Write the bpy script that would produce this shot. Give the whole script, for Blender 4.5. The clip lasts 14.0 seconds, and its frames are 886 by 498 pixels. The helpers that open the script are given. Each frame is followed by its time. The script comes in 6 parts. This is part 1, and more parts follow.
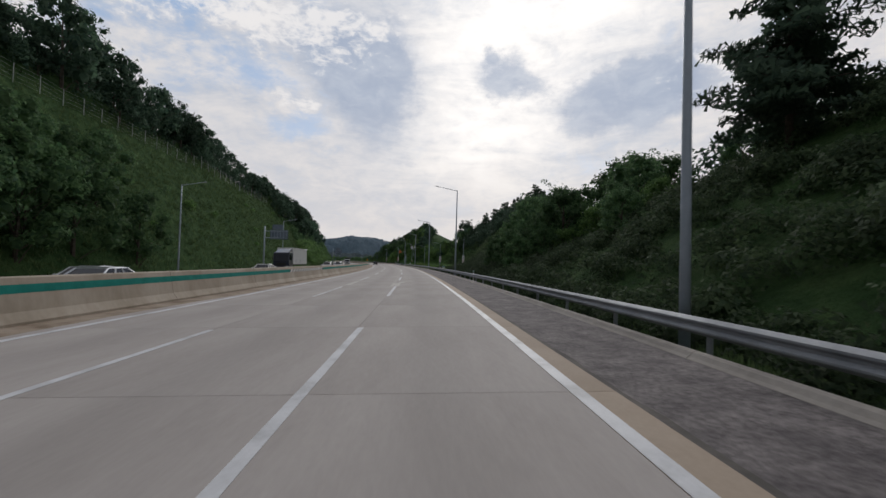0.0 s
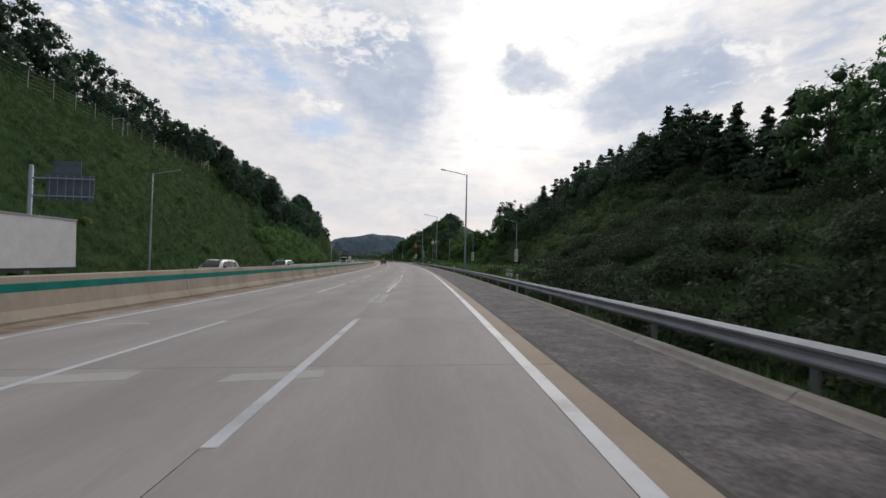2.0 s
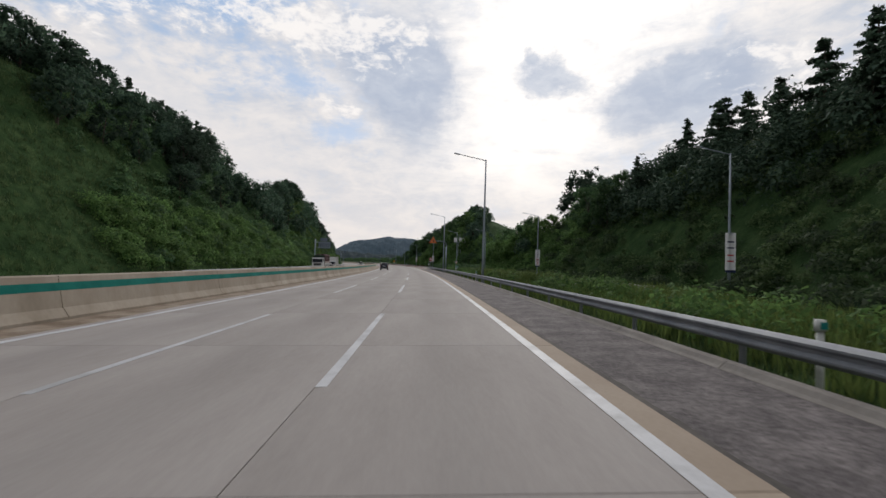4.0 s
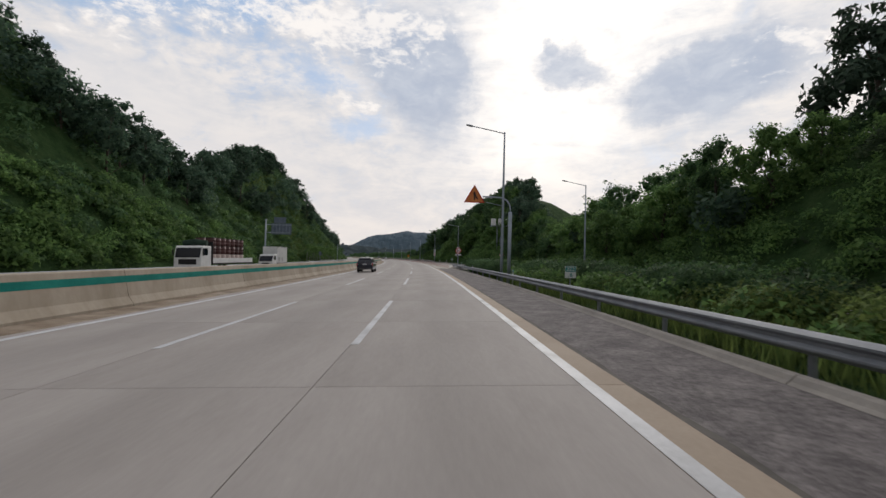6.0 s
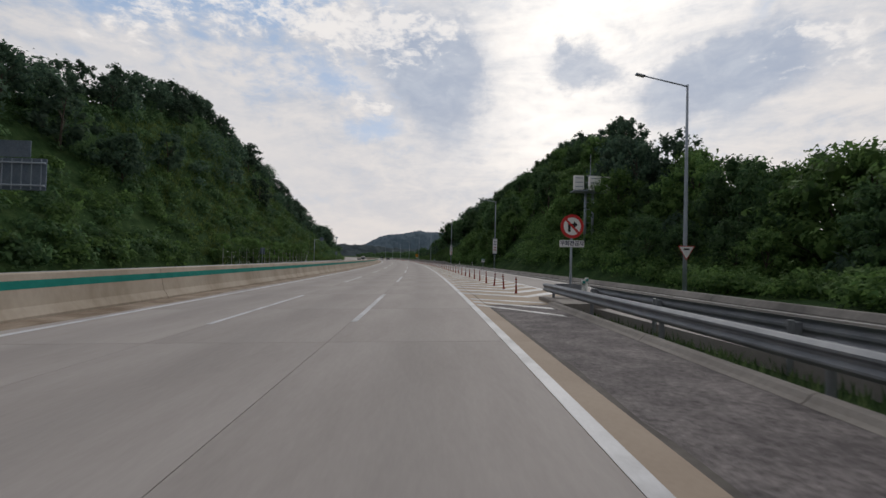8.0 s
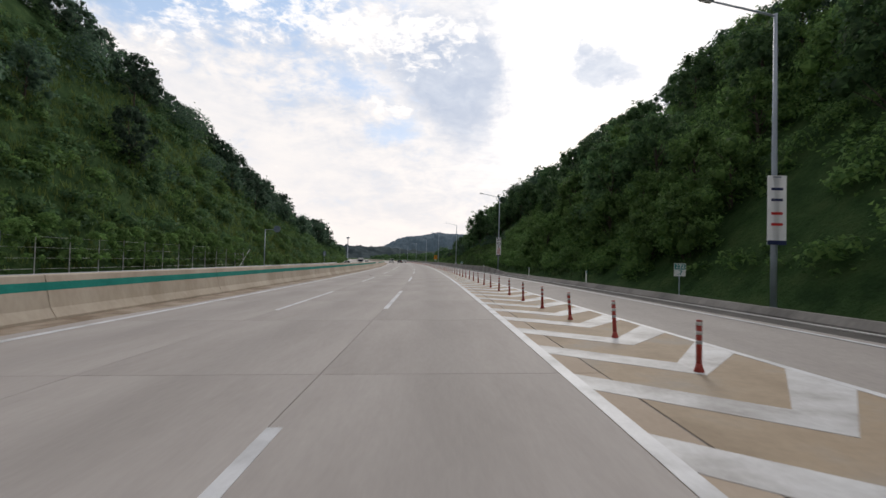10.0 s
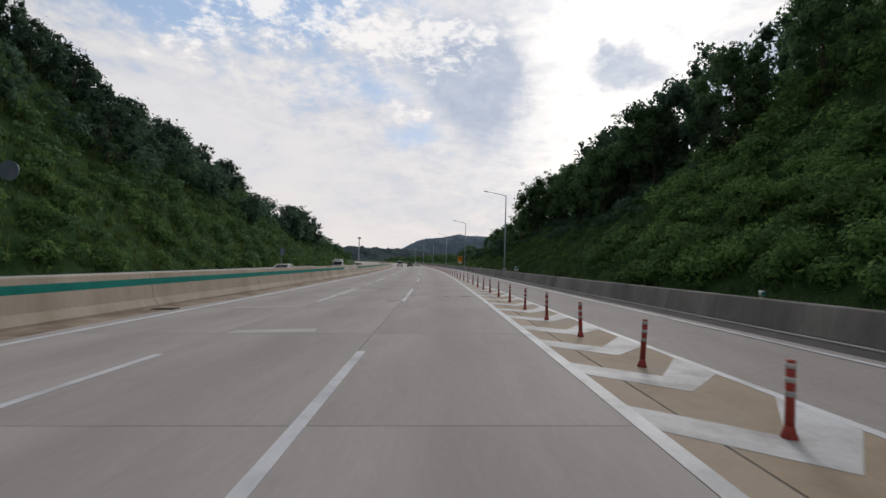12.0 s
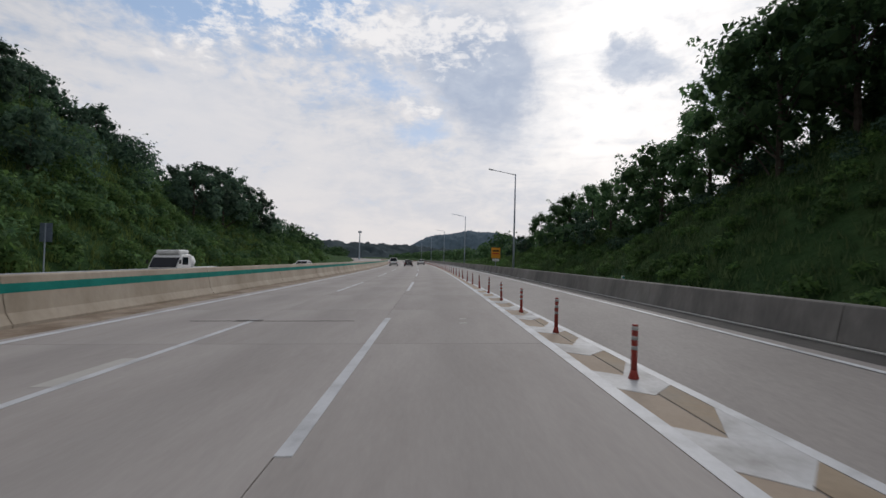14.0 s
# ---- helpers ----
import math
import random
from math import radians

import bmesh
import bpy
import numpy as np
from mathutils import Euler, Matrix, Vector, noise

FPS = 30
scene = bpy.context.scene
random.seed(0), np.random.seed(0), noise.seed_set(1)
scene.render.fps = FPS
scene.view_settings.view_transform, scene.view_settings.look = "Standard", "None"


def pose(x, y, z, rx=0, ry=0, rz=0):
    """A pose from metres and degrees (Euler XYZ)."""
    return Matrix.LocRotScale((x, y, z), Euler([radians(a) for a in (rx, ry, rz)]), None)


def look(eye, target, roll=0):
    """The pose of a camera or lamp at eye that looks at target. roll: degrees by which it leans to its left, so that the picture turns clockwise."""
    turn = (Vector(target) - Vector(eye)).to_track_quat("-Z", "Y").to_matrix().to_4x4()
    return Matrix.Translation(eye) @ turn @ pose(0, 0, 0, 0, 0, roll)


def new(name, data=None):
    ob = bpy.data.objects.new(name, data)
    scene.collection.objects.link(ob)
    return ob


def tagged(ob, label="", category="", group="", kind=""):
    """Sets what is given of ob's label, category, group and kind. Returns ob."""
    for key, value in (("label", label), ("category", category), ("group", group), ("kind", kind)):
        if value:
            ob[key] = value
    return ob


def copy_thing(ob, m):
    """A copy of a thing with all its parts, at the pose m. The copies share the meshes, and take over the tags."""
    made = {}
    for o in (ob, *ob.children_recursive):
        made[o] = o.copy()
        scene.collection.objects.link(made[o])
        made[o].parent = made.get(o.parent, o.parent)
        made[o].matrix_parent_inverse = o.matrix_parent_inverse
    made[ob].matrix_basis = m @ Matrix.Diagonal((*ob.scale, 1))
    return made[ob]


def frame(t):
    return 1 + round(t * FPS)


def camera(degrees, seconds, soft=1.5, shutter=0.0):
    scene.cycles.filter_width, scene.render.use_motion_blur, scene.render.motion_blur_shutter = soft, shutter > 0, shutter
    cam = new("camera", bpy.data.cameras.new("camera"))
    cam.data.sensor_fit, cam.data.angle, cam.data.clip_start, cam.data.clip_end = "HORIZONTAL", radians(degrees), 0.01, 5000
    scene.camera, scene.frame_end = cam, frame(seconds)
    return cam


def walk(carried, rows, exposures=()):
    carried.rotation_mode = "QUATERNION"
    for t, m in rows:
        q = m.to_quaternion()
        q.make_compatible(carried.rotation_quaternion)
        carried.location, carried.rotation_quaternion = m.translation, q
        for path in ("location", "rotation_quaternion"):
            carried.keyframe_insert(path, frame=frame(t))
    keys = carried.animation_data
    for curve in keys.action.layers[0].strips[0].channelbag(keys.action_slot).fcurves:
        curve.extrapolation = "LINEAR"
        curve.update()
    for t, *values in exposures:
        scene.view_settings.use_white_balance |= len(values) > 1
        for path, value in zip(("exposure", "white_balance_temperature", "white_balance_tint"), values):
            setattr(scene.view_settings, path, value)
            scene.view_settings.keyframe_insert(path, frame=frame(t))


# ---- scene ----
import itertools

# ---- camera and its walk ----
cam = camera(89.1, 14.0, soft=1.5, shutter=0.05)
walk(cam, [
    (0.0, pose(1.522, 0.148, 1.722, 91.811, -1.656, -2.700)),
    (0.5, pose(1.684, 14.872, 1.728, 91.531, -1.657, -1.986)),
    (1.0, pose(1.580, 29.554, 1.730, 91.426, -1.658, -1.644)),
    (1.5, pose(1.284, 44.192, 1.731, 91.524, -1.518, -0.872)),
    (2.0, pose(0.859, 58.786, 1.733, 91.525, -1.414, 0.110)),
    (2.5, pose(0.221, 73.332, 1.732, 91.378, -1.400, 0.853)),
    (3.0, pose(-0.682, 87.826, 1.728, 91.661, -1.656, 1.127)),
    (3.5, pose(-1.720, 102.271, 1.724, 91.853, -1.824, 1.581)),
    (4.0, pose(-2.891, 116.667, 1.719, 91.954, -1.904, 2.216)),
    (4.5, pose(-4.151, 131.017, 1.715, 91.951, -1.906, 2.932)),
    (5.0, pose(-5.454, 145.328, 1.714, 91.835, -1.839, 3.628)),
    (5.5, pose(-6.756, 159.604, 1.715, 91.594, -1.714, 4.204)),
    (6.0, pose(-8.055, 173.849, 1.720, 91.227, -1.531, 4.661)),
    (6.5, pose(-9.556, 188.042, 1.723, 91.371, -1.544, 4.831)),
    (7.0, pose(-11.201, 202.189, 1.725, 91.511, -1.666, 5.057)),
    (7.5, pose(-12.847, 216.307, 1.729, 91.350, -1.564, 5.539)),
    (8.0, pose(-14.680, 230.373, 1.732, 91.216, -1.483, 6.308)),
    (8.5, pose(-16.729, 244.381, 1.732, 91.172, -1.443, 6.990)),
    (9.0, pose(-18.992, 258.328, 1.730, 91.219, -1.444, 7.587)),
    (9.5, pose(-21.408, 272.222, 1.726, 91.324, -1.472, 8.161)),
    (10.0, pose(-23.918, 286.073, 1.723, 91.453, -1.510, 8.775)),
    (10.5, pose(-26.459, 299.891, 1.722, 91.571, -1.543, 9.492)),
    (11.0, pose(-29.032, 313.680, 1.723, 91.681, -1.570, 10.312)),
    (11.5, pose(-31.757, 327.416, 1.722, 91.727, -1.640, 10.824)),
    (12.0, pose(-34.656, 341.095, 1.719, 91.746, -1.678, 11.262)),
    (12.5, pose(-37.567, 354.750, 1.719, 91.456, -1.592, 11.899)),
    (13.0, pose(-40.573, 368.363, 1.719, 91.090, -1.545, 12.459)),
    (13.5, pose(-43.816, 381.904, 1.716, 91.511, -1.679, 12.399)),
    (14.0, pose(-47.023, 395.433, 1.716, 91.322, -1.578, 12.510)),
], exposures=[(0.0, -0.1, 6400, 10.3), (0.6, -0.12, 6412, 10.3), (1.2, -0.02, 6424, 10.3), (2.8, 0.08, 6473, 10.3), (6.0, 0.09, 6640, 10.3), (6.6, 0.04, 6592, 10.3), (7.4, -0.11, 6528, 10.3), (8.2, -0.06, 6550, 10.3), (10.3, 0.38, 6641, 10.3), (10.8, 0.32, 6644, 10.3), (11.5, 0.18, 6552, 10.3), (12.2, 0.03, 6430, 10.3), (14.0, -0.03, 6330, 10.3)])

# ---- the road's line: s along, d to the right of the middle lane line, h above the carriageway ----
K0, K1, BANK = 0.0006437, -2.578e-07, 0.0255


def turn(s):
    """The road's heading at s, in radians to the left."""
    if s < 500:
        return K0 * s + K1 * s * s / 2
    return K0 * 500 + K1 * 125000 + (K0 + K1 * 500) * (s - 500)


LINE = {0: (0.0, 0.0)}
for _i in range(0, 2600):
    _a = turn(_i + 0.5)
    LINE[_i + 1] = (LINE[_i][0] - math.sin(_a), LINE[_i][1] + math.cos(_a))
for _i in range(0, -400, -1):
    _a = turn(_i - 0.5)
    LINE[_i - 1] = (LINE[_i][0] + math.sin(_a), LINE[_i][1] - math.cos(_a))


def at(s, d, h=0.0):
    """The world place of road coordinates."""
    i = math.floor(s)
    f, a = s - i, turn(s)
    (x0, y0), (x1, y1) = LINE[i], LINE[i + 1]
    slope = BANK * max(-32.0, min(26.0, d))
    return Vector((x0 + f * (x1 - x0) + d * math.cos(a), y0 + f * (y1 - y0) + d * math.sin(a), slope + h))


def stand(s, d, h=0.0, yaw=0.0):
    """An upright pose at road coordinates: +y along the road, turned left by yaw degrees."""
    return Matrix.Translation(at(s, d, h)) @ Matrix.Rotation(turn(s) + radians(yaw), 4, "Z")


def lie(s, d, h=0.0, yaw=0.0):
    """The same, leaning with the banked carriageway."""
    return stand(s, d, h) @ Matrix.Rotation(-math.atan(BANK), 4, "Y") @ Matrix.Rotation(radians(yaw), 4, "Z")


def between(x, pairs):
    """Linear steps through pairs of (x, value)."""
    if x <= pairs[0][0]:
        return pairs[0][1]
    for (a, u), (b, v) in zip(pairs, pairs[1:]):
        if x <= b:
            return u + (v - u) * (x - a) / (b - a)
    return pairs[-1][1]


# ---- sky and sun ----
SUN_TURN, SUN_RISE = radians(-9.0), radians(29.0)   # to the right of the first heading, and above the horizon
sun_way = Vector((-math.sin(SUN_TURN) * math.cos(SUN_RISE), math.cos(SUN_TURN) * math.cos(SUN_RISE), math.sin(SUN_RISE)))
world = bpy.data.worlds.new("cloudy_sky")
scene.world = world
world.use_nodes = True
WN, WL = world.node_tree.nodes, world.node_tree.links
WN.clear()


def wmath(op, a, b=None, c=None, clamp=False):
    n = WN.new("ShaderNodeMath")
    n.operation, n.use_clamp = op, clamp
    for i, v in enumerate((a, b, c)):
        if v is None:
            continue
        if isinstance(v, (int, float)):
            n.inputs[i].default_value = v
        else:
            WL.new(v, n.inputs[i])
    return n.outputs[0]


def wmix(fac, a, b):
    n = WN.new("ShaderNodeMix")
    n.data_type = "RGBA"
    for key, v in ((0, fac), (6, a), (7, b)):
        if isinstance(v, (int, float)):
            n.inputs[key].default_value = v
        elif isinstance(v, tuple):
            n.inputs[key].default_value = (*v, 1)
        else:
            WL.new(v, n.inputs[key])
    return n.outputs[2]


sky_co = WN.new("ShaderNodeTexCoord").outputs["Generated"]
sky_sep = WN.new("ShaderNodeSeparateXYZ")
WL.new(sky_co, sky_sep.inputs[0])
ripple = WN.new("ShaderNodeTexNoise")
ripple.inputs["Scale"].default_value, ripple.inputs["Detail"].default_value, ripple.inputs["Roughness"].default_value = 6.5, 7.0, 0.62
WL.new(sky_co, ripple.inputs["Vector"])
ripple_off = WN.new("ShaderNodeVectorMath")
ripple_off.operation = "MULTIPLY_ADD"
WL.new(ripple.outputs["Color"], ripple_off.inputs[0])
ripple_off.inputs[1].default_value, ripple_off.inputs[2].default_value = (0.13, 0.13, 0.13), (-0.065, -0.065, -0.065)
ripple_sum = WN.new("ShaderNodeVectorMath")
WL.new(sky_co, ripple_sum.inputs[0]), WL.new(ripple_off.outputs[0], ripple_sum.inputs[1])
torn_co = ripple_sum.outputs[0]
sky_z = wmath("MAXIMUM", sky_sep.outputs[2], 0.0)


def toward(yaw, rise, width, tall=1.0):
    """1 towards that heading and height, falling off within about width degrees."""
    a, e = radians(yaw), radians(rise)
    c = Vector((-math.sin(a) * math.cos(e), math.cos(a) * math.cos(e), math.sin(e)))
    side = Vector((math.cos(a), math.sin(a), 0))
    up = side.cross(c)
    out = []
    for axis in (side, up):
        n = WN.new("ShaderNodeVectorMath")
        n.operation = "DOT_PRODUCT"
        WL.new(torn_co, n.inputs[0])
        n.inputs[1].default_value = axis
        out.append(n.outputs["Value"])
    front = WN.new("ShaderNodeVectorMath")
    front.operation = "DOT_PRODUCT"
    WL.new(sky_co, front.inputs[0])
    front.inputs[1].default_value = c
    w = math.radians(width)
    u = wmath("DIVIDE", out[0], w)
    v = wmath("DIVIDE", out[1], w * tall)
    r2 = wmath("ADD", wmath("MULTIPLY", u, u), wmath("MULTIPLY", v, v))
    g = wmath("EXPONENT", wmath("MULTIPLY", r2, -1.0))
    return wmath("MULTIPLY", g, wmath("GREATER_THAN", front.outputs["Value"], 0.0))


nishita = WN.new("ShaderNodeTexSky")
nishita.sky_type, nishita.sun_disc = "NISHITA", False
nishita.sun_elevation, nishita.sun_rotation = SUN_RISE, -SUN_TURN
nishita.dust_density = 1.0
clear = WN.new("ShaderNodeVectorMath")
clear.operation = "SCALE"
WL.new(nishita.outputs[0], clear.inputs[0])
clear.inputs["Scale"].default_value = 0.115



def puffs(scale, tall, detail, rough, shift, warp=0.0):
    mp = WN.new("ShaderNodeMapping")
    WL.new(sky_co, mp.inputs[0])
    mp.inputs["Location"].default_value = shift
    mp.inputs["Scale"].default_value = (scale, scale, scale * tall)
    n = WN.new("ShaderNodeTexNoise")
    n.inputs["Scale"].default_value = 1.0
    n.inputs["Detail"].default_value, n.inputs["Roughness"].default_value = detail, rough
    n.inputs["Distortion"].default_value = warp
    WL.new(mp.outputs[0], n.inputs["Vector"])
    return n.outputs["Fac"]


def wstep(v, low, high):
    """A smooth step of v from low to high."""
    n = WN.new("ShaderNodeMapRange")
    n.interpolation_type = "SMOOTHSTEP"
    WL.new(v, n.inputs[0])
    n.inputs[1].default_value, n.inputs[2].default_value = low, high
    return n.outputs[0]


def wsum(*terms):
    """A weighted sum of (weight, value)."""
    total = 0.0
    for k, v in terms:
        total = wmath("MULTIPLY_ADD", v, k, total)
    return total


big = puffs(2.6, 2.0, 4.0, 0.5, (3.1, 0.4, 0.7), 0.2)
fine = puffs(7.0, 1.9, 10.0, 0.62, (0.7, 5.2, 2.0), 0.35)
streak = puffs(4.5, 4.4, 9.0, 0.62, (8.2, 1.9, 1.0), 0.7)
small = puffs(17.0, 1.8, 9.0, 0.62, (2.2, 7.9, 4.0), 0.4)
tiny = puffs(42.0, 2.2, 6.0, 0.6, (5.2, 1.9, 9.0), 0.5)
rough = wsum((0.9, fine), (0.7, small), (0.35, tiny))          # about 0.98 in the mean
glow = wsum((0.75, toward(-8.0, 17.0, 11.0, 0.75)), (0.85, toward(-13.0, 31.0, 13.0, 0.6)), (0.24, toward(-14.0, 24.0, 20.0, 0.8)))
# the sheet of high cloud: cream streaks over pale grey
sheet = wsum((1.3, streak), (0.9, fine), (0.9, small), (0.5, big))
sheet = wstep(sheet, 1.35, 2.15)
calm = wsum((0.85, toward(44.0, 13.0, 17.0, 0.5)), (0.35, toward(25.0, 9.0, 14.0, 0.4)))
sheet = wmath("ADD", wmath("MULTIPLY", sheet, wmath("SUBTRACT", 1.0, calm, clamp=True)), wmath("MULTIPLY", calm, 0.66), clamp=True)
cloud = wmix(sheet, (0.49, 0.54, 0.63), (0.82, 0.785, 0.765))
# blue gaps
blue = wsum((1.0, toward(45.0, 30.0, 15.0, 0.42)), (0.55, toward(25.0, 32.0, 9.0, 0.35)), (0.52, toward(16.2, 15.9, 3.4, 0.5)), (0.35, toward(22.0, 20.5, 6.0, 0.4)), (0.30, toward(-24.0, 11.2, 4.0, 0.3)))
blue = wmath("SUBTRACT", blue, wmath("MULTIPLY", wmath("SUBTRACT", rough, 0.98), 1.1))
cloud = wmix(wmath("MULTIPLY", wstep(blue, 0.05, 0.60), 0.95), cloud, wmix(0.8, clear.outputs[0], (0.34, 0.48, 0.70)))
# grey undersides with ragged edges
grey = wsum((1.15, toward(6.3, 19.8, 5.6, 1.15)), (1.0, toward(11.0, 24.8, 7.5, 0.62)), (1.05, toward(-22.0, 19.0, 7.4, 0.52)), (1.05, toward(-28.5, 21.4, 7.0, 0.55)))
grey = wmath("ADD", grey, wsum((1.15, toward(-10.0, 22.4, 3.3, 0.75)), (0.7, toward(-7.9, 25.0, 1.4, 0.9)), (0.45, toward(2.6, 12.4, 2.2, 0.5)), (0.30, toward(-19.0, 12.5, 7.0, 0.13))))
grey = wmath("ADD", grey, wmath("MULTIPLY", wmath("SUBTRACT", rough, 0.98), 1.25))
grey = wstep(grey, 0.18, 0.95)
cloud = wmix(wmath("MULTIPLY", grey, 0.92), cloud, wmix(wstep(small, 0.35, 0.7), (0.375, 0.445, 0.575), (0.475, 0.54, 0.65)))
# sunlit tops: loose cumulus, and the bright cloudlet before the grey
tops = wsum((0.75, toward(33.0, 27.5, 10.0, 0.32)), (0.6, toward(41.5, 21.5, 5.0, 0.8)), (0.70, toward(16.5, 25.5, 9.0, 0.35)), (0.55, toward(15.2, 18.1, 2.8, 0.26)), (0.40, toward(18.5, 19.0, 2.6, 0.25)), (0.5, toward(5.0, 28.0, 8.0, 0.3)), (0.6, toward(-34.0, 21.0, 5.0, 0.8)))
tops = wmath("ADD", tops, wmath("MULTIPLY", wmath("SUBTRACT", wsum((1.2, small), (0.7, tiny)), 0.95), 1.7))
cloud = wmix(wmath("MULTIPLY", wstep(tops, 0.38, 0.92), 0.85), cloud, (0.93, 0.90, 0.88))
# the veil before the sun
veil = wmath("MULTIPLY", glow, wmath("SUBTRACT", 1.0, wmath("MULTIPLY", grey, 0.80)))
veil = wmath("MULTIPLY", veil, wmath("MULTIPLY_ADD", wmath("SUBTRACT", wsum((0.55, streak), (0.45, small)), 0.5), 2.6, 0.95), clamp=True)
high = wmix(veil, cloud, (1.20, 1.155, 1.105))
# warm pale band low over the horizon
low = wmath("POWER", wmath("SUBTRACT", 1.0, sky_z, clamp=True), 6.0)
near_all = wmix(wmath("MULTIPLY", low, 0.8), high, wmix(wmath("MULTIPLY", glow, 1.0, clamp=True), (0.80, 0.745, 0.715), (0.94, 0.865, 0.80)))
# the sky dims away from the sun
front = WN.new("ShaderNodeVectorMath")
front.operation = "DOT_PRODUCT"
WL.new(sky_co, front.inputs[0])
front.inputs[1].default_value = (-math.sin(SUN_TURN), math.cos(SUN_TURN), 0)
fade = wmath("MULTIPLY_ADD", front.outputs["Value"], 0.54, 0.70)
fade = wmath("MINIMUM", wmath("MAXIMUM", fade, 0.58), 1.0)
sky_all = WN.new("ShaderNodeVectorMath")
sky_all.operation = "SCALE"
WL.new(near_all, sky_all.inputs[0])
WL.new(fade, sky_all.inputs["Scale"])
back = WN.new("ShaderNodeBackground")
WL.new(sky_all.outputs[0], back.inputs[0])
back.inputs[1].default_value = 1.0
wout = WN.new("ShaderNodeOutputWorld")
WL.new(back.outputs[0], wout.inputs[0])
sun = new("sun", bpy.data.lights.new("sun", "SUN"))
sun.data.energy, sun.data.angle, sun.data.color = 1.0, radians(14), (1.0, 0.96, 0.91)
sun.matrix_world = look(sun_way * 200, (0, 0, 0))
tagged(sun, "hazy low sun behind thin cloud", "sun", kind="structure")


# ---- materials ----
def surface(name, colours, scale=1.0, fine=12.0, rough=0.8, metal=0.0, bump=0.3, spread=0.0, fleck=0.35, stretch=(1, 1, 1), coat=0.0, through_light=0.0, bump_far=0.02, spec=0.3, worn=0.0):
    """A procedural surface: colours blend over a broad noise, a fine noise darkens and lightens, and both raise a relief."""
    m = bpy.data.materials.new(name)
    m.use_nodes = True
    nt = m.node_tree
    N, L = nt.nodes, nt.links
    bsdf = N["Principled BSDF"]
    co = N.new("ShaderNodeTexCoord")
    mp = N.new("ShaderNodeMapping")
    mp.inputs["Scale"].default_value = stretch
    L.new(co.outputs["Object"], mp.inputs[0])
    broad, small = N.new("ShaderNodeTexNoise"), N.new("ShaderNodeTexNoise")
    broad.inputs["Scale"].default_value, broad.inputs["Detail"].default_value, broad.inputs["Roughness"].default_value = scale, 5, 0.6
    small.inputs["Scale"].default_value, small.inputs["Detail"].default_value, small.inputs["Roughness"].default_value = fine, 6, 0.65
    L.new(mp.outputs[0], broad.inputs["Vector"]), L.new(mp.outputs[0], small.inputs["Vector"])
    ramp = N.new("ShaderNodeValToRGB")
    el = ramp.color_ramp.elements
    el[0].position, el[1].position = 0.34, 0.66
    el[0].color, el[1].color = (*colours[0], 1), (*colours[-1], 1)
    for i, c in enumerate(colours[1:-1]):
        e = el.new(0.34 + 0.32 * (i + 1) / (len(colours) - 1))
        e.color = (*c, 1)
    L.new(broad.outputs["Fac"], ramp.inputs[0])
    hsv = N.new("ShaderNodeHueSaturation")
    L.new(ramp.outputs[0], hsv.inputs["Color"])
    vary = N.new("ShaderNodeMath")
    vary.operation = "MULTIPLY_ADD"
    L.new(small.outputs["Fac"], vary.inputs[0])
    vary.inputs[1].default_value, vary.inputs[2].default_value = 2 * fleck, 1 - fleck
    value = vary.outputs[0]
    if spread:
        info = N.new("ShaderNodeObjectInfo")
        more = N.new("ShaderNodeMath")
        more.operation = "MULTIPLY_ADD"
        L.new(info.outputs["Random"], more.inputs[0])
        more.inputs[1].default_value, more.inputs[2].default_value = 2 * spread, 1 - spread
        both = N.new("ShaderNodeMath")
        both.operation = "MULTIPLY"
        L.new(more.outputs[0], both.inputs[0]), L.new(value, both.inputs[1])
        value = both.outputs[0]
    if worn:
        # a long oil-darkened streak down the middle of a lane's slab
        sep = N.new("ShaderNodeSeparateXYZ")
        L.new(co.outputs["Object"], sep.inputs[0])
        chain = sep.outputs[0]
        for op, k in (("DIVIDE", 0.55), ("POWER", 2.0), ("MULTIPLY", -1.0)):
            step = N.new("ShaderNodeMath")
            step.operation = op
            if op == "POWER":
                L.new(chain, step.inputs[0]), L.new(chain, step.inputs[1])
                step.operation = "MULTIPLY"
            else:
                L.new(chain, step.inputs[0])
                step.inputs[1].default_value = k
            chain = step.outputs[0]
        bell = N.new("ShaderNodeMath")
        bell.operation = "EXPONENT"
        L.new(chain, bell.inputs[0])
        amount = N.new("ShaderNodeMath")
        amount.operation = "MULTIPLY"
        L.new(bell.outputs[0], amount.inputs[0]), L.new(broad.outputs["Fac"], amount.inputs[1])
        keep = N.new("ShaderNodeMath")
        keep.operation = "MULTIPLY_ADD"
        L.new(amount.outputs[0], keep.inputs[0])
        keep.inputs[1].default_value, keep.inputs[2].default_value = -2 * worn, 1.0
        both = N.new("ShaderNodeMath")
        both.operation = "MULTIPLY"
        L.new(keep.outputs[0], both.inputs[0]), L.new(value, both.inputs[1])
        value = both.outputs[0]
    L.new(value, hsv.inputs["Value"])
    L.new(hsv.outputs[0], bsdf.inputs["Base Color"])
    bsdf.inputs["Roughness"].default_value, bsdf.inputs["Metallic"].default_value = rough, metal
    bsdf.inputs["Coat Weight"].default_value = coat
    bsdf.inputs["Specular IOR Level"].default_value = spec
    if bump:
        b = N.new("ShaderNodeBump")
        b.inputs["Strength"].default_value, b.inputs["Distance"].default_value = bump, bump_far
        L.new(small.outputs["Fac"], b.inputs["Height"])
        L.new(b.outputs[0], bsdf.inputs["Normal"])
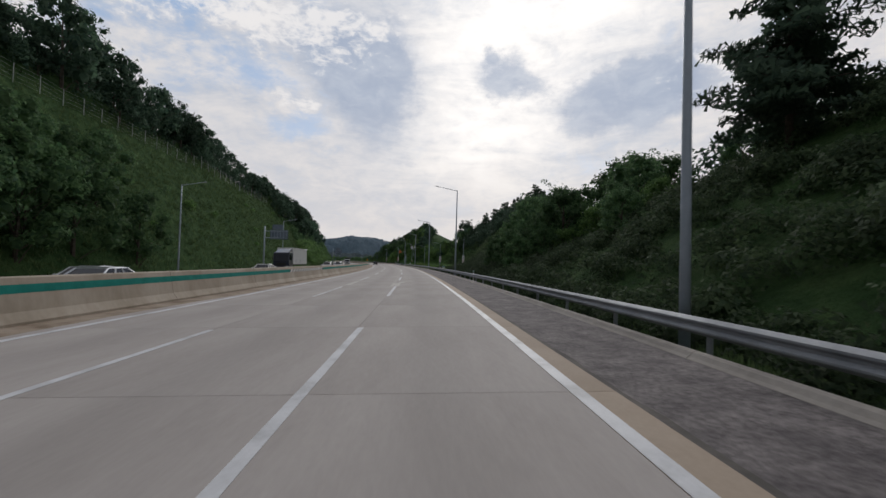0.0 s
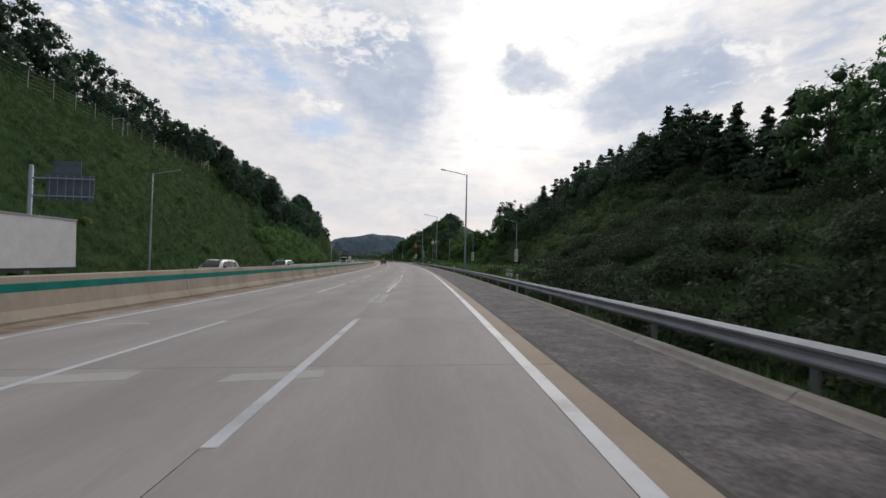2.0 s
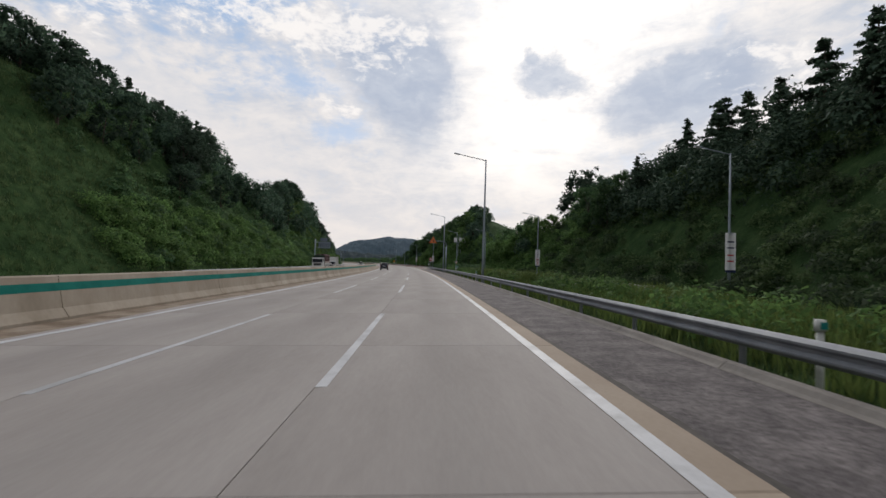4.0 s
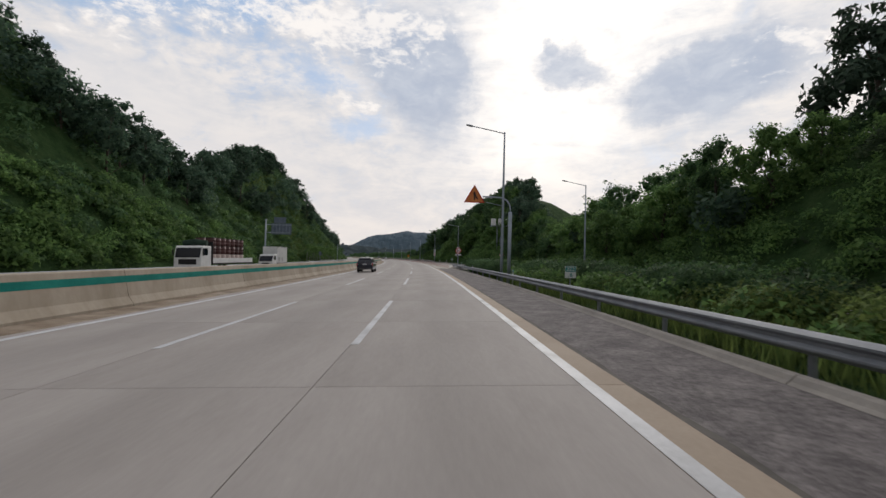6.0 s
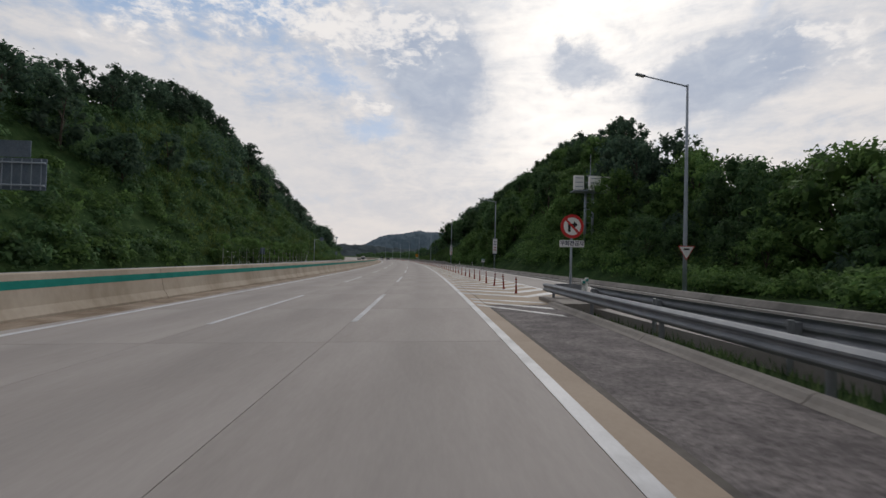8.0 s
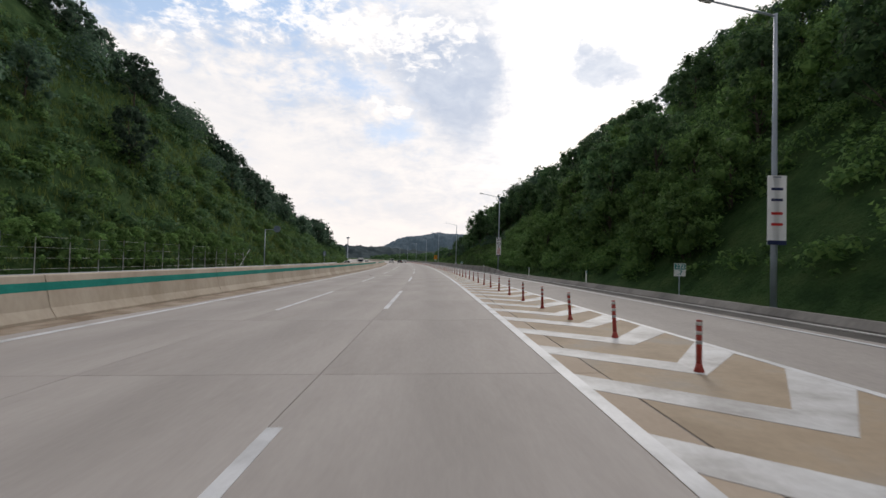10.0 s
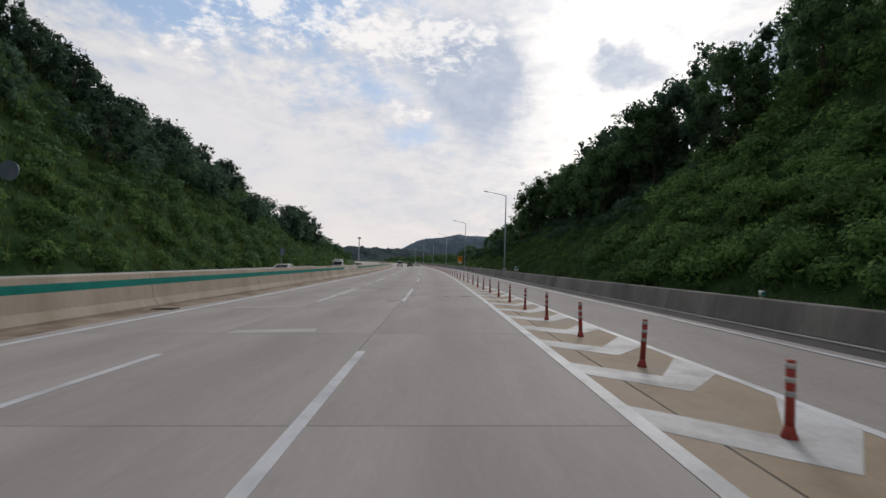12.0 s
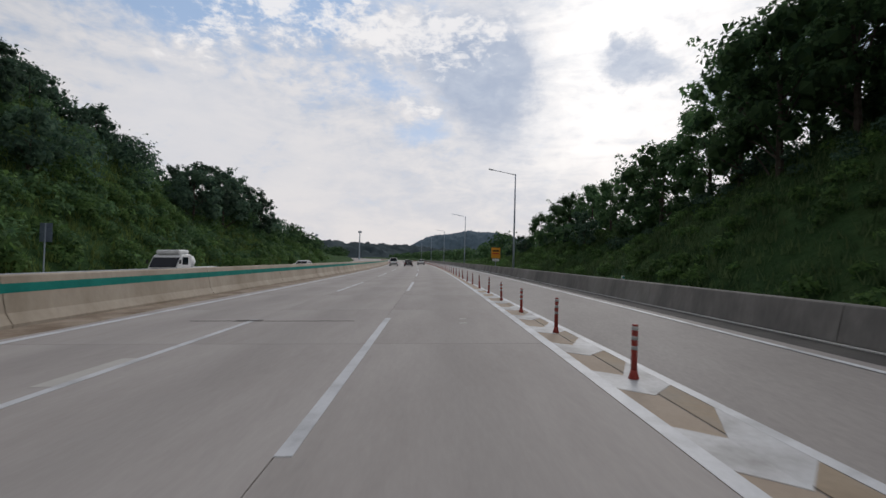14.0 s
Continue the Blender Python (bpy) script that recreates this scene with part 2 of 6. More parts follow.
    if through_light:
        tl = N.new("ShaderNodeBsdfTranslucent")
        L.new(hsv.outputs[0], tl.inputs[0])
        mix = N.new("ShaderNodeMixShader")
        mix.inputs[0].default_value = through_light
        L.new(bsdf.outputs[0], mix.inputs[1]), L.new(tl.outputs[0], mix.inputs[2])
        L.new(mix.outputs[0], N["Material Output"].inputs[0])
    return m


def leafy(name, dark, light, spread=0.25, rough=0.55, through_light=0.35):
    """Foliage: each leaf takes its own tone, each plant too."""
    m = bpy.data.materials.new(name)
    m.use_nodes = True
    N, L = m.node_tree.nodes, m.node_tree.links
    bsdf = N["Principled BSDF"]
    geo = N.new("ShaderNodeNewGeometry")
    mixc = N.new("ShaderNodeMix")
    mixc.data_type = "RGBA"
    mixc.inputs[6].default_value, mixc.inputs[7].default_value = (*dark, 1), (*light, 1)
    L.new(geo.outputs["Random Per Island"], mixc.inputs[0])
    info = N.new("ShaderNodeObjectInfo")
    more = N.new("ShaderNodeMath")
    more.operation = "MULTIPLY_ADD"
    L.new(info.outputs["Random"], more.inputs[0])
    more.inputs[1].default_value, more.inputs[2].default_value = 2 * spread, 1 - spread
    co = N.new("ShaderNodeTexCoord")
    patch = N.new("ShaderNodeTexNoise")
    patch.inputs["Scale"].default_value, patch.inputs["Detail"].default_value = 0.35, 3
    L.new(co.outputs["Object"], patch.inputs["Vector"])
    tone = N.new("ShaderNodeMath")
    tone.operation = "MULTIPLY_ADD"
    L.new(patch.outputs["Fac"], tone.inputs[0])
    tone.inputs[1].default_value, tone.inputs[2].default_value = 1.7, 0.18
    both = N.new("ShaderNodeMath")
    both.operation = "MULTIPLY"
    L.new(more.outputs[0], both.inputs[0]), L.new(tone.outputs[0], both.inputs[1])
    hsv = N.new("ShaderNodeHueSaturation")
    L.new(mixc.outputs[2], hsv.inputs["Color"])
    L.new(both.outputs[0], hsv.inputs["Value"])
    L.new(hsv.outputs[0], bsdf.inputs["Base Color"])
    bsdf.inputs["Roughness"].default_value = rough
    bsdf.inputs["Specular IOR Level"].default_value = 0.12
    tl = N.new("ShaderNodeBsdfTranslucent")
    L.new(hsv.outputs[0], tl.inputs[0])
    mix = N.new("ShaderNodeMixShader")
    mix.inputs[0].default_value = through_light
    L.new(bsdf.outputs[0], mix.inputs[1]), L.new(tl.outputs[0], mix.inputs[2])
    L.new(mix.outputs[0], N["Material Output"].inputs[0])
    return m


def plain(name, colour, rough=0.5, metal=0.0, coat=0.0, fleck=0.1):
    return surface(name, [tuple(c * 0.92 for c in colour), tuple(min(1, c * 1.06) for c in colour)], 2.0, 30.0, rough, metal, 0.03, 0.0, fleck, coat=coat, bump_far=0.002)


CONCRETES = [(0.306, 0.282, 0.268), (0.341, 0.315, 0.301), (0.369, 0.343, 0.328)]
M_CONCRETE = surface("road_concrete", CONCRETES, 0.35, 9.0, 0.85, 0, 0.25, 0.05, 0.16, (1.6, 0.5, 1), bump_far=0.004)
M_RAMP = surface("slip_road_concrete", [tuple(0.84 * v for v in c) for c in CONCRETES], 0.4, 9.0, 0.8, 0, 0.3, 0, 0.22, (1.6, 0.5, 1), bump_far=0.005)
M_LANE = surface("lane_concrete", CONCRETES, 0.5, 9.0, 0.85, 0, 0.25, 0.03, 0.12, (1.8, 0.35, 1), bump_far=0.004, worn=0.10)
M_JOINT = surface("joint_filler", [(0.07, 0.065, 0.06), (0.12, 0.11, 0.10)], 1.0, 8.0, 0.9)
M_ASPHALT = surface("shoulder_asphalt", [(0.094, 0.084, 0.087), (0.136, 0.122, 0.124), (0.186, 0.168, 0.168)], 1.6, 11.0, 0.9, 0, 1.0, 0, 1.15, bump_far=0.035)
M_GUTTER = surface("gutter_asphalt", [(0.05, 0.048, 0.047), (0.085, 0.08, 0.076)], 0.8, 18.0, 0.9, 0, 0.6, 0, 0.4, bump_far=0.01)
M_TAN = surface("tan_concrete", [(0.325, 0.262, 0.205), (0.375, 0.308, 0.245)], 0.5, 14.0, 0.85, 0, 0.25, 0.05, 0.16, bump_far=0.004)
M_GORE = surface("ochre_road_paint", [(0.255, 0.198, 0.138), (0.31, 0.245, 0.175), (0.285, 0.248, 0.205)], 0.6, 11.0, 0.8, 0, 0.2, 0, 0.2, bump_far=0.003)
M_PAINT = surface("white_road_paint", [(0.39, 0.395, 0.41), (0.53, 0.54, 0.565), (0.59, 0.60, 0.625)], 0.9, 22.0, 0.6, 0, 0.2, 0.03, 0.16, bump_far=0.003)
M_GORE_PAINT = surface("worn_gore_paint", [(0.30, 0.292, 0.29), (0.43, 0.43, 0.44), (0.52, 0.53, 0.545)], 1.1, 14.0, 0.65, 0, 0.2, 0.06, 0.22, bump_far=0.003)
M_PATCH = surface("pale_repair_concrete", [(0.41, 0.393, 0.37), (0.47, 0.452, 0.43)], 0.7, 12.0, 0.85, 0, 0.2, 0.04, 0.14, bump_far=0.003)
M_PALE = surface("pale_strip_concrete", [(0.44, 0.43, 0.42), (0.52, 0.51, 0.50)], 0.7, 12.0, 0.85, 0, 0.2, 0, 0.15, bump_far=0.003)
M_BARRIER = surface("barrier_concrete", [(0.29, 0.245, 0.19), (0.36, 0.31, 0.25), (0.41, 0.36, 0.30)], 0.45, 7.0, 0.85, 0, 0.3, 0.04, 0.2, (1, 1, 0.4), bump_far=0.006)
M_SILT = surface("silt_and_dust", [(0.17, 0.125, 0.09), (0.27, 0.215, 0.165), (0.34, 0.285, 0.235)], 0.9, 6.0, 0.95, 0, 0.5, 0, 0.3)
M_GREEN = surface("green_barrier_paint", [(0.008, 0.150, 0.128), (0.016, 0.205, 0.172)], 1.2, 14.0, 0.85, 0, 0.1, 0, 0.2, spec=0.1)
M_BLACK = plain("black_paint", (0.025, 0.03, 0.03), 0.6)
M_WHITE = plain("white_paint", (0.78, 0.78, 0.77), 0.5)
M_CURB = surface("curb_concrete", [(0.24, 0.22, 0.205), (0.34, 0.315, 0.29)], 0.7, 9.0, 0.9, 0, 0.4, 0.06, 0.25)
M_WALL = surface("weathered_parapet_concrete", [(0.13, 0.125, 0.12), (0.20, 0.19, 0.18), (0.26, 0.25, 0.235)], 0.5, 6.0, 0.9, 0, 0.4, 0.06, 0.3, (1, 1, 0.35))
M_STEEL = surface("galvanised_steel", [(0.22, 0.235, 0.26), (0.30, 0.315, 0.34)], 1.4, 18.0, 0.62, 0.45, 0.1, 0.05, 0.15, bump_far=0.003)
M_POST = surface("grey_post_steel", [(0.24, 0.26, 0.29), (0.32, 0.34, 0.37)], 1.4, 18.0, 0.5, 0.6, 0.1, 0.05, 0.15, bump_far=0.003)
M_SOIL = surface("grassy_ground", [(0.025, 0.053, 0.020), (0.039, 0.077, 0.028), (0.060, 0.099, 0.038)], 0.7, 4.5, 0.95, 0, 1.0, 0, 0.5, bump_far=0.25, spec=0.04)
M_GRASS = leafy("grass_blades", (0.048, 0.088, 0.036), (0.112, 0.160, 0.068), 0.1, 0.8, 0.45)
M_LEAF = leafy("broad_leaves", (0.040, 0.086, 0.044), (0.114, 0.198, 0.082), 0.3, 0.75, 0.5)
M_LEAF2 = leafy("bright_leaves", (0.058, 0.121, 0.043), (0.162, 0.272, 0.083), 0.2, 0.75, 0.5)
# dark tree leaves, with haze over the ridges coloured in as a bluish tint
M_WOOD = leafy("dark_tree_leaves", (0.034, 0.066, 0.050), (0.090, 0.148, 0.092), 0.35, 0.75, 0.5)
M_SCRUB = leafy("brownish_scrub", (0.027, 0.047, 0.027), (0.074, 0.106, 0.054), 0.2, 0.8, 0.4)
M_MEADOW = leafy("tall_weeds", (0.070, 0.112, 0.034), (0.160, 0.212, 0.064), 0.1, 0.8, 0.5)
M_PINE = leafy("conifer_needles", (0.030, 0.055, 0.040), (0.066, 0.104, 0.066), 0.25, 0.8, 0.2)
M_BARK = surface("bark", [(0.05, 0.04, 0.032), (0.10, 0.085, 0.07)], 3.0, 20.0, 0.95, 0, 0.8, 0.1, 0.3)


# ---- mesh helpers ----
def link_mesh(name, me, material, parent=None, label="", smooth=False):
    me.materials.append(material)
    if smooth:
        me.polygons.foreach_set("use_smooth", [True] * len(me.polygons))
    ob = new(name, me)
    if parent:
        ob.parent = parent
    if label:
        ob["label"] = label
    return ob


def part(name, bm, material, parent=None, label="", smooth=False):
    """Links a bmesh as one mesh object under a thing or a part."""
    me = bpy.data.meshes.new(name)
    bm.normal_update()
    bm.to_mesh(me)
    bm.free()
    return link_mesh(name, me, material, parent, label, smooth)


def empty(name, label="", category="", group="", kind="", m=None):
    ob = new(name)
    ob.empty_display_size = 0.3
    if m is not None:
        ob.matrix_world = m
    return tagged(ob, label, category, group, kind)


def faces_mesh(name, verts, faces, material, parent=None, label="", smooth=False):
    me = bpy.data.meshes.new(name)
    me.from_pydata([tuple(v) for v in verts], [], faces)
    me.update()
    return link_mesh(name, me, material, parent, label, smooth)


def cards_mesh(name, cards):
    """A mesh out of (polygons, normals): arrays of (n, k, 3) corners and (n, 3) shading normals, or of polygons alone."""
    polys, ways = cards if isinstance(cards, tuple) else (cards, None)
    n, k = polys.shape[:2]
    me = bpy.data.meshes.new(name)
    me.vertices.add(k * n), me.loops.add(k * n), me.polygons.add(n)
    me.vertices.foreach_set("co", np.asarray(polys, np.float32).ravel())
    me.loops.foreach_set("vertex_index", np.arange(k * n, dtype=np.int32))
    me.polygons.foreach_set("loop_start", np.arange(0, k * n, k, dtype=np.int32))
    me.update(calc_edges=True)
    if ways is not None:
        me.polygons.foreach_set("use_smooth", np.ones(n, dtype=bool))
        me.normals_split_custom_set_from_vertices(np.repeat(ways, k, 0))
    return me


def box_into(bm, size, centre, bevel=0.0, turn_z=0.0):
    made = bmesh.ops.create_cube(bm, size=1.0)["verts"]
    m = Matrix.Translation(centre) @ Matrix.Rotation(turn_z, 4, "Z") @ Matrix.Diagonal((*size, 1))
    bmesh.ops.transform(bm, matrix=m, verts=made)
    if bevel:
        edges = {e for v in made for e in v.link_edges}
        bmesh.ops.bevel(bm, geom=list(edges), offset=bevel, segments=1, affect="EDGES")


def box(size, centre, bevel=0.0):
    bm = bmesh.new()
    box_into(bm, size, centre, bevel)
    return bm


def tube_into(bm, points, radii, sides=8, caps=True):
    """A tapered tube along points."""
    rings = []
    pts = [Vector(p) for p in points]
    for i, p in enumerate(pts):
        way = (pts[min(i + 1, len(pts) - 1)] - pts[max(i - 1, 0)]).normalized()
        side = way.cross(Vector((0, 0, 1)))
        side = Vector((1, 0, 0)) if side.length < 1e-3 else side.normalized()
        up = side.cross(way)
        rings.append([bm.verts.new(p + radii[i] * (math.cos(a) * side + math.sin(a) * up)) for a in [2 * math.pi * k / sides for k in range(sides)]])
    for r0, r1 in zip(rings, rings[1:]):
        for k in range(sides):
            bm.faces.new((r0[k], r0[(k + 1) % sides], r1[(k + 1) % sides], r1[k]))
    if caps:
        bm.faces.new(list(reversed(rings[0]))), bm.faces.new(rings[-1])
    bmesh.ops.recalc_face_normals(bm, faces=bm.faces[:])


def tube(points, radii, sides=8):
    bm = bmesh.new()
    tube_into(bm, points, radii, sides)
    return bm


def swept(name, profile, s0, s1, step, material, parent=None, label="", offset=None, closed=True, smooth=False):
    """A profile of (d, h) points carried along the road from s0 to s1. offset(s) shifts it sideways."""
    n = max(1, round((s1 - s0) / step))
    verts, faces, k = [], [], len(profile)
    for i in range(n + 1):
        s = s0 + (s1 - s0) * i / n
        o = offset(s) if offset else 0.0
        verts += [at(s, d + o, h) for d, h in profile]
    for i in range(n):
        for j in range(k if closed else k - 1):
            a, b = i * k + j, i * k + (j + 1) % k
            faces.append((a, b, b + k, a + k))
    if closed:
        faces += [tuple(range(k)), tuple(n * k + j for j in reversed(range(k)))]
    ob = faces_mesh(name, verts, faces, material, parent, label, smooth)
    bm = bmesh.new()
    bm.from_mesh(ob.data)
    bmesh.ops.recalc_face_normals(bm, faces=bm.faces[:])
    bm.to_mesh(ob.data)
    bm.free()
    return ob


def slab(name, corners, h0, h1, material, parent=None, label="", bevel=0.0):
    """A flat piece of the road between h0 and h1; corners are (s, d), anticlockwise from above."""
    k = len(corners)
    verts = [at(s, d, h0) for s, d in corners] + [at(s, d, h1) for s, d in corners]
    faces = [tuple(reversed(range(k))), tuple(range(k, 2 * k))] + [(i, (i + 1) % k, k + (i + 1) % k, k + i) for i in range(k)]
    ob = faces_mesh(name, verts, faces, material, parent, label)
    bm = bmesh.new()
    bm.from_mesh(ob.data)
    bmesh.ops.recalc_face_normals(bm, faces=bm.faces[:])
    bm.to_mesh(ob.data)
    bm.free()
    return ob


# ---- the land ----
LEFT_TOP = [(-200, 42), (60, 41.5), (72, 39.5), (80, 38), (90, 37), (115, 36), (130, 34), (146, 32.5), (175, 33), (190, 34), (218, 33), (228, 34), (236, 29.5), (245, 26), (256, 26), (266, 26), (275, 25.5), (283, 27), (294, 29), (302, 31), (312, 33.5), (323, 36.5), (338, 39.5), (349, 39.5), (360, 37.5), (373, 36), (387, 35), (395, 33.5), (401, 31.8), (410, 30.2), (420, 28.6), (436, 28), (446, 28), (456, 27), (465, 25), (475, 22.5), (485, 19.5), (505, 18), (525, 16), (560, 12), (620, 9), (2000, 8)]
RIGHT_TOP = [(-200, 20), (20, 18), (41, 13), (70, 13), (84, 13), (90, 14.2), (97, 15.8), (102, 17), (107, 19.2), (112, 21), (118, 23.8), (128, 23), (185, 21.5), (200, 17.5), (210, 12.6), (215, 12), (222, 11.2), (230, 11.5), (237, 10.6), (242, 10), (246, 9), (255, 8), (262, 8.6), (268, 10.3), (273, 12), (280, 15.5), (287, 18.5), (300, 24.5), (310, 26.5), (325, 29.5), (340, 32), (355, 30.3), (370, 28.5), (385, 23.5), (392, 21.3), (402, 20.3), (413, 20.8), (422, 21.5), (429, 20.5), (435, 18), (440, 14), (447, 13.5), (460, 13), (485, 11.5), (505, 11), (560, 9), (2000, 8)]
RIGHT_RIDGE = [(68, 26), (84, 27), (97, 32), (112, 37), (185, 37), (210, 27), (285, 28), (300, 34), (325, 39.5), (360, 39.5), (376, 34), (390, 28), (407, 27), (2000, 27)]
RIGHT_FOOT = [(-200, 9.6), (80, 9.6), (120, 17.0), (150, 24), (185, 22.5), (220, 20), (255, 18.5), (300, 15.8), (352, 13.9), (403, 12.6), (500, 11.0), (2000, 11)]
FOOT = -28.6


def softly(a, b, k):
    h = max(0.0, min(1.0, 0.5 + 0.5 * (b - a) / k))
    return b + (a - b) * h - k * h * (1 - h)


def land(s, d):
    """The ground's height above the carriageway's plane."""
    wob = noise.noise(Vector((s * 0.05, d * 0.06, 3.0))) * 1.0 + noise.noise(Vector((s * 0.15, d * 0.17, 9.0))) * 0.35
    if d < FOOT:
        u = FOOT - d
        top = max(0.6, between(s, LEFT_TOP) - between(s, [(170, 7.5), (230, 6.0)]))
        steep = max(0.9, min(1.75, top / 18.5)) if s > 190 else between(s, [(165, 1.3), (190, 1.4)])
        h = softly(steep * u, top, 3.0) - 0.3 - 0.4 * max(0, u - 32)
        return max(-0.3, h) + wob * min(1, u / 8)
    foot = between(s, RIGHT_FOOT)
    if d > foot:
        u = d - foot
        top = max(0.6, between(s, RIGHT_TOP) - between(s, [(370, 7.0), (395, 11.0), (440, 11.0), (447, 7.0)]))
        run = max(4.0, between(s, RIGHT_RIDGE) - foot)
        h = softly(u * top / run * 1.15, top, 2.5) - 0.2 - 0.45 * max(0, u - run - 7)
        return max(-0.2, h) + wob * min(1, u / 8) * 0.7
    return -0.30


def crest(s, d):
    """The height that the woods may reach at (s, d) under the line from the road over the ridge's treetops."""
    if d < 0:
        return 1.7 + (between(s, LEFT_TOP) - 1.7) * (1.6 - d) / 51.6
    return 1.7 + (between(s, RIGHT_TOP) - 1.7) * max(1.0, d - 1.6) / (between(s, RIGHT_RIDGE) - 1.6)


def strip_steps(edges):
    out = []
    for a, b, n in edges:
        out += [a + (b - a) * i / n for i in range(n)]
    return out + [edges[-1][1]]


D_STEPS = strip_steps([(-2500, -400, 7), (-400, -120, 10), (-120, -64, 14), (-64, -28.6, 36), (-28.6, 6.8, 6), (6.8, 40, 34), (40, 70, 12), (70, 140, 10), (140, 400, 8), (400, 2500, 7)])
S_STEPS = strip_steps([(-300, -30, 14), (-30, 560, 210), (560, 1000, 60), (1000, 2400, 40)])
verts = [at(s, d, land(s, d)) for s in S_STEPS for d in D_STEPS]
nd = len(D_STEPS)
faces = [(i * nd + j, i * nd + j + 1, (i + 1) * nd + j + 1, (i + 1) * nd + j) for i in range(len(S_STEPS) - 1) for j in range(nd - 1)]
ground = tagged(faces_mesh("ground", verts, faces, M_SOIL, smooth=True), "green grassy cut slopes and verges beside the motorway", "ground", kind="structure")

# ---- carriageway ----
RAMP_L = [(150, 15.0), (185, 12.6), (220, 10.2), (246, 8.5), (310, 6.75), (334, 6.2), (350, 5.8), (376, 5.1), (389, 4.9), (404, 4.6), (430, 4.15), (470, 3.95), (2000, 3.95)]
RAMP_R = [(150, 19.2), (185, 16.5), (220, 13.7), (246, 11.6), (312, 9.98), (340, 9.15), (353, 8.7), (380, 8.15), (407, 8.06), (2000, 7.7)]


def ramp_l(s):
    return between(s, RAMP_L)


def ramp_r(s):
    return between(s, RAMP_R)


NOSE = 250.0
road = empty("road", "pale concrete motorway carriageway with sealed joints", "road", kind="structure")
swept("roadbed", [(-8.9, -0.4), (4.14, -0.4), (4.14, -0.015), (-8.9, -0.015)], -60, 900, 6, M_JOINT, road)
swept("far_carriageway", [(-28.4, -0.4), (-9.3, -0.4), (-9.3, 0.0), (-25.6, 0.0), (-25.7, -0.06), (-28.4, -0.1)], -60, 1100, 6, M_CONCRETE, road, "pale concrete of the oncoming lanes")
swept("far_lanes", [(-8.7, -0.4), (4.14, -0.4), (4.14, 0.0), (-8.7, 0.0)], 486, 1100, 6, M_CONCRETE, road)
LANES = [(-8.72, -7.105), (-7.10, -3.58), (-3.567, -0.03), (-0.017, 3.515), (3.52, 4.13)]
slab_s = -12.0
while slab_s < 486:
    for a, b in LANES:
        m = M_TAN if a > 3 else (M_CONCRETE if a < -8 else M_LANE)
        s1 = min(486, slab_s + 6.0)
        ob = slab("concrete_slab", [(slab_s, a), (slab_s, b), (s1 - 0.014, b), (s1 - 0.014, a)], -0.2, 0.0, m, road)
        home = lie((slab_s + s1) / 2, (a + b) / 2)
        ob.data.transform(home.inverted())
        ob.matrix_world = home
    slab_s += 6.0
swept("edge_crack", [(4.13, -0.3), (4.24, -0.3), (4.24, -0.010), (4.13, -0.010)], -60, 247, 0.5, M_JOINT, road, "dark ragged crack along the slab edge", offset=lambda s: 0.02 * math.sin(s * 1.7) + 0.02 * math.sin(s * 4.1))
swept("shoulder", [(4.15, -0.4), (6.36, -0.4), (6.36, -0.012), (4.15, -0.012)], -60, 247, 3, M_ASPHALT, road, "worn dark asphalt hard shoulder")
swept("near_slabs", [(-8.7, -0.4), (4.13, -0.4), (4.13, 0.0), (-8.7, 0.0)], -60, -12, 6, M_CONCRETE, road)

# ramp and gore: one sheet of concrete to the right of the main lanes
vs, fs = [], []
rs = [150 + 4 * i for i in range(200)]
for s in rs:
    inner = 4.15 if s > NOSE - 2 else ramp_l(s) - 0.9
    vs += [at(s, inner, -0.3), at(s, inner, -0.008), at(s, ramp_r(s) + 0.42, -0.008), at(s, ramp_r(s) + 0.42, -0.3)]
for i in range(len(rs) - 1):
    for j in range(3):
        fs.append((4 * i + j, 4 * i + j + 1, 4 * i + 5 + j, 4 * i + 4 + j))
faces_mesh("ramp_slab", vs, fs, M_RAMP, road, "pale concrete slip road")
swept("ramp_gutter", [(0.425, -0.3), (1.31, -0.3), (1.31, -0.02), (0.425, -0.02)], 152, 700, 4, M_GUTTER, road, "dark asphalt gutter strip", offset=ramp_r)
swept("gutter_toe", [(1.312, -0.3), (1.415, -0.3), (1.415, 0.005), (1.312, 0.0)], 152, 700, 4, M_PALE, road, "narrow pale concrete strip at the wall's foot", offset=ramp_r)
vs, fs = [], []
rs = [247 + 2 * i for i in range(92)]
for s in rs:
    vs += [at(s, 4.16, -0.02), at(s, 4.16, 0.0), at(s, max(4.2, ramp_l(s)), 0.0), at(s, max(4.2, ramp_l(s)), -0.02)]
for i in range(len(rs) - 1):
    for j in range(3):
        fs.append((4 * i + j, 4 * i + j + 1, 4 * i + 5 + j, 4 * i + 4 + j))
faces_mesh("gore_surface", vs, fs, M_GORE, road, "ochre painted gore between road and slip road")

# ---- road markings ----
marks = empty("road_marking", "white painted lane lines and chevrons on the concrete", "road marking", kind="structure")


def line_mark(name, d, s0, s1, width=0.15, step=4.0, offset=None):
    return swept(name, [(d - width / 2, 0.001), (d + width / 2, 0.001), (d + width / 2, 0.006), (d - width / 2, 0.006)], s0, s1, step, M_PAINT, marks, offset=offset)


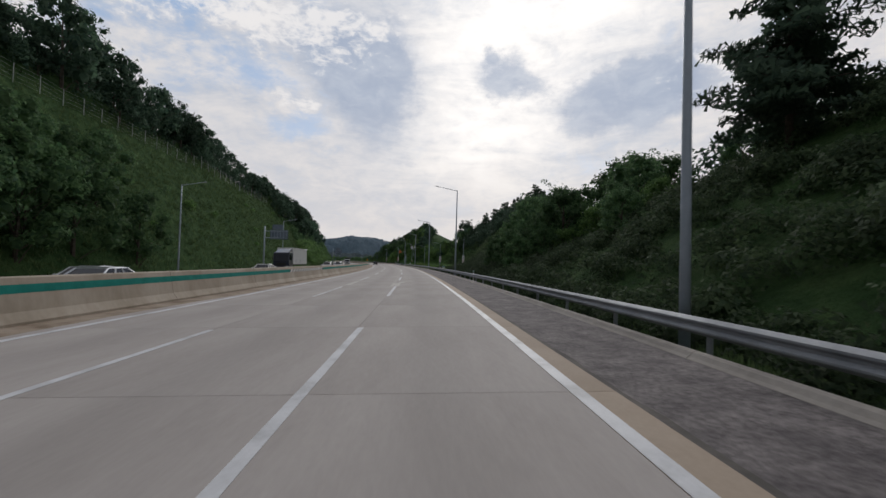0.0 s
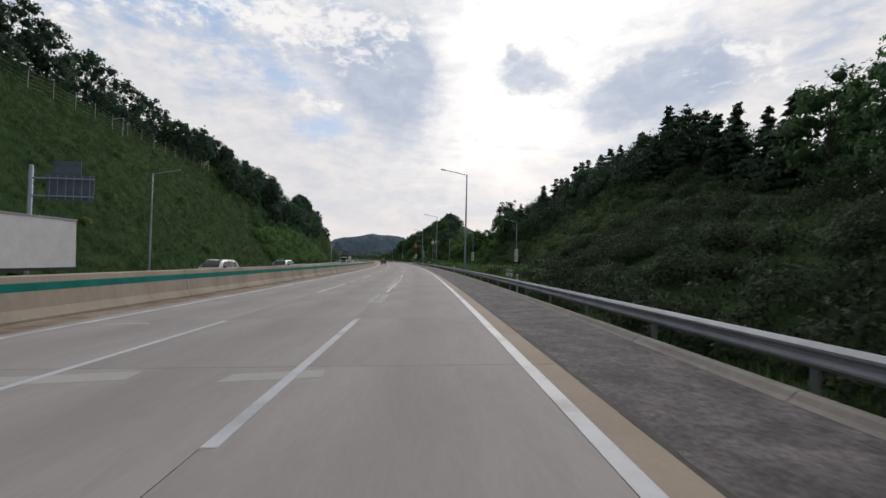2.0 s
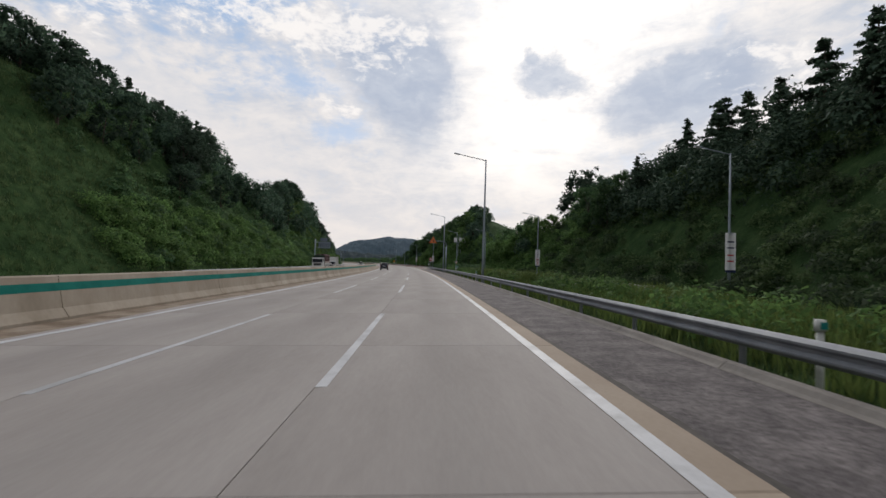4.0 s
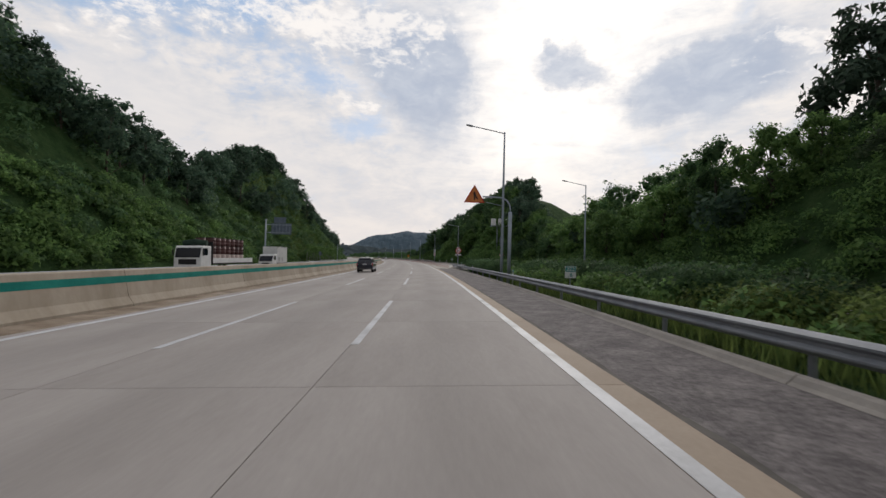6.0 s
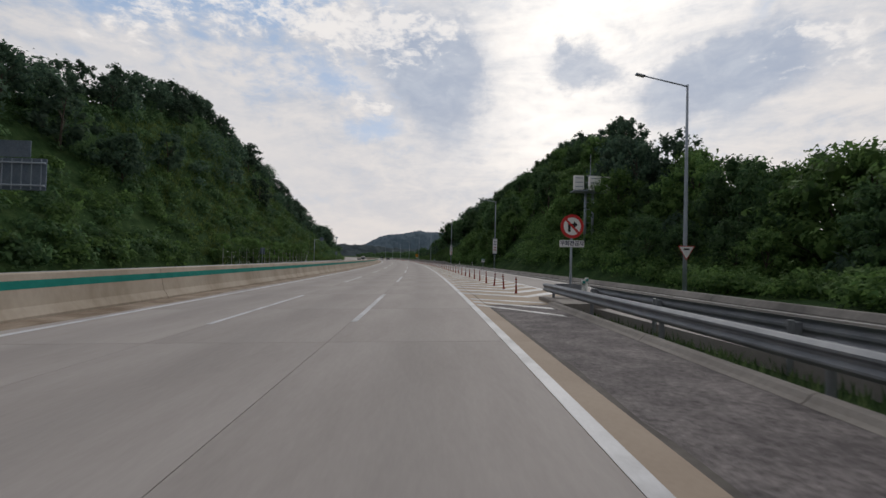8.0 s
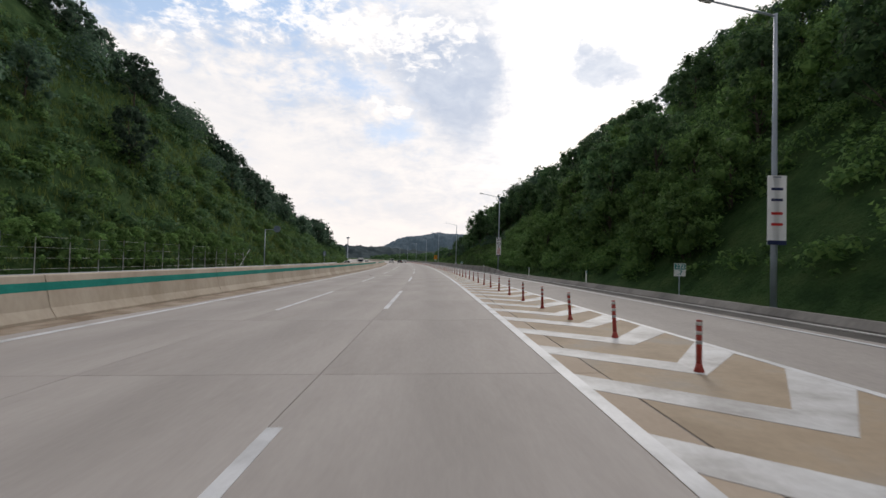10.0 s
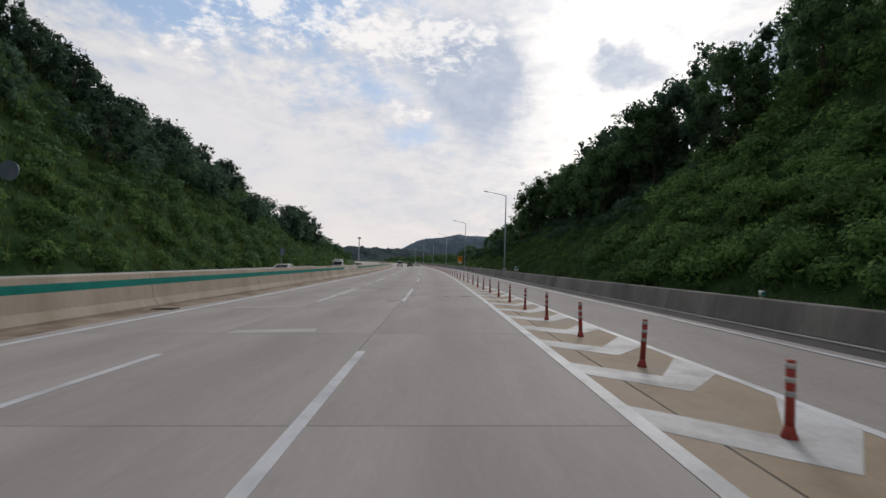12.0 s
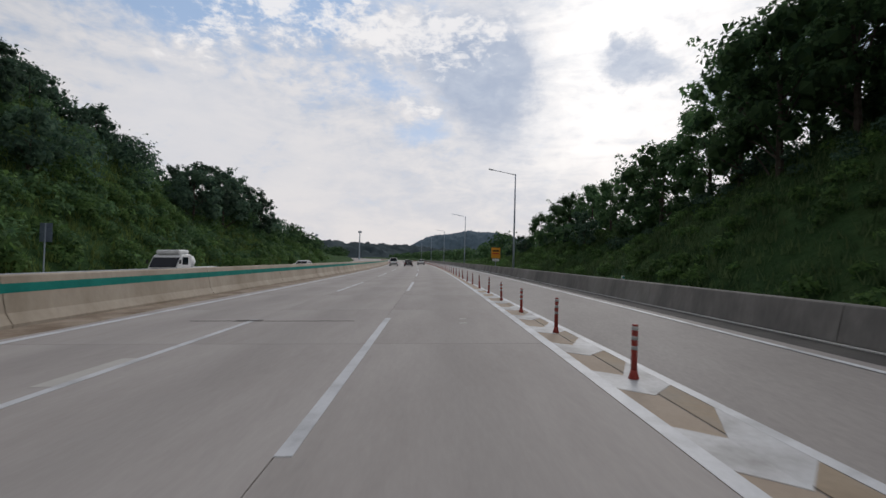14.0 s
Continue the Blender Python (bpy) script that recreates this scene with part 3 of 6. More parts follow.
DASH0 = 2.88
n = -1
while DASH0 + 20 * n < 700:
    s = DASH0 + 20 * n
    line_mark("lane_dash", 0.05, s, s + 9.0, 0.16, 4.5)
    line_mark("lane_dash", -3.57, s - 0.3, s + 8.7, 0.15, 4.5)
    if n % 2 == 0:
        for d in (-13.6, -17.2):
            line_mark("lane_dash", d, s, s + 9.0, 0.15, 4.5)
    n += 1
line_mark("edge_line", 3.62, -40, 800, 0.20)
line_mark("edge_line", -7.22, -40, 800, 0.22)
line_mark("edge_line", -10.2, -40, 800, 0.15, 8)
line_mark("edge_line", -22.2, -40, 800, 0.15, 8)
line_mark("edge_line", 0.0, 246, 440, 0.15, 4, ramp_l)
line_mark("edge_line", 0.0, 152, 700, 0.15, 4, ramp_r)
for s, e in ((32.0, 36.8), (76.75, 81.3), (86.0, 101.2), (164.8, 168.4)):
    w = 0.31
    slab("repair_patch", [(s, -w), (s, w), (e, w), (e, -w)], -0.01, 0.003, M_PATCH, marks, "pale patched strip along the joint")
    slab("tar_seal", [(s, -0.035), (s, -0.022), (e, -0.022), (e, -0.035)], -0.01, 0.0045, M_JOINT, marks, "dark joint line through the patch")
for s0, s1, d0, d1 in ((53.15, 53.6, -1.0, 0.7), (37.2, 38.6, 0.1, 0.6), (40.95, 41.3, -0.45, 1.3), (34.0, 39.9, -3.75, -3.35), (65.0, 65.5, -4.2, -2.25), (65.1, 65.55, -0.9, 0.5), (70.95, 71.15, -6.5, -5.4), (94.8, 96.5, -3.9, -3.4), (167.4, 167.95, -6.2, -3.85), (335.8, 336.55, -3.55, -2.1), (354.0, 354.5, -3.5, -1.5), (360.0, 360.25, -6.0, -3.95), (366.6, 372.3, -3.84, -3.28), (377.2, 378.75, -3.80, -3.26), (387.1, 388.9, -3.95, -3.5), (395.85, 396.45, -6.8, -5.45), (405.0, 406.7, -3.95, -3.55), (410.75, 410.95, 2.0, 2.25), (411.6, 411.85, 2.05, 2.28)):
    lean_off = 0.15 * (d1 - d0)
    slab("repair_patch", [(s0, d0), (s0 + lean_off, d1), (s1 + lean_off, d1 - 0.05), (s1, d0 + 0.05)], -0.01, 0.003, M_PATCH, marks, "pale patched spot on the slabs")
for s0, s1, d0, d1 in ((371.94, 371.97, -4.42, -3.86), (371.99, 372.02, -2.11, -1.2), (384.0, 384.04, -3.37, -3.05), (382.42, 382.46, -2.12, -2.04), (370.3, 370.45, -0.04, 0.03), (411.28, 411.32, -5.2, -4.1), (411.22, 411.5, -4.05, -3.3), (411.25, 411.29, -3.3, -0.8), (336.1, 336.24, -4.62, -4.28), (389.7, 390.0, -0.2, 0.12), (365.61, 365.66, -0.17, 0.07), (365.63, 365.66, 2.72, 3.28), (365.61, 365.63, 1.95, 2.14), (342.7, 342.9, 5.6, 9.0)):
    slab("tar_seal", [(s0, d0), (s0 + 0.03, d1), (s1 + 0.02, d1 - 0.03), (s1 - 0.02, d0 + 0.04)], -0.01, 0.0075, M_JOINT, marks, "dark tar seal on a cracked joint")
hook = [(363.22, -0.62), (363.13, -0.635), (363.05, -0.59), (363.02, -0.51), (363.03, -0.41), (363.12, -0.29), (363.26, -0.22), (363.40, -0.18)]
edge = [(s + 0.045, d + 0.004) for s, d in hook[3:]]
slab("tar_seal", hook[3:] + edge[::-1], -0.01, 0.0075, M_JOINT, marks, "curved smear of dark tar")
slab("tar_seal", hook[:4] + [(363.06, -0.505), (363.08, -0.575), (363.13, -0.605), (363.21, -0.595)], -0.01, 0.0078, M_JOINT, marks, "curved smear of dark tar")
# chevrons in the gore, their points towards the traffic
def in_gore(x, y):
    return (x, max(3.7, min(y, ramp_l(x) - 0.05)))


s = 252.1
while s < 424:
    a, b = 3.70, ramp_l(s) - 0.05
    if b - a > 0.3:
        w = between(s, [(360, 0.80), (400, 0.95)])
        mid = a + between(s, [(340, 0.57), (400, 0.45)]) * (b - a)
        back = 0.83 * (mid - a)
        ahead = 1.05 * (b - mid)
        slab("chevron", [in_gore(s, a), in_gore(s - back, mid), in_gore(s + w - back, mid), in_gore(s + w, a)], -0.005, 0.005, M_GORE_PAINT, marks)
        slab("chevron", [in_gore(s - back, mid), in_gore(s - back + ahead, b), in_gore(s + 1.45 * w - back + ahead, b), in_gore(s + w - back, mid)], -0.005, 0.005, M_GORE_PAINT, marks)
    s += 2.28
for k in range(3):
    slab("chevron", [(243.6 + 1.9 * k, 6.0 + 0.2 * k), (246.8 + 1.2 * k, 3.8), (247.3 + 1.2 * k, 3.8), (244.1 + 1.9 * k, 6.0 + 0.2 * k)], -0.012, 0.003, M_GORE_PAINT, marks)

# ---- central barrier ----
barrier = empty("central_barrier", "tan concrete central barrier with a green stripe", "barrier", kind="structure")
PROFILE = [(-9.95, -0.1), (-8.68, -0.1), (-8.68, 0.10), (-8.86, 0.36), (-9.04, 1.24), (-9.07, 1.27), (-9.56, 1.27), (-9.59, 1.24), (-9.77, 0.36), (-9.95, 0.10)]
s = -40.0
while s < 700:
    e = s + (10.0 if s < 480 else 40.0)
    swept("barrier_segment", PROFILE, s, e - 0.03, 5, M_BARRIER, barrier)
    s = e


def face_d(h):
    return -8.86 - 0.18 * (h - 0.36) / 0.88


STRIPED = [(38.6, 53.2), (397.1, 408.3)]
g = [(face_d(0.84) + 0.004, 0.84), (face_d(0.84) - 0.02, 0.84), (face_d(1.07) - 0.02, 1.07), (face_d(1.07) + 0.004, 1.07)]
for s0, s1 in ((-40, STRIPED[0][0]), (STRIPED[0][1], STRIPED[1][0]), (STRIPED[1][1], 700)):
    swept("green_stripe", g, s0, s1, 5, M_GREEN, barrier, "painted green stripe")
for s0, s1 in STRIPED:
    swept("black_band", g, s0, s1, 5, M_BLACK, barrier, "black painted band")
    s = s0
    while s < s1 - 1.0:
        q0, q1 = face_d(0.84) + 0.010, face_d(1.07) + 0.010
        vs = [at(s, q0, 0.84), at(s + 0.42, q0, 0.84), at(s + 0.95, q1, 1.07), at(s + 0.53, q1, 1.07)]
        vs += [at(s, q0 - 0.012, 0.84), at(s + 0.42, q0 - 0.012, 0.84), at(s + 0.95, q1 - 0.012, 1.07), at(s + 0.53, q1 - 0.012, 1.07)]
        faces_mesh("white_bar", vs, [(0, 1, 2, 3), (7, 6, 5, 4), (0, 4, 5, 1), (1, 5, 6, 2), (2, 6, 7, 3), (3, 7, 4, 0)], M_WHITE, barrier)
        s += 0.95
swept("silt", [(-8.72, -0.05), (-7.55, -0.05), (-7.75, 0.004), (-8.35, 0.012), (-8.72, 0.03)], -40, 600, 5, M_SILT, barrier, "brown silt along the barrier's foot", offset=lambda s: 0.12 * math.sin(s * 0.31) + 0.08 * math.sin(s * 0.83))

def drain_grate(s, d):
    """An iron gully grate set flush beside the barrier."""
    g = empty("drain_grate", "dark iron drain grate in the silt beside the barrier", "drain grate", "gully grates", m=lie(s, d, 0.016))
    for x in (-0.37, 0.37):
        part("frame_bar", box((0.05, 0.46, 0.02), (x, 0, 0.0)), M_GRATE, g)
    for y in (-0.21, 0.21):
        part("frame_bar", box((0.69, 0.04, 0.02), (0, y, 0.0)), M_GRATE, g)
    for n in range(9):
        part("bar", box((0.03, 0.38, 0.016), (-0.30 + 0.075 * n, 0, 0.0)), M_GRATE, g)
    part("pit", box((0.69, 0.38, 0.01), (0, 0, -0.012)), M_BLACK, g)
    return g


M_GRATE = surface("rusty_iron", [(0.035, 0.03, 0.028), (0.07, 0.055, 0.045)], 3.0, 20.0, 0.8, 0.3, 0.2)
for s in (359.4, 401.0):
    drain_grate(s, -8.1)


# ---- verge: curb, guardrail, parapets ----
curb = empty("curb", "low stained concrete curb along the shoulder", "curb", kind="structure")
s = -20.0
while s < NOSE - 4:
    e = min(s + 4.0, NOSE - 3)
    swept("curb_stone", [(6.30, -0.3), (6.58, -0.3), (6.58, 0.10), (6.55, 0.115), (6.47, 0.115), (6.42, 0.095), (6.36, 0.03), (6.30, -0.008)], s, e - 0.02, 4, M_CURB, curb)
    s = e
rail = empty("guardrail", "galvanised steel guardrail on posts behind the curb", "guardrail")
WAVE = [(0.0, 0.345), (-0.02, 0.36), (-0.075, 0.41), (-0.075, 0.44), (-0.02, 0.49), (-0.02, 0.535), (-0.075, 0.58), (-0.075, 0.615), (-0.02, 0.665), (0.0, 0.68), (0.004, 0.68), (-0.012, 0.66), (-0.067, 0.61), (-0.067, 0.585), (-0.012, 0.535), (-0.012, 0.49), (-0.067, 0.44), (-0.067, 0.415), (-0.012, 0.365), (0.004, 0.345)]


def rail_run(owner, s0, s1, d, flip=1.0, offset=None, piece=4.0):
    s = s0
    while s < s1 - 0.1:
        e = min(s1, s + piece)
        swept("beam", [(d + flip * x, h) for x, h in WAVE], s, e + 0.05, 2, M_STEEL, owner, offset=offset)
        o = offset(s) if offset else 0.0
        bm = bmesh.new()
        tube_into(bm, [(0, 0, -0.6), (0, 0, 0.64)], [0.057, 0.057], 10)
        p = part("post", bm, M_POST, owner)
        p.matrix_world = stand(s + 0.3, d + o + flip * 0.17)
        bk = part("bracket", box((0.14, 0.09, 0.20), (0, 0, 0), 0.01), M_POST, owner)
        bk.matrix_world = stand(s + 0.3, d + o + flip * 0.065, 0.51)
        s = e


rail_run(rail, -24.0, NOSE - 1, 6.78)
# wall along the slip road
wall = empty("parapet", "low weathered concrete parapet beside the slip road", "parapet", kind="structure")


def wall_top(s):
    return between(s, [(336, 0.25), (340, 0.26), (343, 0.37), (346.2, 0.53), (351.5, 0.74), (380, 0.72), (407, 0.79)])


s = 200.0
while s < 640:
    e = s + 8.0
    prof = [(1.42, -0.3), (1.85, -0.3), (1.85, 0.2), (1.82, 0.23), (1.64, 0.23), (1.61, 0.2), (1.45, 0.05)]
    ob = swept("parapet_panel", prof, s, e - 0.02, 2, M_WALL, wall, offset=ramp_r)
    for i, v in enumerate(ob.data.vertices):
        if i % 7 in (2, 3, 4, 5):
            v.co.z += wall_top(s + 2 * (i // 7)) - 0.23
    s = e
# rail round the gore's nose and along the slip road's inner edge
nose_rail = empty("guardrail", "galvanised steel guardrail curving round the gore nose", "guardrail")
rail_run(nose_rail, 206.0, NOSE - 3.0, 0.0, -1.0, lambda s: max(7.9, ramp_l(s) - 0.75))
pts = []
for k in range(9):
    a = math.pi * k / 8
    pts.append((NOSE - 2.6 + 1.1 * math.sin(a), 7.30 - 0.55 * math.cos(a)))
vs, fs = [], []
for s, d in pts:
    vs += [at(s, d, 0.345), at(s, d, 0.68), at(s - 0.05, d, 0.68), at(s - 0.05, d, 0.345)]
for i in range(len(pts) - 1):
    for j in range(4):
        fs.append((4 * i + j, 4 * i + (j + 1) % 4, 4 * i + 4 + (j + 1) % 4, 4 * i + 4 + j))
faces_mesh("end_beam", vs, fs, M_STEEL, nose_rail, "curved end beam")
swept("nose_curb", [(6.55, -0.3), (8.0, -0.3), (8.0, 0.12), (7.9, 0.15), (6.6, 0.15), (6.55, 0.13)], NOSE - 4.2, NOSE - 1.0, 1, M_CURB, curb)

# ---- plants ----
rng = np.random.default_rng(7)


def unit(v):
    return v / (np.linalg.norm(v, axis=-1, keepdims=True) + 1e-9)


def leaves(centres, radii, count, size, droop=0.25, shell=0.55, flat=1.0, long=1.5, tri=True):
    """Leaves scattered through the outer part of ball-shaped clumps."""
    centres, radii = np.asarray(centres, float), np.asarray(radii, float)
    w = radii ** 2
    pick = rng.choice(len(centres), count, p=w / w.sum())
    way = unit(rng.normal(size=(count, 3)))
    way[:, 2] = np.where(rng.random(count) < 0.65, np.abs(way[:, 2]), way[:, 2])
    r = radii[pick] * (shell + (1.05 - shell) * rng.random(count) ** 0.7 + 0.45 * np.maximum(0, rng.random(count) - 0.75) / 0.25 * rng.random(count))
    p = centres[pick] + way * r[:, None] * np.array([1, 1, flat])
    return leaf_cards(p, way, size, droop, long, tri)


def leaf_cards(p, way, size, droop, long, tri):
    """Three- or four-cornered leaves at p that face roughly along way; they shade partly like the clump they sit on."""
    count = len(p)
    n = unit(way + rng.normal(size=(count, 3)) * 0.55 + np.array([0, 0, 0.35]))
    a = unit(np.cross(n, rng.normal(size=(count, 3))))
    a[:, 2] -= droop
    b = np.cross(n, a)
    sz = size * (0.6 + 0.8 * rng.random(count))[:, None]
    a, b = a * sz * long / 2, b * sz / 2
    shade = unit(0.45 * unit(way + np.array([0, 0, 0.35])) + 0.65 * n)
    if tri:
        return np.stack([p - a - b, p - a + b, p + a], 1)[:, ::-1], shade
    return np.stack([p - a, p - 0.1 * a - b, p + a, p - 0.1 * a + b], 1), shade


GOLD = 1.618
ICO = unit(np.array([(-1, GOLD, 0), (1, GOLD, 0), (-1, -GOLD, 0), (1, -GOLD, 0), (0, -1, GOLD), (0, 1, GOLD), (0, -1, -GOLD), (0, 1, -GOLD), (GOLD, 0, -1), (GOLD, 0, 1), (-GOLD, 0, -1), (-GOLD, 0, 1)]))
ICO_FACES = [f for f in itertools.combinations(range(12), 3) if all(np.linalg.norm(ICO[i] - ICO[j]) < 1.1 for i, j in itertools.combinations(f, 2))]


def cores(centres, radii):
    """The close-set inner foliage of each clump, as coarse facets."""
    out, ways = [], []
    for c, r in zip(centres, radii):
        v = ICO * (r * (0.8 + 0.4 * rng.random((12, 1))))
        for f in ICO_FACES:
            q = v[list(f)]
            if np.dot(np.cross(q[1] - q[0], q[2] - q[0]), q.sum(0)) < 0:
                q = q[::-1]
            out.append(q + np.asarray(c))
            ways.append(unit(q.mean(0) + np.array([0, 0, 0.25 * r])))
    return np.array(out), np.array(ways)


def joined(*cards):
    return np.concatenate([c[0] for c in cards]), np.concatenate([c[1] for c in cards])


def broadleaf(seed, count=2000, leaf=0.31, mat=None, tall=8.0, wide=2.7):
    """A broad-leaved tree: tapered trunk with limbs, and a domed crown of uneven leaf clumps."""
    rnd = random.Random(seed)
    tree = empty("tree", "dense green broad-leaved tree on the roadside slope", "tree", "roadside trees")
    bm = bmesh.new()
    lean = Vector((rnd.uniform(-0.6, 0.6), rnd.uniform(-0.6, 0.6), 0))
    spine = [Vector((0, 0, -0.4)) + lean * (i / 5) ** 2 + Vector((0, 0, tall * 0.80 * i / 5)) for i in range(6)]
    tube_into(bm, spine, [0.20, 0.16, 0.13, 0.10, 0.07, 0.03], 5)
    centres, radii = [], []
    for k in range(30):
        f = 0.10 + 0.90 * (k + rnd.random()) / 30
        base = spine[min(4, int(f * 4.4))]
        ang = k * 2.4 + rnd.uniform(-0.6, 0.6)
        dome = math.sqrt(max(0.05, 1 - (max(0.0, f - 0.42) / 0.62) ** 2)) * (0.75 + 0.25 * min(1, f / 0.4))
        reach = wide * (0.45 + 0.6 * rnd.random()) * dome
        tip = Vector((base.x + math.cos(ang) * reach, base.y + math.sin(ang) * reach, tall * (0.08 + 0.84 * f) + rnd.uniform(-0.3, 0.3)))
        if k % 3 == 0:
            tube_into(bm, [base, base.lerp(tip, 0.5) + Vector((0, 0, 0.15)), tip], [0.06, 0.04, 0.012], 3, False)
        centres.append(tip), radii.append(rnd.uniform(0.75, 1.35) * (1.1 - 0.3 * f))
    centres.append(spine[-1] + Vector((0, 0, 0.5))), radii.append(0.9)
    for k in range(16):
        c = rnd.choice(centres)
        centres.append(c + Vector((rnd.uniform(-1, 1), rnd.uniform(-1, 1), rnd.uniform(0.1, 0.9)))), radii.append(rnd.uniform(0.25, 0.5))
    part("trunk", bm, M_BARK, tree)
    q = joined(leaves([tuple(c) for c in centres], radii, count, leaf, 0.3, 0.38, 0.85, 1.5), cores([tuple(c) for c in centres[:31]], [0.48 * r for r in radii[:31]]))
    link_mesh("crown", cards_mesh("crown", q), mat or M_WOOD, tree)
    return tree


def conifer(seed, count=1100, tall=10.0, wide=2.4, name="conifer_tree", needle=0.22):
    """A conifer: straight trunk, whorls of drooping boughs set with needle sprays."""
    rnd = random.Random(seed)
    tree = empty(name, "dark green conifer standing on the ridge", "tree", "ridge conifers")
    bm = bmesh.new()
    tube_into(bm, [(0, 0, -0.4), (0, 0, tall * 0.5), (0, 0, tall)], [0.20, 0.12, 0.02], 7)
    pts, ways = [], []
    z = tall * 0.15
    boughs = []
    while z < tall * 0.98:
        reach = wide * (1 - z / tall) ** 0.75 * rnd.uniform(0.55, 1.2) + 0.2
        for k in range(5):
            ang = rnd.uniform(0, 6.28)
            reach = reach * rnd.uniform(0.75, 1.25)
            tip = Vector((math.cos(ang) * reach, math.sin(ang) * reach, z - 0.12 * reach + rnd.uniform(-0.1, 0.25)))
            boughs.append((Vector((0, 0, z)), tip))
        z += rnd.uniform(0.28, 0.75)
    total = sum((b - a).length for a, b in boughs)
    for a, b in boughs:
        tube_into(bm, [a, a.lerp(b, 0.6) + Vector((0, 0, 0.06)), b], [0.04, 0.025, 0.008], 4, False)
        m = max(3, int(count * (b - a).length / total))
        for i in range(m):
            f = 0.15 + 0.85 * rnd.random()
            sp = 0.34 * (1.1 - 0.55 * f)
            side = (b - a).cross(Vector((0, 0, 1))).normalized()
            way = a.lerp(b, f) - Vector((0, 0, a.z - 0.3))
            pts.append(a.lerp(b, f) + side * rnd.uniform(-1, 1) * sp * (b - a).length * 0.8 + Vector((0, 0, rnd.uniform(-0.12, 0.08))))
            ways.append(tuple(way.normalized()))
    part("trunk", bm, M_BARK, tree)
    q = leaf_cards(np.array([tuple(p) for p in pts]), np.array(ways, float), needle, 0.15, 2.6, True)
    link_mesh("crown", cards_mesh("crown", q), M_PINE, tree)
    return tree


def height_of(master):
    crown = [c for c in master.children if c.name.startswith("crown")][0]
    return float(np.percentile([v.co.z for v in crown.data.vertices], 98.5))


TALL = {}


def plant(master, s, d, scale, sink=0.0, tall=1.0):
    """Plants a tree, kept under the treetops of the ridge behind it."""
    if master.name not in TALL:
        TALL[master.name] = height_of(master)
    base = land(s, d) - sink
    scale = min(scale, (min(crest(s, d), crest(s + 8, d)) - base) / (TALL[master.name] * tall))
    if scale < 0.3:
        return None
    c = copy_thing(master, Matrix.Translation(at(s, d, base)) @ Matrix.Rotation(rng.random() * 6.28, 4, "Z"))
    c.scale = (scale, scale, scale * tall)
    return c


def plant_to(master, s, d, top, wide=1.0):
    """Plants a tree whose top reaches that height above the carriageway's plane."""
    tall = height_of(master)
    base = land(s, d)
    k = (top - base + 0.3) / tall
    c = copy_thing(master, Matrix.Translation(at(s, d, base - 0.3)) @ Matrix.Rotation(rng.random() * 6.28, 4, "Z"))
    c.scale = (k * wide, k * wide, k)
    return c


BROAD = [broadleaf(i, 1500, 0.275, M_WOOD, 7.4 + 0.35 * i, 2.9 + 0.16 * i) for i in range(6)]
FINE = [broadleaf(80 + i, 3300, 0.18, M_LEAF, 7.6 + 0.5 * i, 2.7 + 0.15 * i) for i in range(3)]
BRIGHT = [broadleaf(20 + i, 3200, 0.17, M_LEAF2, 6.2 + 0.4 * i, 2.7) for i in range(3)]
CONES = [conifer(40 + i, 3400, 9.5 + i, 2.3 + 0.25 * i, needle=0.21) for i in range(3)]
PINE = broadleaf(71, 5200, 0.20, M_PINE, 9.0, 2.7)
tagged(PINE, "dark round-topped pine tree on the ridge")
PINE.matrix_world = Matrix.Translation(at(206, -41, land(206, -41)))
CEDAR = conifer(60, 11000, 13.0, 5.6, needle=0.17)
tagged(CEDAR, "large dark cedar with wide layered boughs above the bank")
CEDAR.matrix_world = Matrix.Translation(at(21.0, 19.5, land(21, 19.5) - 0.2))
for i, t in enumerate(BROAD + BRIGHT + CONES + FINE):
    s, d = 470 + 8 * i, -50 - 3 * (i % 3)
    t.matrix_world = Matrix.Translation(at(s, d, land(s, d) - 0.3))


def free_of(s, d, taken, gap):
    for a, b in taken:
        if (a - s) ** 2 + (b - d) ** 2 < gap * gap:
            return False
    taken.append((s, d))
    return True


def grow(count, s0, s1, d_of, kinds, scale, gap, taken, tall=1.0):
    made = tries = 0
    while made < count and tries < count * 12:
        tries += 1
        s = s0 + (s1 - s0) * rng.random()
        d = d_of(s, rng.random())
        if not free_of(s, d, taken, gap):
            continue
        plant(kinds[int(rng.integers(len(kinds)))], s, d, scale[0] + (scale[1] - scale[0]) * rng.random(), 0.4, tall)
        made += 1


TAKEN = [(21.0, 19.5)]
plant(CEDAR, 27.0, 25.0, 0.9)
for s, d in ((199, -40), (213, -43)):
    TAKEN.append((s, d))
    plant(PINE, s, d, 1.0)
for s, d, top in ((206.0, 35.0, 20.8), (186.5, 28.5, 14.2), (190.5, 33.5, 16.6), (183.5, 32.5, 16.2), (181.0, 29.0, 13.8)):
    TAKEN.append((s, d))
    plant_to(PINE if s > 200 else FINE[int(s) % 3], s, d, top, 0.95)
for s, d, top in ((424, 21.0, 16.2), (428.5, 22.0, 16.2), (433, 22.8, 13.8), (438, 21.6, 11.8), (443, 22.4, 11.2), (449, 21.8, 11.0), (456, 22.3, 11.1), (463, 21.7, 10.9), (470, 22.4, 10.5), (478, 21.8, 9.6)):
    TAKEN.append((s, d))
    plant_to(FINE[int(s) % 3], s, d, top, 1.0)
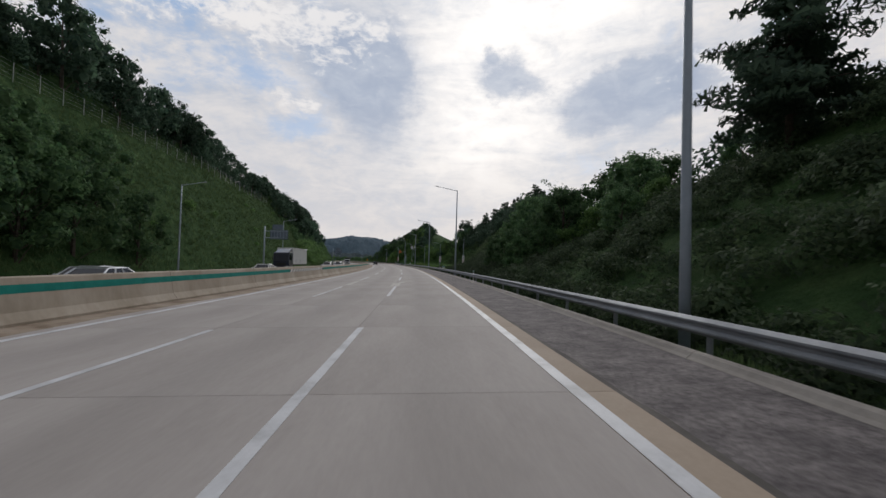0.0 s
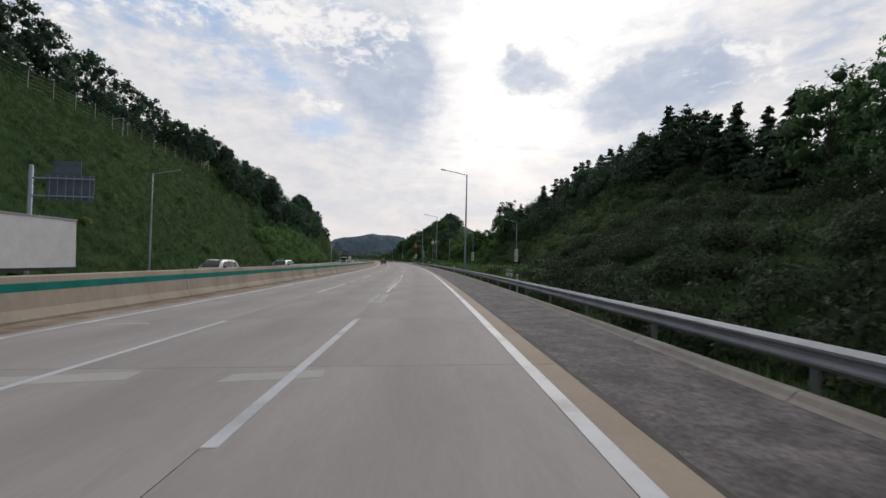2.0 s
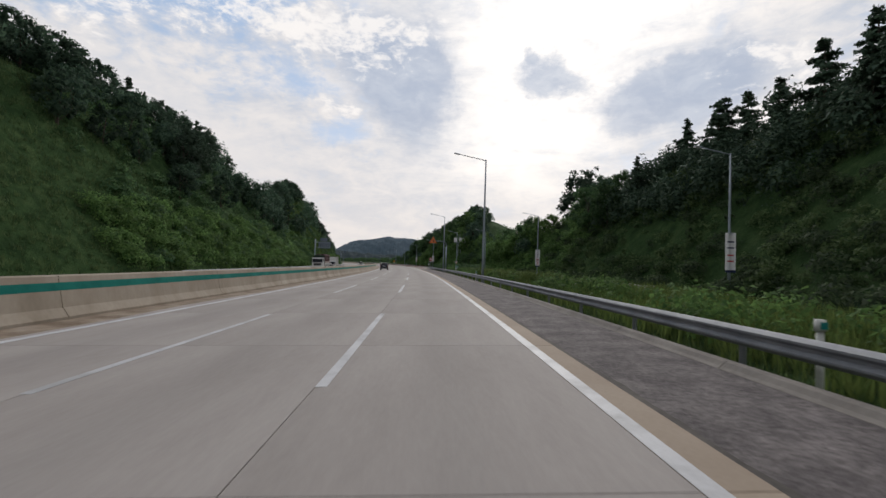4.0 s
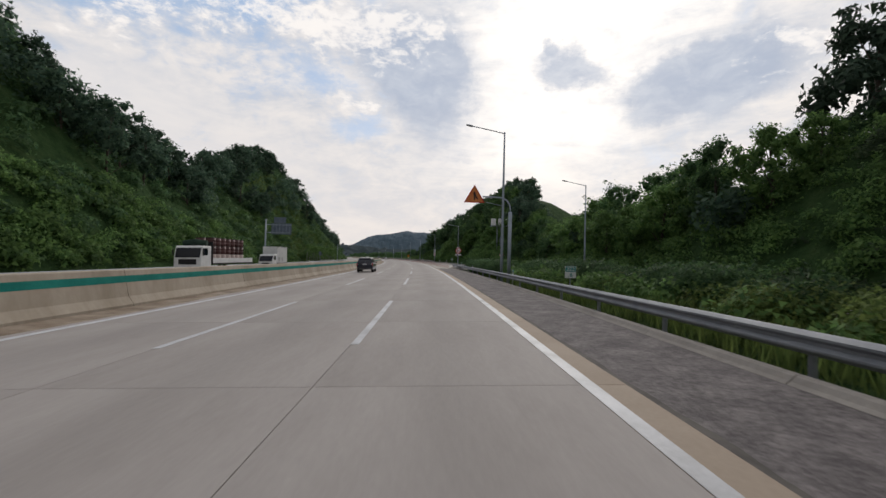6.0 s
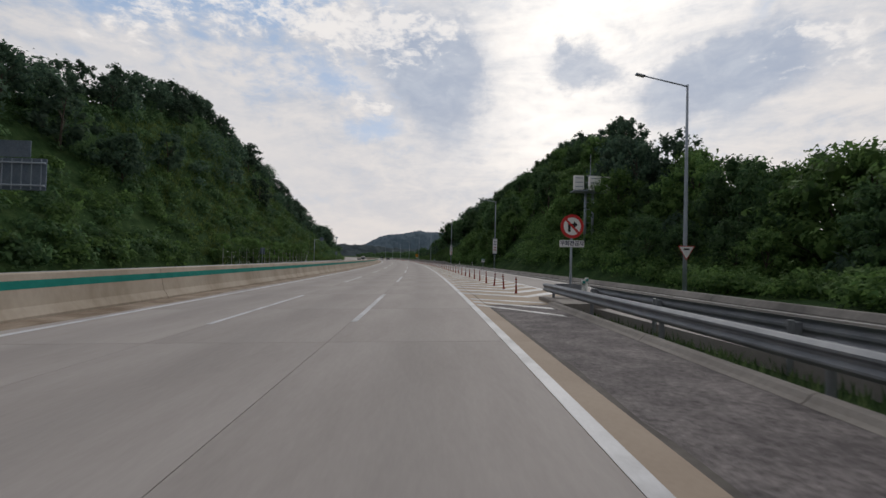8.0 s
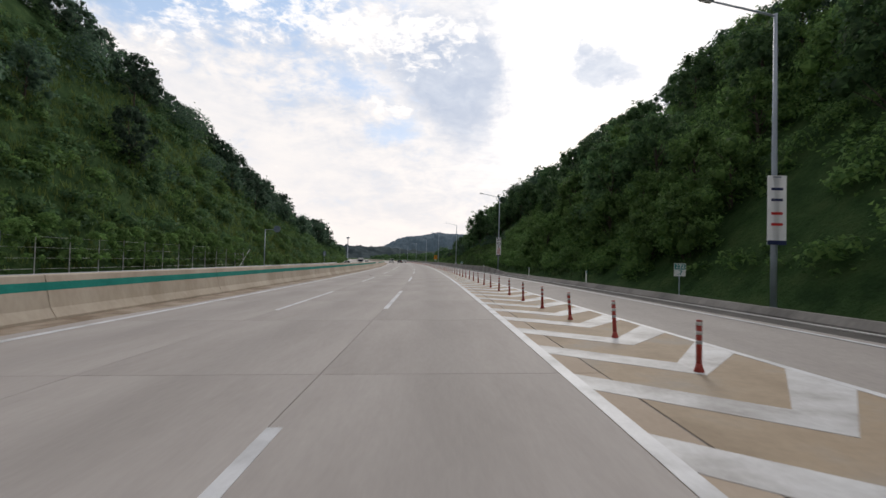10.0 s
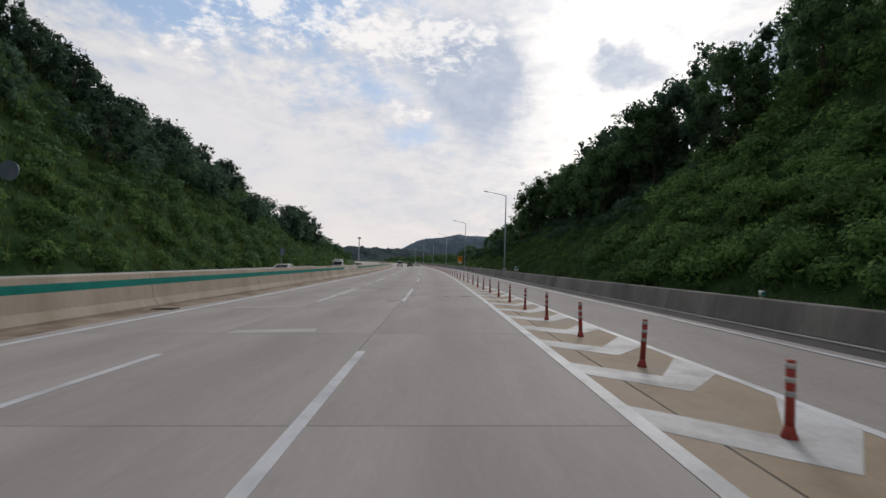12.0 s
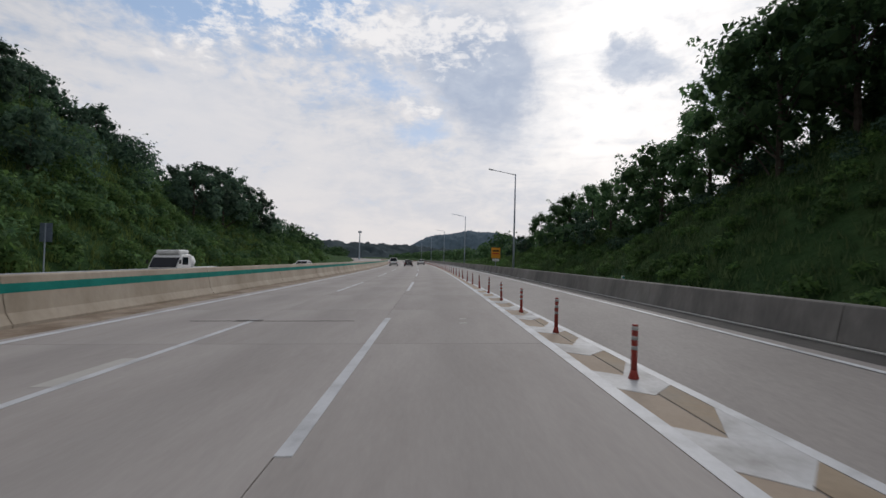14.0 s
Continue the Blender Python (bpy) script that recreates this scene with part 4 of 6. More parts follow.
for s, d, top in ((38, 24.0, 11.2), (42, 23.0, 11.8), (46, 25.0, 13.0), (52, 26.0, 13.5), (58, 27.5, 13.8), (46.5, 17.0, 9.3), (50.5, 18.5, 10.4), (57, 16.0, 9.2), (62.5, 19.0, 11.0), (66, 20.0, 11.6)):
    TAKEN.append((s, d))
    plant_to(FINE[int(s) % 3], s, d, top, 1.1)
# the treetops along both ridges
s = 62.0
while s < 476:
    d = -50 + 3.5 * (rng.random() - 0.5)
    kinds = CONES + [PINE] if 200 < s < 234 else BROAD
    if rng.random() < 0.92:
        TAKEN.append((s, d))
        plant_to(kinds[int(rng.integers(len(kinds)))], s, d, crest(s, d) - 1.6 * rng.random() ** 1.5, 0.95)
    s += 4.0 + 2.2 * rng.random()
s = 68.0
while s < 412:
    d = between(s, RIGHT_RIDGE) + 3.0 * (rng.random() - 0.5)
    kinds = FINE if s < 88 else CONES + [PINE] if s < 200 else (BRIGHT + FINE if s < 276 else BROAD + FINE)
    if not 178 < s < 208:
        TAKEN.append((s, d))
        plant_to(kinds[int(rng.integers(len(kinds)))], s, d, crest(s, d) - 1.3 * rng.random() ** 1.5, 1.25 if 88 < s < 200 else 0.95)
    s += 2.4 + rng.random() if 232 < s < 282 else 3.6 + 2.0 * rng.random()
# left: a dark clump at the foot, woods above the fenced grass slope, then woods down to the road
grow(17, 26, 55, lambda s, f: -29.8 - 6.5 * f, FINE, (0.95, 1.3), 2.3, TAKEN)
grow(9, 45, 185, lambda s, f: -46.5 - 5 * f, BROAD + BROAD + CONES[:1], (0.75, 1.1), 2.7, TAKEN)
grow(16, 172, 230, lambda s, f: -37 - 12 * f, BROAD, (0.6, 0.9), 3.0, TAKEN)
grow(18, 230, 335, lambda s, f: -37 - 16 * f, BROAD, (0.7, 1.05), 3.2, TAKEN)
grow(20, 335, 470, lambda s, f: -35 - 15 * f, BROAD, (0.7, 1.0), 3.3, TAKEN)
for s, d, top in ((476, -37.5, 16.0), (482, -39, 18.2), (489, -38, 18.6), (496, -39, 18.4), (503, -38, 17.6), (508, -37, 15.5)):
    plant_to(BROAD[int(s) % 6], s, d, top, 1.1)
# right
grow(16, 26, 74, lambda s, f: max(15, s - 54) + 11 * f, FINE + BRIGHT, (0.45, 0.68), 2.6, TAKEN)
grow(9, 44, 60, lambda s, f: 12 + 3.5 * f, FINE, (0.5, 0.68), 2.0, TAKEN)
grow(8, 86, 112, lambda s, f: 30 + 8 * f, CONES, (0.6, 0.8), 2.4, TAKEN)
grow(7, 203, 240, lambda s, f: between(s, RIGHT_FOOT) + 2.5 + 3 * f, BRIGHT, (0.8, 1.0), 3.0, TAKEN)
plant(CONES[2], 204, -53, 1.0), plant(CONES[1], 222, -54, 0.95), plant(CONES[0], 226, -52, 0.9)
grow(8, 105, 200, lambda s, f: 31 + 6 * f, CONES + BROAD[:1], (0.6, 0.9), 2.2, TAKEN)
grow(12, 203, 236, lambda s, f: between(s, RIGHT_FOOT) + 4 + 9 * f, FINE + BRIGHT, (0.5, 0.72), 2.4, TAKEN)
grow(13, 236, 276, lambda s, f: between(s, RIGHT_FOOT) + 2.5 + 11 * f, FINE + BRIGHT, (0.5, 0.72), 2.3, TAKEN)
grow(24, 276, 345, lambda s, f: between(s, RIGHT_FOOT) + 4 + (between(s, RIGHT_RIDGE) - between(s, RIGHT_FOOT) - 3) * f, BRIGHT + FINE, (0.75, 1.1), 2.7, TAKEN)
grow(12, 312, 352, lambda s, f: between(s, RIGHT_FOOT) + 1.6 + 4 * f, BRIGHT, (0.6, 0.85), 2.4, TAKEN)
grow(16, 340, 388, lambda s, f: 20 + (between(s, RIGHT_RIDGE) - 19) * f, FINE, (0.7, 0.95), 2.6, TAKEN)
grow(14, 388, 428, lambda s, f: 21.5 + 5.5 * f, FINE, (1.0, 1.3), 3.2, TAKEN)
grow(8, 440, 500, lambda s, f: 17.5 + 3 * f, BROAD, (0.35, 0.5), 2.0, TAKEN)


def scatter(count, s0, s1, d_of):
    """Road coordinates strewn over a stretch."""
    s = s0 + (s1 - s0) * rng.random(count)
    f = rng.random(count)
    return [(a, d_of(a, b)) for a, b in zip(s, f)]


def brush(name, label, places, clump, per, mat, leaf, low=0.3, category="undergrowth", flat=0.8, tri=True):
    """Undergrowth or far woods as one object: leaf clumps sitting on the land."""
    cs, rs = [], []
    for s, d in places:
        r = clump * (0.5 + rng.random())
        h = land(s, d) + r * low
        if category == "woods" and s < 476:
            h = min(h, min(crest(s, d), crest(s + 8, d)) - r * flat)
        cs.append(tuple(at(s, d, h))), rs.append(r)
    q = leaves(cs, rs, per * len(cs), leaf, 0.15, 0.5, flat, 1.4, tri)
    return tagged(link_mesh(name, cards_mesh(name, q), mat), label, category, kind="stuff")


def tufts(name, label, places, tall, mat, blades=5, width=0.07, tri=False):
    """Grass as one object: thin bent blades."""
    base = np.array([tuple(at(s, d, land(s, d) - 0.03)) for s, d in places])
    base = np.repeat(base, blades, 0)
    n = len(base)
    base[:, :2] += rng.normal(size=(n, 2)) * 0.16
    ang = rng.random(n) * 6.283
    lean = 0.15 + 0.45 * rng.random(n)
    h = tall * (0.5 + 0.8 * rng.random(n))
    out = np.stack([np.cos(ang), np.sin(ang), np.zeros(n)], 1)
    side = np.stack([-np.sin(ang), np.cos(ang), np.zeros(n)], 1) * (width / 2)
    mid = base + out * (h * lean * 0.35)[:, None] + np.array([0, 0, 1]) * (h * 0.6)[:, None]
    tip = base + out * (h * lean)[:, None] + np.array([0, 0, 1]) * h[:, None]
    q = np.stack([base - side * 1.3, base + side * 1.3, tip], 1) if tri else np.stack([base - side, mid - side * 0.9, tip, mid + side * 0.9], 1)
    return tagged(link_mesh(name, cards_mesh(name, q), mat), label, "grass", kind="stuff")


# woods and undergrowth that nobody could count
brush("hillside_woods", "dense dark woods covering the steep hillside", scatter(230, 35, 560, lambda s, f: -50 - 12 * f if s < 185 else -36 - 24 * f), 2.2, 306, M_WOOD, 0.345, 0.9, "woods", 1.2)
brush("crest_woods", "dense dark thicket under the trees above the fenced slope", scatter(120, 46, 232, lambda s, f: -46.5 - 8 * f), 1.7, 240, M_WOOD, 0.28, 0.7, "woods", 1.2)
brush("ridge_woods", "dense dark woods along the ridge above the bank", scatter(230, 26, 560, lambda s, f: between(s, RIGHT_RIDGE) - (5 if s < 60 or 112 < s < 376 else -2) + 11 * f), 1.6, 240, M_WOOD, 0.30, 0.8, "woods", 1.15)
brush("hillside_shrubs", "dense green shrubs covering the hillside beyond the oncoming lanes", scatter(1450, 172, 520, lambda s, f: -29.8 - 21 * f), 1.15, 80, M_LEAF, 0.30)
brush("bright_shrubs", "bright green shrubs along the foot of the slope", scatter(700, 176, 560, lambda s, f: -29.2 - (5 if s < 262 else 10) * f ** 1.3), 1.1, 112, M_LEAF2, 0.272)
brush("slope_bushes", "scattered low bushes on the grass slope", scatter(12, 50, 170, lambda s, f: -31 - 14 * f), 0.9, 176, M_LEAF2, 0.224)
brush("shaded_ivy", "dark creepers and shrubs on the wooded bank", scatter(470, 36, 112, lambda s, f: 8.8 + 15 * f), 0.8, 270, M_SCRUB, 0.105)
brush("verge_weeds", "dark weeds and low creepers behind the guardrail", scatter(420, 2, 100, lambda s, f: 7.3 + 2.6 * f), 0.45, 150, M_SCRUB, 0.085, 0.3)
brush("slope_ivy", "creepers and shrubs on the bank beside the guardrail", scatter(430, 2, 46, lambda s, f: 8.8 + 15 * f), 0.8, 250, M_SCRUB, 0.115)
brush("mound_shrubs", "low scrub on the rounded mound", scatter(520, 92, 200, lambda s, f: between(s, RIGHT_FOOT) - 2 + 20 * f), 0.8, 150, M_SCRUB, 0.16)
brush("verge_thicket", "dense tall weeds and bushes hiding the slip road behind the guardrail", scatter(250, 184, 234, lambda s, f: (10.2 if s < 212 else 7.95) + max(0.35, ramp_l(s) - (11.8 if s < 212 else 9.6)) * f), 0.75, 380, M_LEAF, 0.085, 0.95)
brush("tall_weeds", "tall yellowish weeds crowding the verge behind the guardrail", scatter(240, 150, 196, lambda s, f: 9.0 + 3.2 * f), 0.6, 200, M_MEADOW, 0.075, 0.9)
brush("verge_shrubs", "low shrubs between the road and the slip road", scatter(210, 96, 231, lambda s, f: 8.5 + max(0.6, ramp_l(max(150, s)) - 10.6) * f), 0.8, 170, M_LEAF2, 0.12, 0.45)
brush("bank_shrubs", "shrubs on the bank beyond the slip road", scatter(950, 262, 380, lambda s, f: between(s, RIGHT_FOOT) + 0.9 + (between(s, RIGHT_RIDGE) - between(s, RIGHT_FOOT)) * f), 1.0, 150, M_LEAF2, 0.165)
brush("kudzu", "dense creeper leaves over the bank beyond the slip road", scatter(800, 183, 264, lambda s, f: between(s, RIGHT_FOOT) - 0.2 + 11 * f), 0.9, 150, M_LEAF2, 0.15)
brush("ridge_shrubs", "shrubs under the trees along the ridge", scatter(130, 376, 446, lambda s, f: 19.5 + 6 * f), 0.8, 165, M_WOOD, 0.153)
brush("foot_shrubs", "bright green shrubs crowding the foot of the wooded hill", scatter(420, 166, 262, lambda s, f: -29.4 - 6 * f), 1.15, 135, M_LEAF2, 0.213)
brush("hollow_shrubs", "leafy shrubs at the foot of the wooded bank", scatter(380, 316, 374, lambda s, f: between(s, RIGHT_FOOT) + 0.6 + 6 * f), 0.8, 300, M_LEAF2, 0.115)
brush("bank_ivy", "low creepers and shrubs over the bank above the parapet", scatter(620, 368, 520, lambda s, f: between(s, RIGHT_FOOT) + 0.3 + 10 * f), 0.45, 110, M_LEAF2, 0.13)
brush("mound_creepers", "creeper leaves spread over the rounded mound", scatter(620, 104, 190, lambda s, f: between(s, RIGHT_FOOT) - 0.5 + 15 * f), 0.75, 110, M_GRASS, 0.16, 0.2)
tufts("slope_grass", "long grass covering the cut slope", scatter(11500, 20, 190, lambda s, f: -28.8 - 19 * f), 0.5, M_GRASS, 5, 0.09, True)
tufts("verge_grass", "tall grass behind the guardrail", scatter(9000, 0, 246, lambda s, f: 6.62 + 2.6 * f ** 1.4), 0.26, M_GRASS, 6, 0.04, True)
tufts("meadow_grass", "tall grass on the verge beside the slip road", scatter(9500, 88, 224, lambda s, f: 7.6 + (between(s, [(88, 1.2), (112, 3.0), (150, 12), (185, 4.5), (234, 0.8)])) * f), 0.75, M_MEADOW, 6, 0.045, True)
tufts("hillside_grass", "rough grass between the shrubs on the wooded hillside", scatter(8000, 300, 500, lambda s, f: -29.2 - 16 * f), 0.8, M_MEADOW, 5, 0.10, True)
tufts("bank_grass", "grass on the bank above the parapet", scatter(8500, 326, 520, lambda s, f: between(s, RIGHT_FOOT) + 0.2 + 11 * f), 0.45, M_GRASS, 6, 0.08, True)

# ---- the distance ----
# distance haze is put into these base colours as a blue-grey tint
M_FAR = surface("haze_tinted_forest", [(0.038, 0.054, 0.062), (0.052, 0.070, 0.078), (0.062, 0.082, 0.090)], 0.02, 0.12, 0.95, 0, 0.6, 0, 0.3, bump_far=3.0, spec=0.03)
# paler and bluer, for the thicker haze over the farthest hills
M_HAZE = surface("haze_coloured_hills", [(0.080, 0.118, 0.150), (0.125, 0.168, 0.205)], 0.012, 0.06, 0.95, 0, 0.3, 0, 0.12, bump_far=4.0, spec=0.03)


def far_hill(name, label, centre, along, length, depth, height, material, rough=6.0, steps=(90, 24)):
    """A long rounded hill with a bumpy forest outline."""
    a, b = Vector((math.cos(along), math.sin(along), 0)), Vector((-math.sin(along), math.cos(along), 0))
    nx, ny = steps
    vs, fs = [], []
    for i in range(nx + 1):
        u = 2 * i / nx - 1
        for j in range(ny + 1):
            v = 2 * j / ny - 1
            p = Vector(centre) + a * (u * length / 2) + b * (v * depth / 2)
            h = height * max(0.0, 1 - u * u) ** 0.8 * max(0.0, 1 - v * v) * (0.86 + 0.14 * noise.noise(p * 0.004) + 0.06 * noise.noise(p * 0.012))
            h += rough * 0.5 * (noise.noise(p * 0.045) + 0.7 * noise.noise(p * 0.11)) * min(1.0, h / 10)
            vs.append((p.x, p.y, h - 1.5))
    for i in range(nx):
        for j in range(ny):
            k = i * (ny + 1) + j
            fs.append((k, k + 1, k + ny + 2, k + ny + 1))
    return tagged(faces_mesh(name, vs, fs, material, smooth=True), label, "hill", kind="structure")


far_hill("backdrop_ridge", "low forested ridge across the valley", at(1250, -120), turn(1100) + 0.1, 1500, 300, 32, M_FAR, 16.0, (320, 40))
far_hill("backdrop_hill", "forested hill far beyond the road's bend, coloured blue-grey for haze", (-325, 2350, 0), radians(9), 760, 420, 146, M_HAZE, 17.0, (260, 50))
far_hill("backdrop_range", "hills on the horizon, coloured pale blue for haze", (-800, 2900, 0), radians(14), 1900, 500, 70, M_HAZE, 10.0, (160, 30))
brush("valley_woods", "woods along the far bend of the road", scatter(300, 480, 900, lambda s, f: -33 - 45 * f), 2.6, 117, M_LEAF, 0.64, 0.8, "woods")
brush("verge_woods", "woods beyond the slip road", scatter(260, 450, 900, lambda s, f: 17 + 45 * f), 2.4, 117, M_LEAF, 0.64, 0.8, "woods")

# ---- lamp posts ----
M_LAMP = plain("lamp_grey", (0.33, 0.38, 0.45), 0.5, 0.25)
M_LENS = plain("lamp_lens", (0.55, 0.56, 0.55), 0.25)


def lamp_post():
    lamp = empty("street_lamp", "tall grey steel street lamp with a single arm over the road", "street lamp", "motorway lamps")
    bm = bmesh.new()
    tube_into(bm, [(0, 0, -0.3), (0, 0, 3), (0, 0, 7), (0, 0, 11.3)], [0.115, 0.105, 0.085, 0.06], 12)
    part("pole", bm, M_LAMP, lamp, smooth=True)
    part("base_plate", box((0.4, 0.4, 0.05), (0, 0, -0.25), 0.01), M_LAMP, lamp)
    part("arm", tube([(0, 0, 11.2), (-0.5, 0, 11.31), (-2.45, 0, 11.68)], [0.045, 0.042, 0.035], 8), M_LAMP, lamp, smooth=True)
    head = bmesh.new()
    box_into(head, (0.56, 0.24, 0.09), (0, 0, 0), 0.035)
    bmesh.ops.transform(head, matrix=Matrix.Translation((-2.68, 0, 11.725)) @ Matrix.Rotation(0.19, 4, "Y"), verts=head.verts)
    h = part("lamp_head", head, M_LAMP, lamp)
    lens = bmesh.new()
    box_into(lens, (0.4, 0.17, 0.02), (0, 0, 0))
    bmesh.ops.transform(lens, matrix=Matrix.Translation((-2.68, 0, 11.67)) @ Matrix.Rotation(0.19, 4, "Y"), verts=lens.verts)
    part("lens", lens, M_LENS, h)
    return lamp


first = lamp_post()
first.matrix_world = stand(9.35, 7.1, 0)
for s, d in ((59.5, 7.1), (108.5, 6.95), (157.5, 7.0), (207.95, 7.18), (255.0, 16.2), (303.5, 14.2), (352.2, 12.2), (402.6, 11.1), (447.2, 10.4), (496.0, 10.2), (549.0, 10.2), (600, 10.2), (650, 10.2)):
    c = copy_thing(first, stand(s, d, 0))
    c.scale = (1, 1, 1 if s < 300 else (0.945 if 400 < s < 410 else 0.965))
for s, d in ((145.8, 21.9), (185.6, 20.0), (219.8, 18.0)):
    c = copy_thing(first, stand(s, d, -0.3))
    c.scale = (0.85, 0.85, 0.85)
for s in (58.6, 110.0):
    copy_thing(first, stand(s, -27.6, 0, 180))

# ---- signs ----
M_SIGN_WHITE = plain("sign_white", (0.74, 0.75, 0.76), 0.45)
M_SIGN_RED = plain("sign_red", (0.50, 0.03, 0.03), 0.45)
M_SIGN_ORANGE = surface("faded_orange_sign", [(0.62, 0.19, 0.06), (0.70, 0.25, 0.08)], 1.5, 9.0, 0.5, 0, 0.05)
M_SIGN_BLACK = plain("sign_black", (0.02, 0.02, 0.022), 0.5)
M_SIGN_TEAL = plain("sign_teal", (0.02, 0.24, 0.23), 0.45)
M_SIGN_BACK = surface("sign_back", [(0.13, 0.17, 0.23), (0.18, 0.22, 0.28)], 1.0, 8.0, 0.5, 0.4, 0.05)
M_SIGN_NAVY = plain("sign_navy", (0.02, 0.03, 0.09), 0.5)
M_SIGN_YELLOW = plain("sign_amber", (0.75, 0.33, 0.03), 0.5)
FACE = Matrix.Rotation(radians(90), 4, "X")


def text_part(body, size, material, parent, x, y, z, squeeze=1.0, name="lettering"):
    """Raised lettering that faces back along the road."""
    cu = bpy.data.curves.new(name, "FONT")
    cu.body, cu.size, cu.align_x, cu.align_y, cu.extrude, cu.offset = body, size, "CENTER", "CENTER", 0.004, size * 0.012
    tmp = new("tmp_text", cu)
    bpy.context.view_layer.update()
    me = bpy.data.meshes.new_from_object(tmp.evaluated_get(bpy.context.evaluated_depsgraph_get()))
    bpy.data.objects.remove(tmp)
    me.transform(Matrix.Translation((x, y, z)) @ FACE @ Matrix.Diagonal((squeeze, 1, 1, 1)))
    return link_mesh(name, me, material, parent)


def plate(outline, thick, y):
    """An upright plate from (x, z) corners, its face at y."""
    bm = bmesh.new()
    f = [bm.verts.new((x, y, z)) for x, z in outline]
    g = [bm.verts.new((x, y + thick, z)) for x, z in outline]
    bm.faces.new(f), bm.faces.new(list(reversed(g)))
    k = len(f)
    for i in range(k):
        bm.faces.new((f[i], g[i], g[(i + 1) % k], f[(i + 1) % k]))
    bmesh.ops.recalc_face_normals(bm, faces=bm.faces[:])
    return bm


def disc(r, n=32):
    return [(r * math.cos(2 * math.pi * i / n), r * math.sin(2 * math.pi * i / n)) for i in range(n)]


def moved(outline, x, z):
    return [(a + x, b + z) for a, b in outline]


def rounded(w, h, r=0.04, n=4):
    out = []
    for cx, cz, a0 in ((w / 2 - r, h / 2 - r, 0), (-w / 2 + r, h / 2 - r, 90), (-w / 2 + r, -h / 2 + r, 180), (w / 2 - r, -h / 2 + r, 270)):
        out += [(cx + r * math.cos(radians(a0 + 90 * i / n)), cz + r * math.sin(radians(a0 + 90 * i / n))) for i in range(n + 1)]
    return out


def merge_sign(s, d):
    sign = empty("warning_sign", "orange triangular merging-traffic sign on a curved steel mast", "road sign", m=stand(s, d))
    part("mast", tube([(0, 0, -0.4), (0, 0, 5.15)], [0.135, 0.135], 14), M_LAMP, sign, smooth=True)
    arc = [(0, 0, 5.1)] + [(-0.85 + 0.85 * math.cos(a), 0, 5.35 + 0.85 * math.sin(a)) for a in [math.pi / 2 * i / 7 for i in range(8)]] + [(-2.1, 0, 6.22)]
    part("bracket_arm", tube(arc, [0.055] * len(arc), 10), M_LAMP, sign, smooth=True)
    cx, cz, side = -2.72, 5.75, 1.55
    tri = [(cx - side / 2, cz), (cx + side / 2, cz), (cx, cz + side * 0.866)]
    board = part("triangle_board", plate(tri, 0.03, -0.10), M_SIGN_RED, sign)
    k = 0.86
    c = (cx, cz + side * 0.2887)
    part("orange_face", plate([(c[0] + (x - c[0]) * k, c[1] + (z - c[1]) * k) for x, z in tri], 0.004, -0.105), M_SIGN_ORANGE, board)
    part("arrow_symbol", plate([(cx - 0.05, cz + 0.2), (cx + 0.05, cz + 0.2), (cx + 0.05, cz + 0.44), (cx + 0.20, cz + 0.22), (cx + 0.28, cz + 0.27), (cx + 0.07, cz + 0.62), (cx + 0.12, cz + 0.62), (cx, cz + 0.86), (cx - 0.12, cz + 0.62), (cx - 0.05, cz + 0.62)], 0.004, -0.110), M_SIGN_BLACK, board)
    return sign


merge_sign(207.3, 7.62)


def no_turn_sign(s, d):
    sign = empty("prohibition_sign", "round red and white no-right-turn sign with a text plate", "road sign", m=stand(s, d, 0, 4))
    part("pole", tube([(0, 0, -0.3), (0, 0, 3.3)], [0.045, 0.045], 10), M_LAMP, sign, smooth=True)
    board = part("round_board", plate(moved(disc(0.47), 0, 2.93), 0.02, -0.07), M_SIGN_RED, sign)
    part("white_face", plate(moved(disc(0.35), 0, 2.93), 0.004, -0.075), M_SIGN_WHITE, board)
    part("turn_arrow", plate(moved([(-0.17, -0.22), (-0.07, -0.22), (-0.07, 0.0), (0.06, 0.0), (0.06, -0.08), (0.22, 0.06), (0.06, 0.2), (0.06, 0.11), (-0.17, 0.11)], 0, 2.93), 0.004, -0.080), M_SIGN_BLACK, board)
    part("slash", plate(moved([(-0.28, 0.22), (-0.22, 0.28), (0.28, -0.22), (0.22, -0.28)], 0, 2.93), 0.004, -0.085), M_SIGN_RED, board)
    text_board = part("text_plate", plate(moved(rounded(1.0, 0.27), 0, 2.25), 0.02, -0.07), M_SIGN_WHITE, sign)
    text_part("우회전금지", 0.21, M_SIGN_NAVY, text_board, 0, -0.078, 2.25)
    return sign


no_turn_sign(248.3, 7.6)


def yield_sign(s, d):
    sign = empty("yield_sign", "small white and red yield sign strapped to a lamp post", "road sign", m=stand(s, d, 0, -6))
    tri = [(-0.45, 2.35), (0.45, 2.35), (0, 1.57)]
    board = part("board", plate(tri, 0.02, -0.16), M_SIGN_RED, sign)
    part("white_face", plate([(x * 0.86, 2.09 + (z - 2.09) * 0.86) for x, z in tri], 0.004, -0.165), M_SIGN_WHITE, board)
    part("word_bar", plate(moved(rounded(0.30, 0.09, 0.01), 0, 2.17), 0.004, -0.170), M_SIGN_BLACK, board)
    part("clamp", box((0.26, 0.08, 0.06), (0, -0.11, 2.1)), M_LAMP, sign)
    return sign


yield_sign(255.0, 16.2)


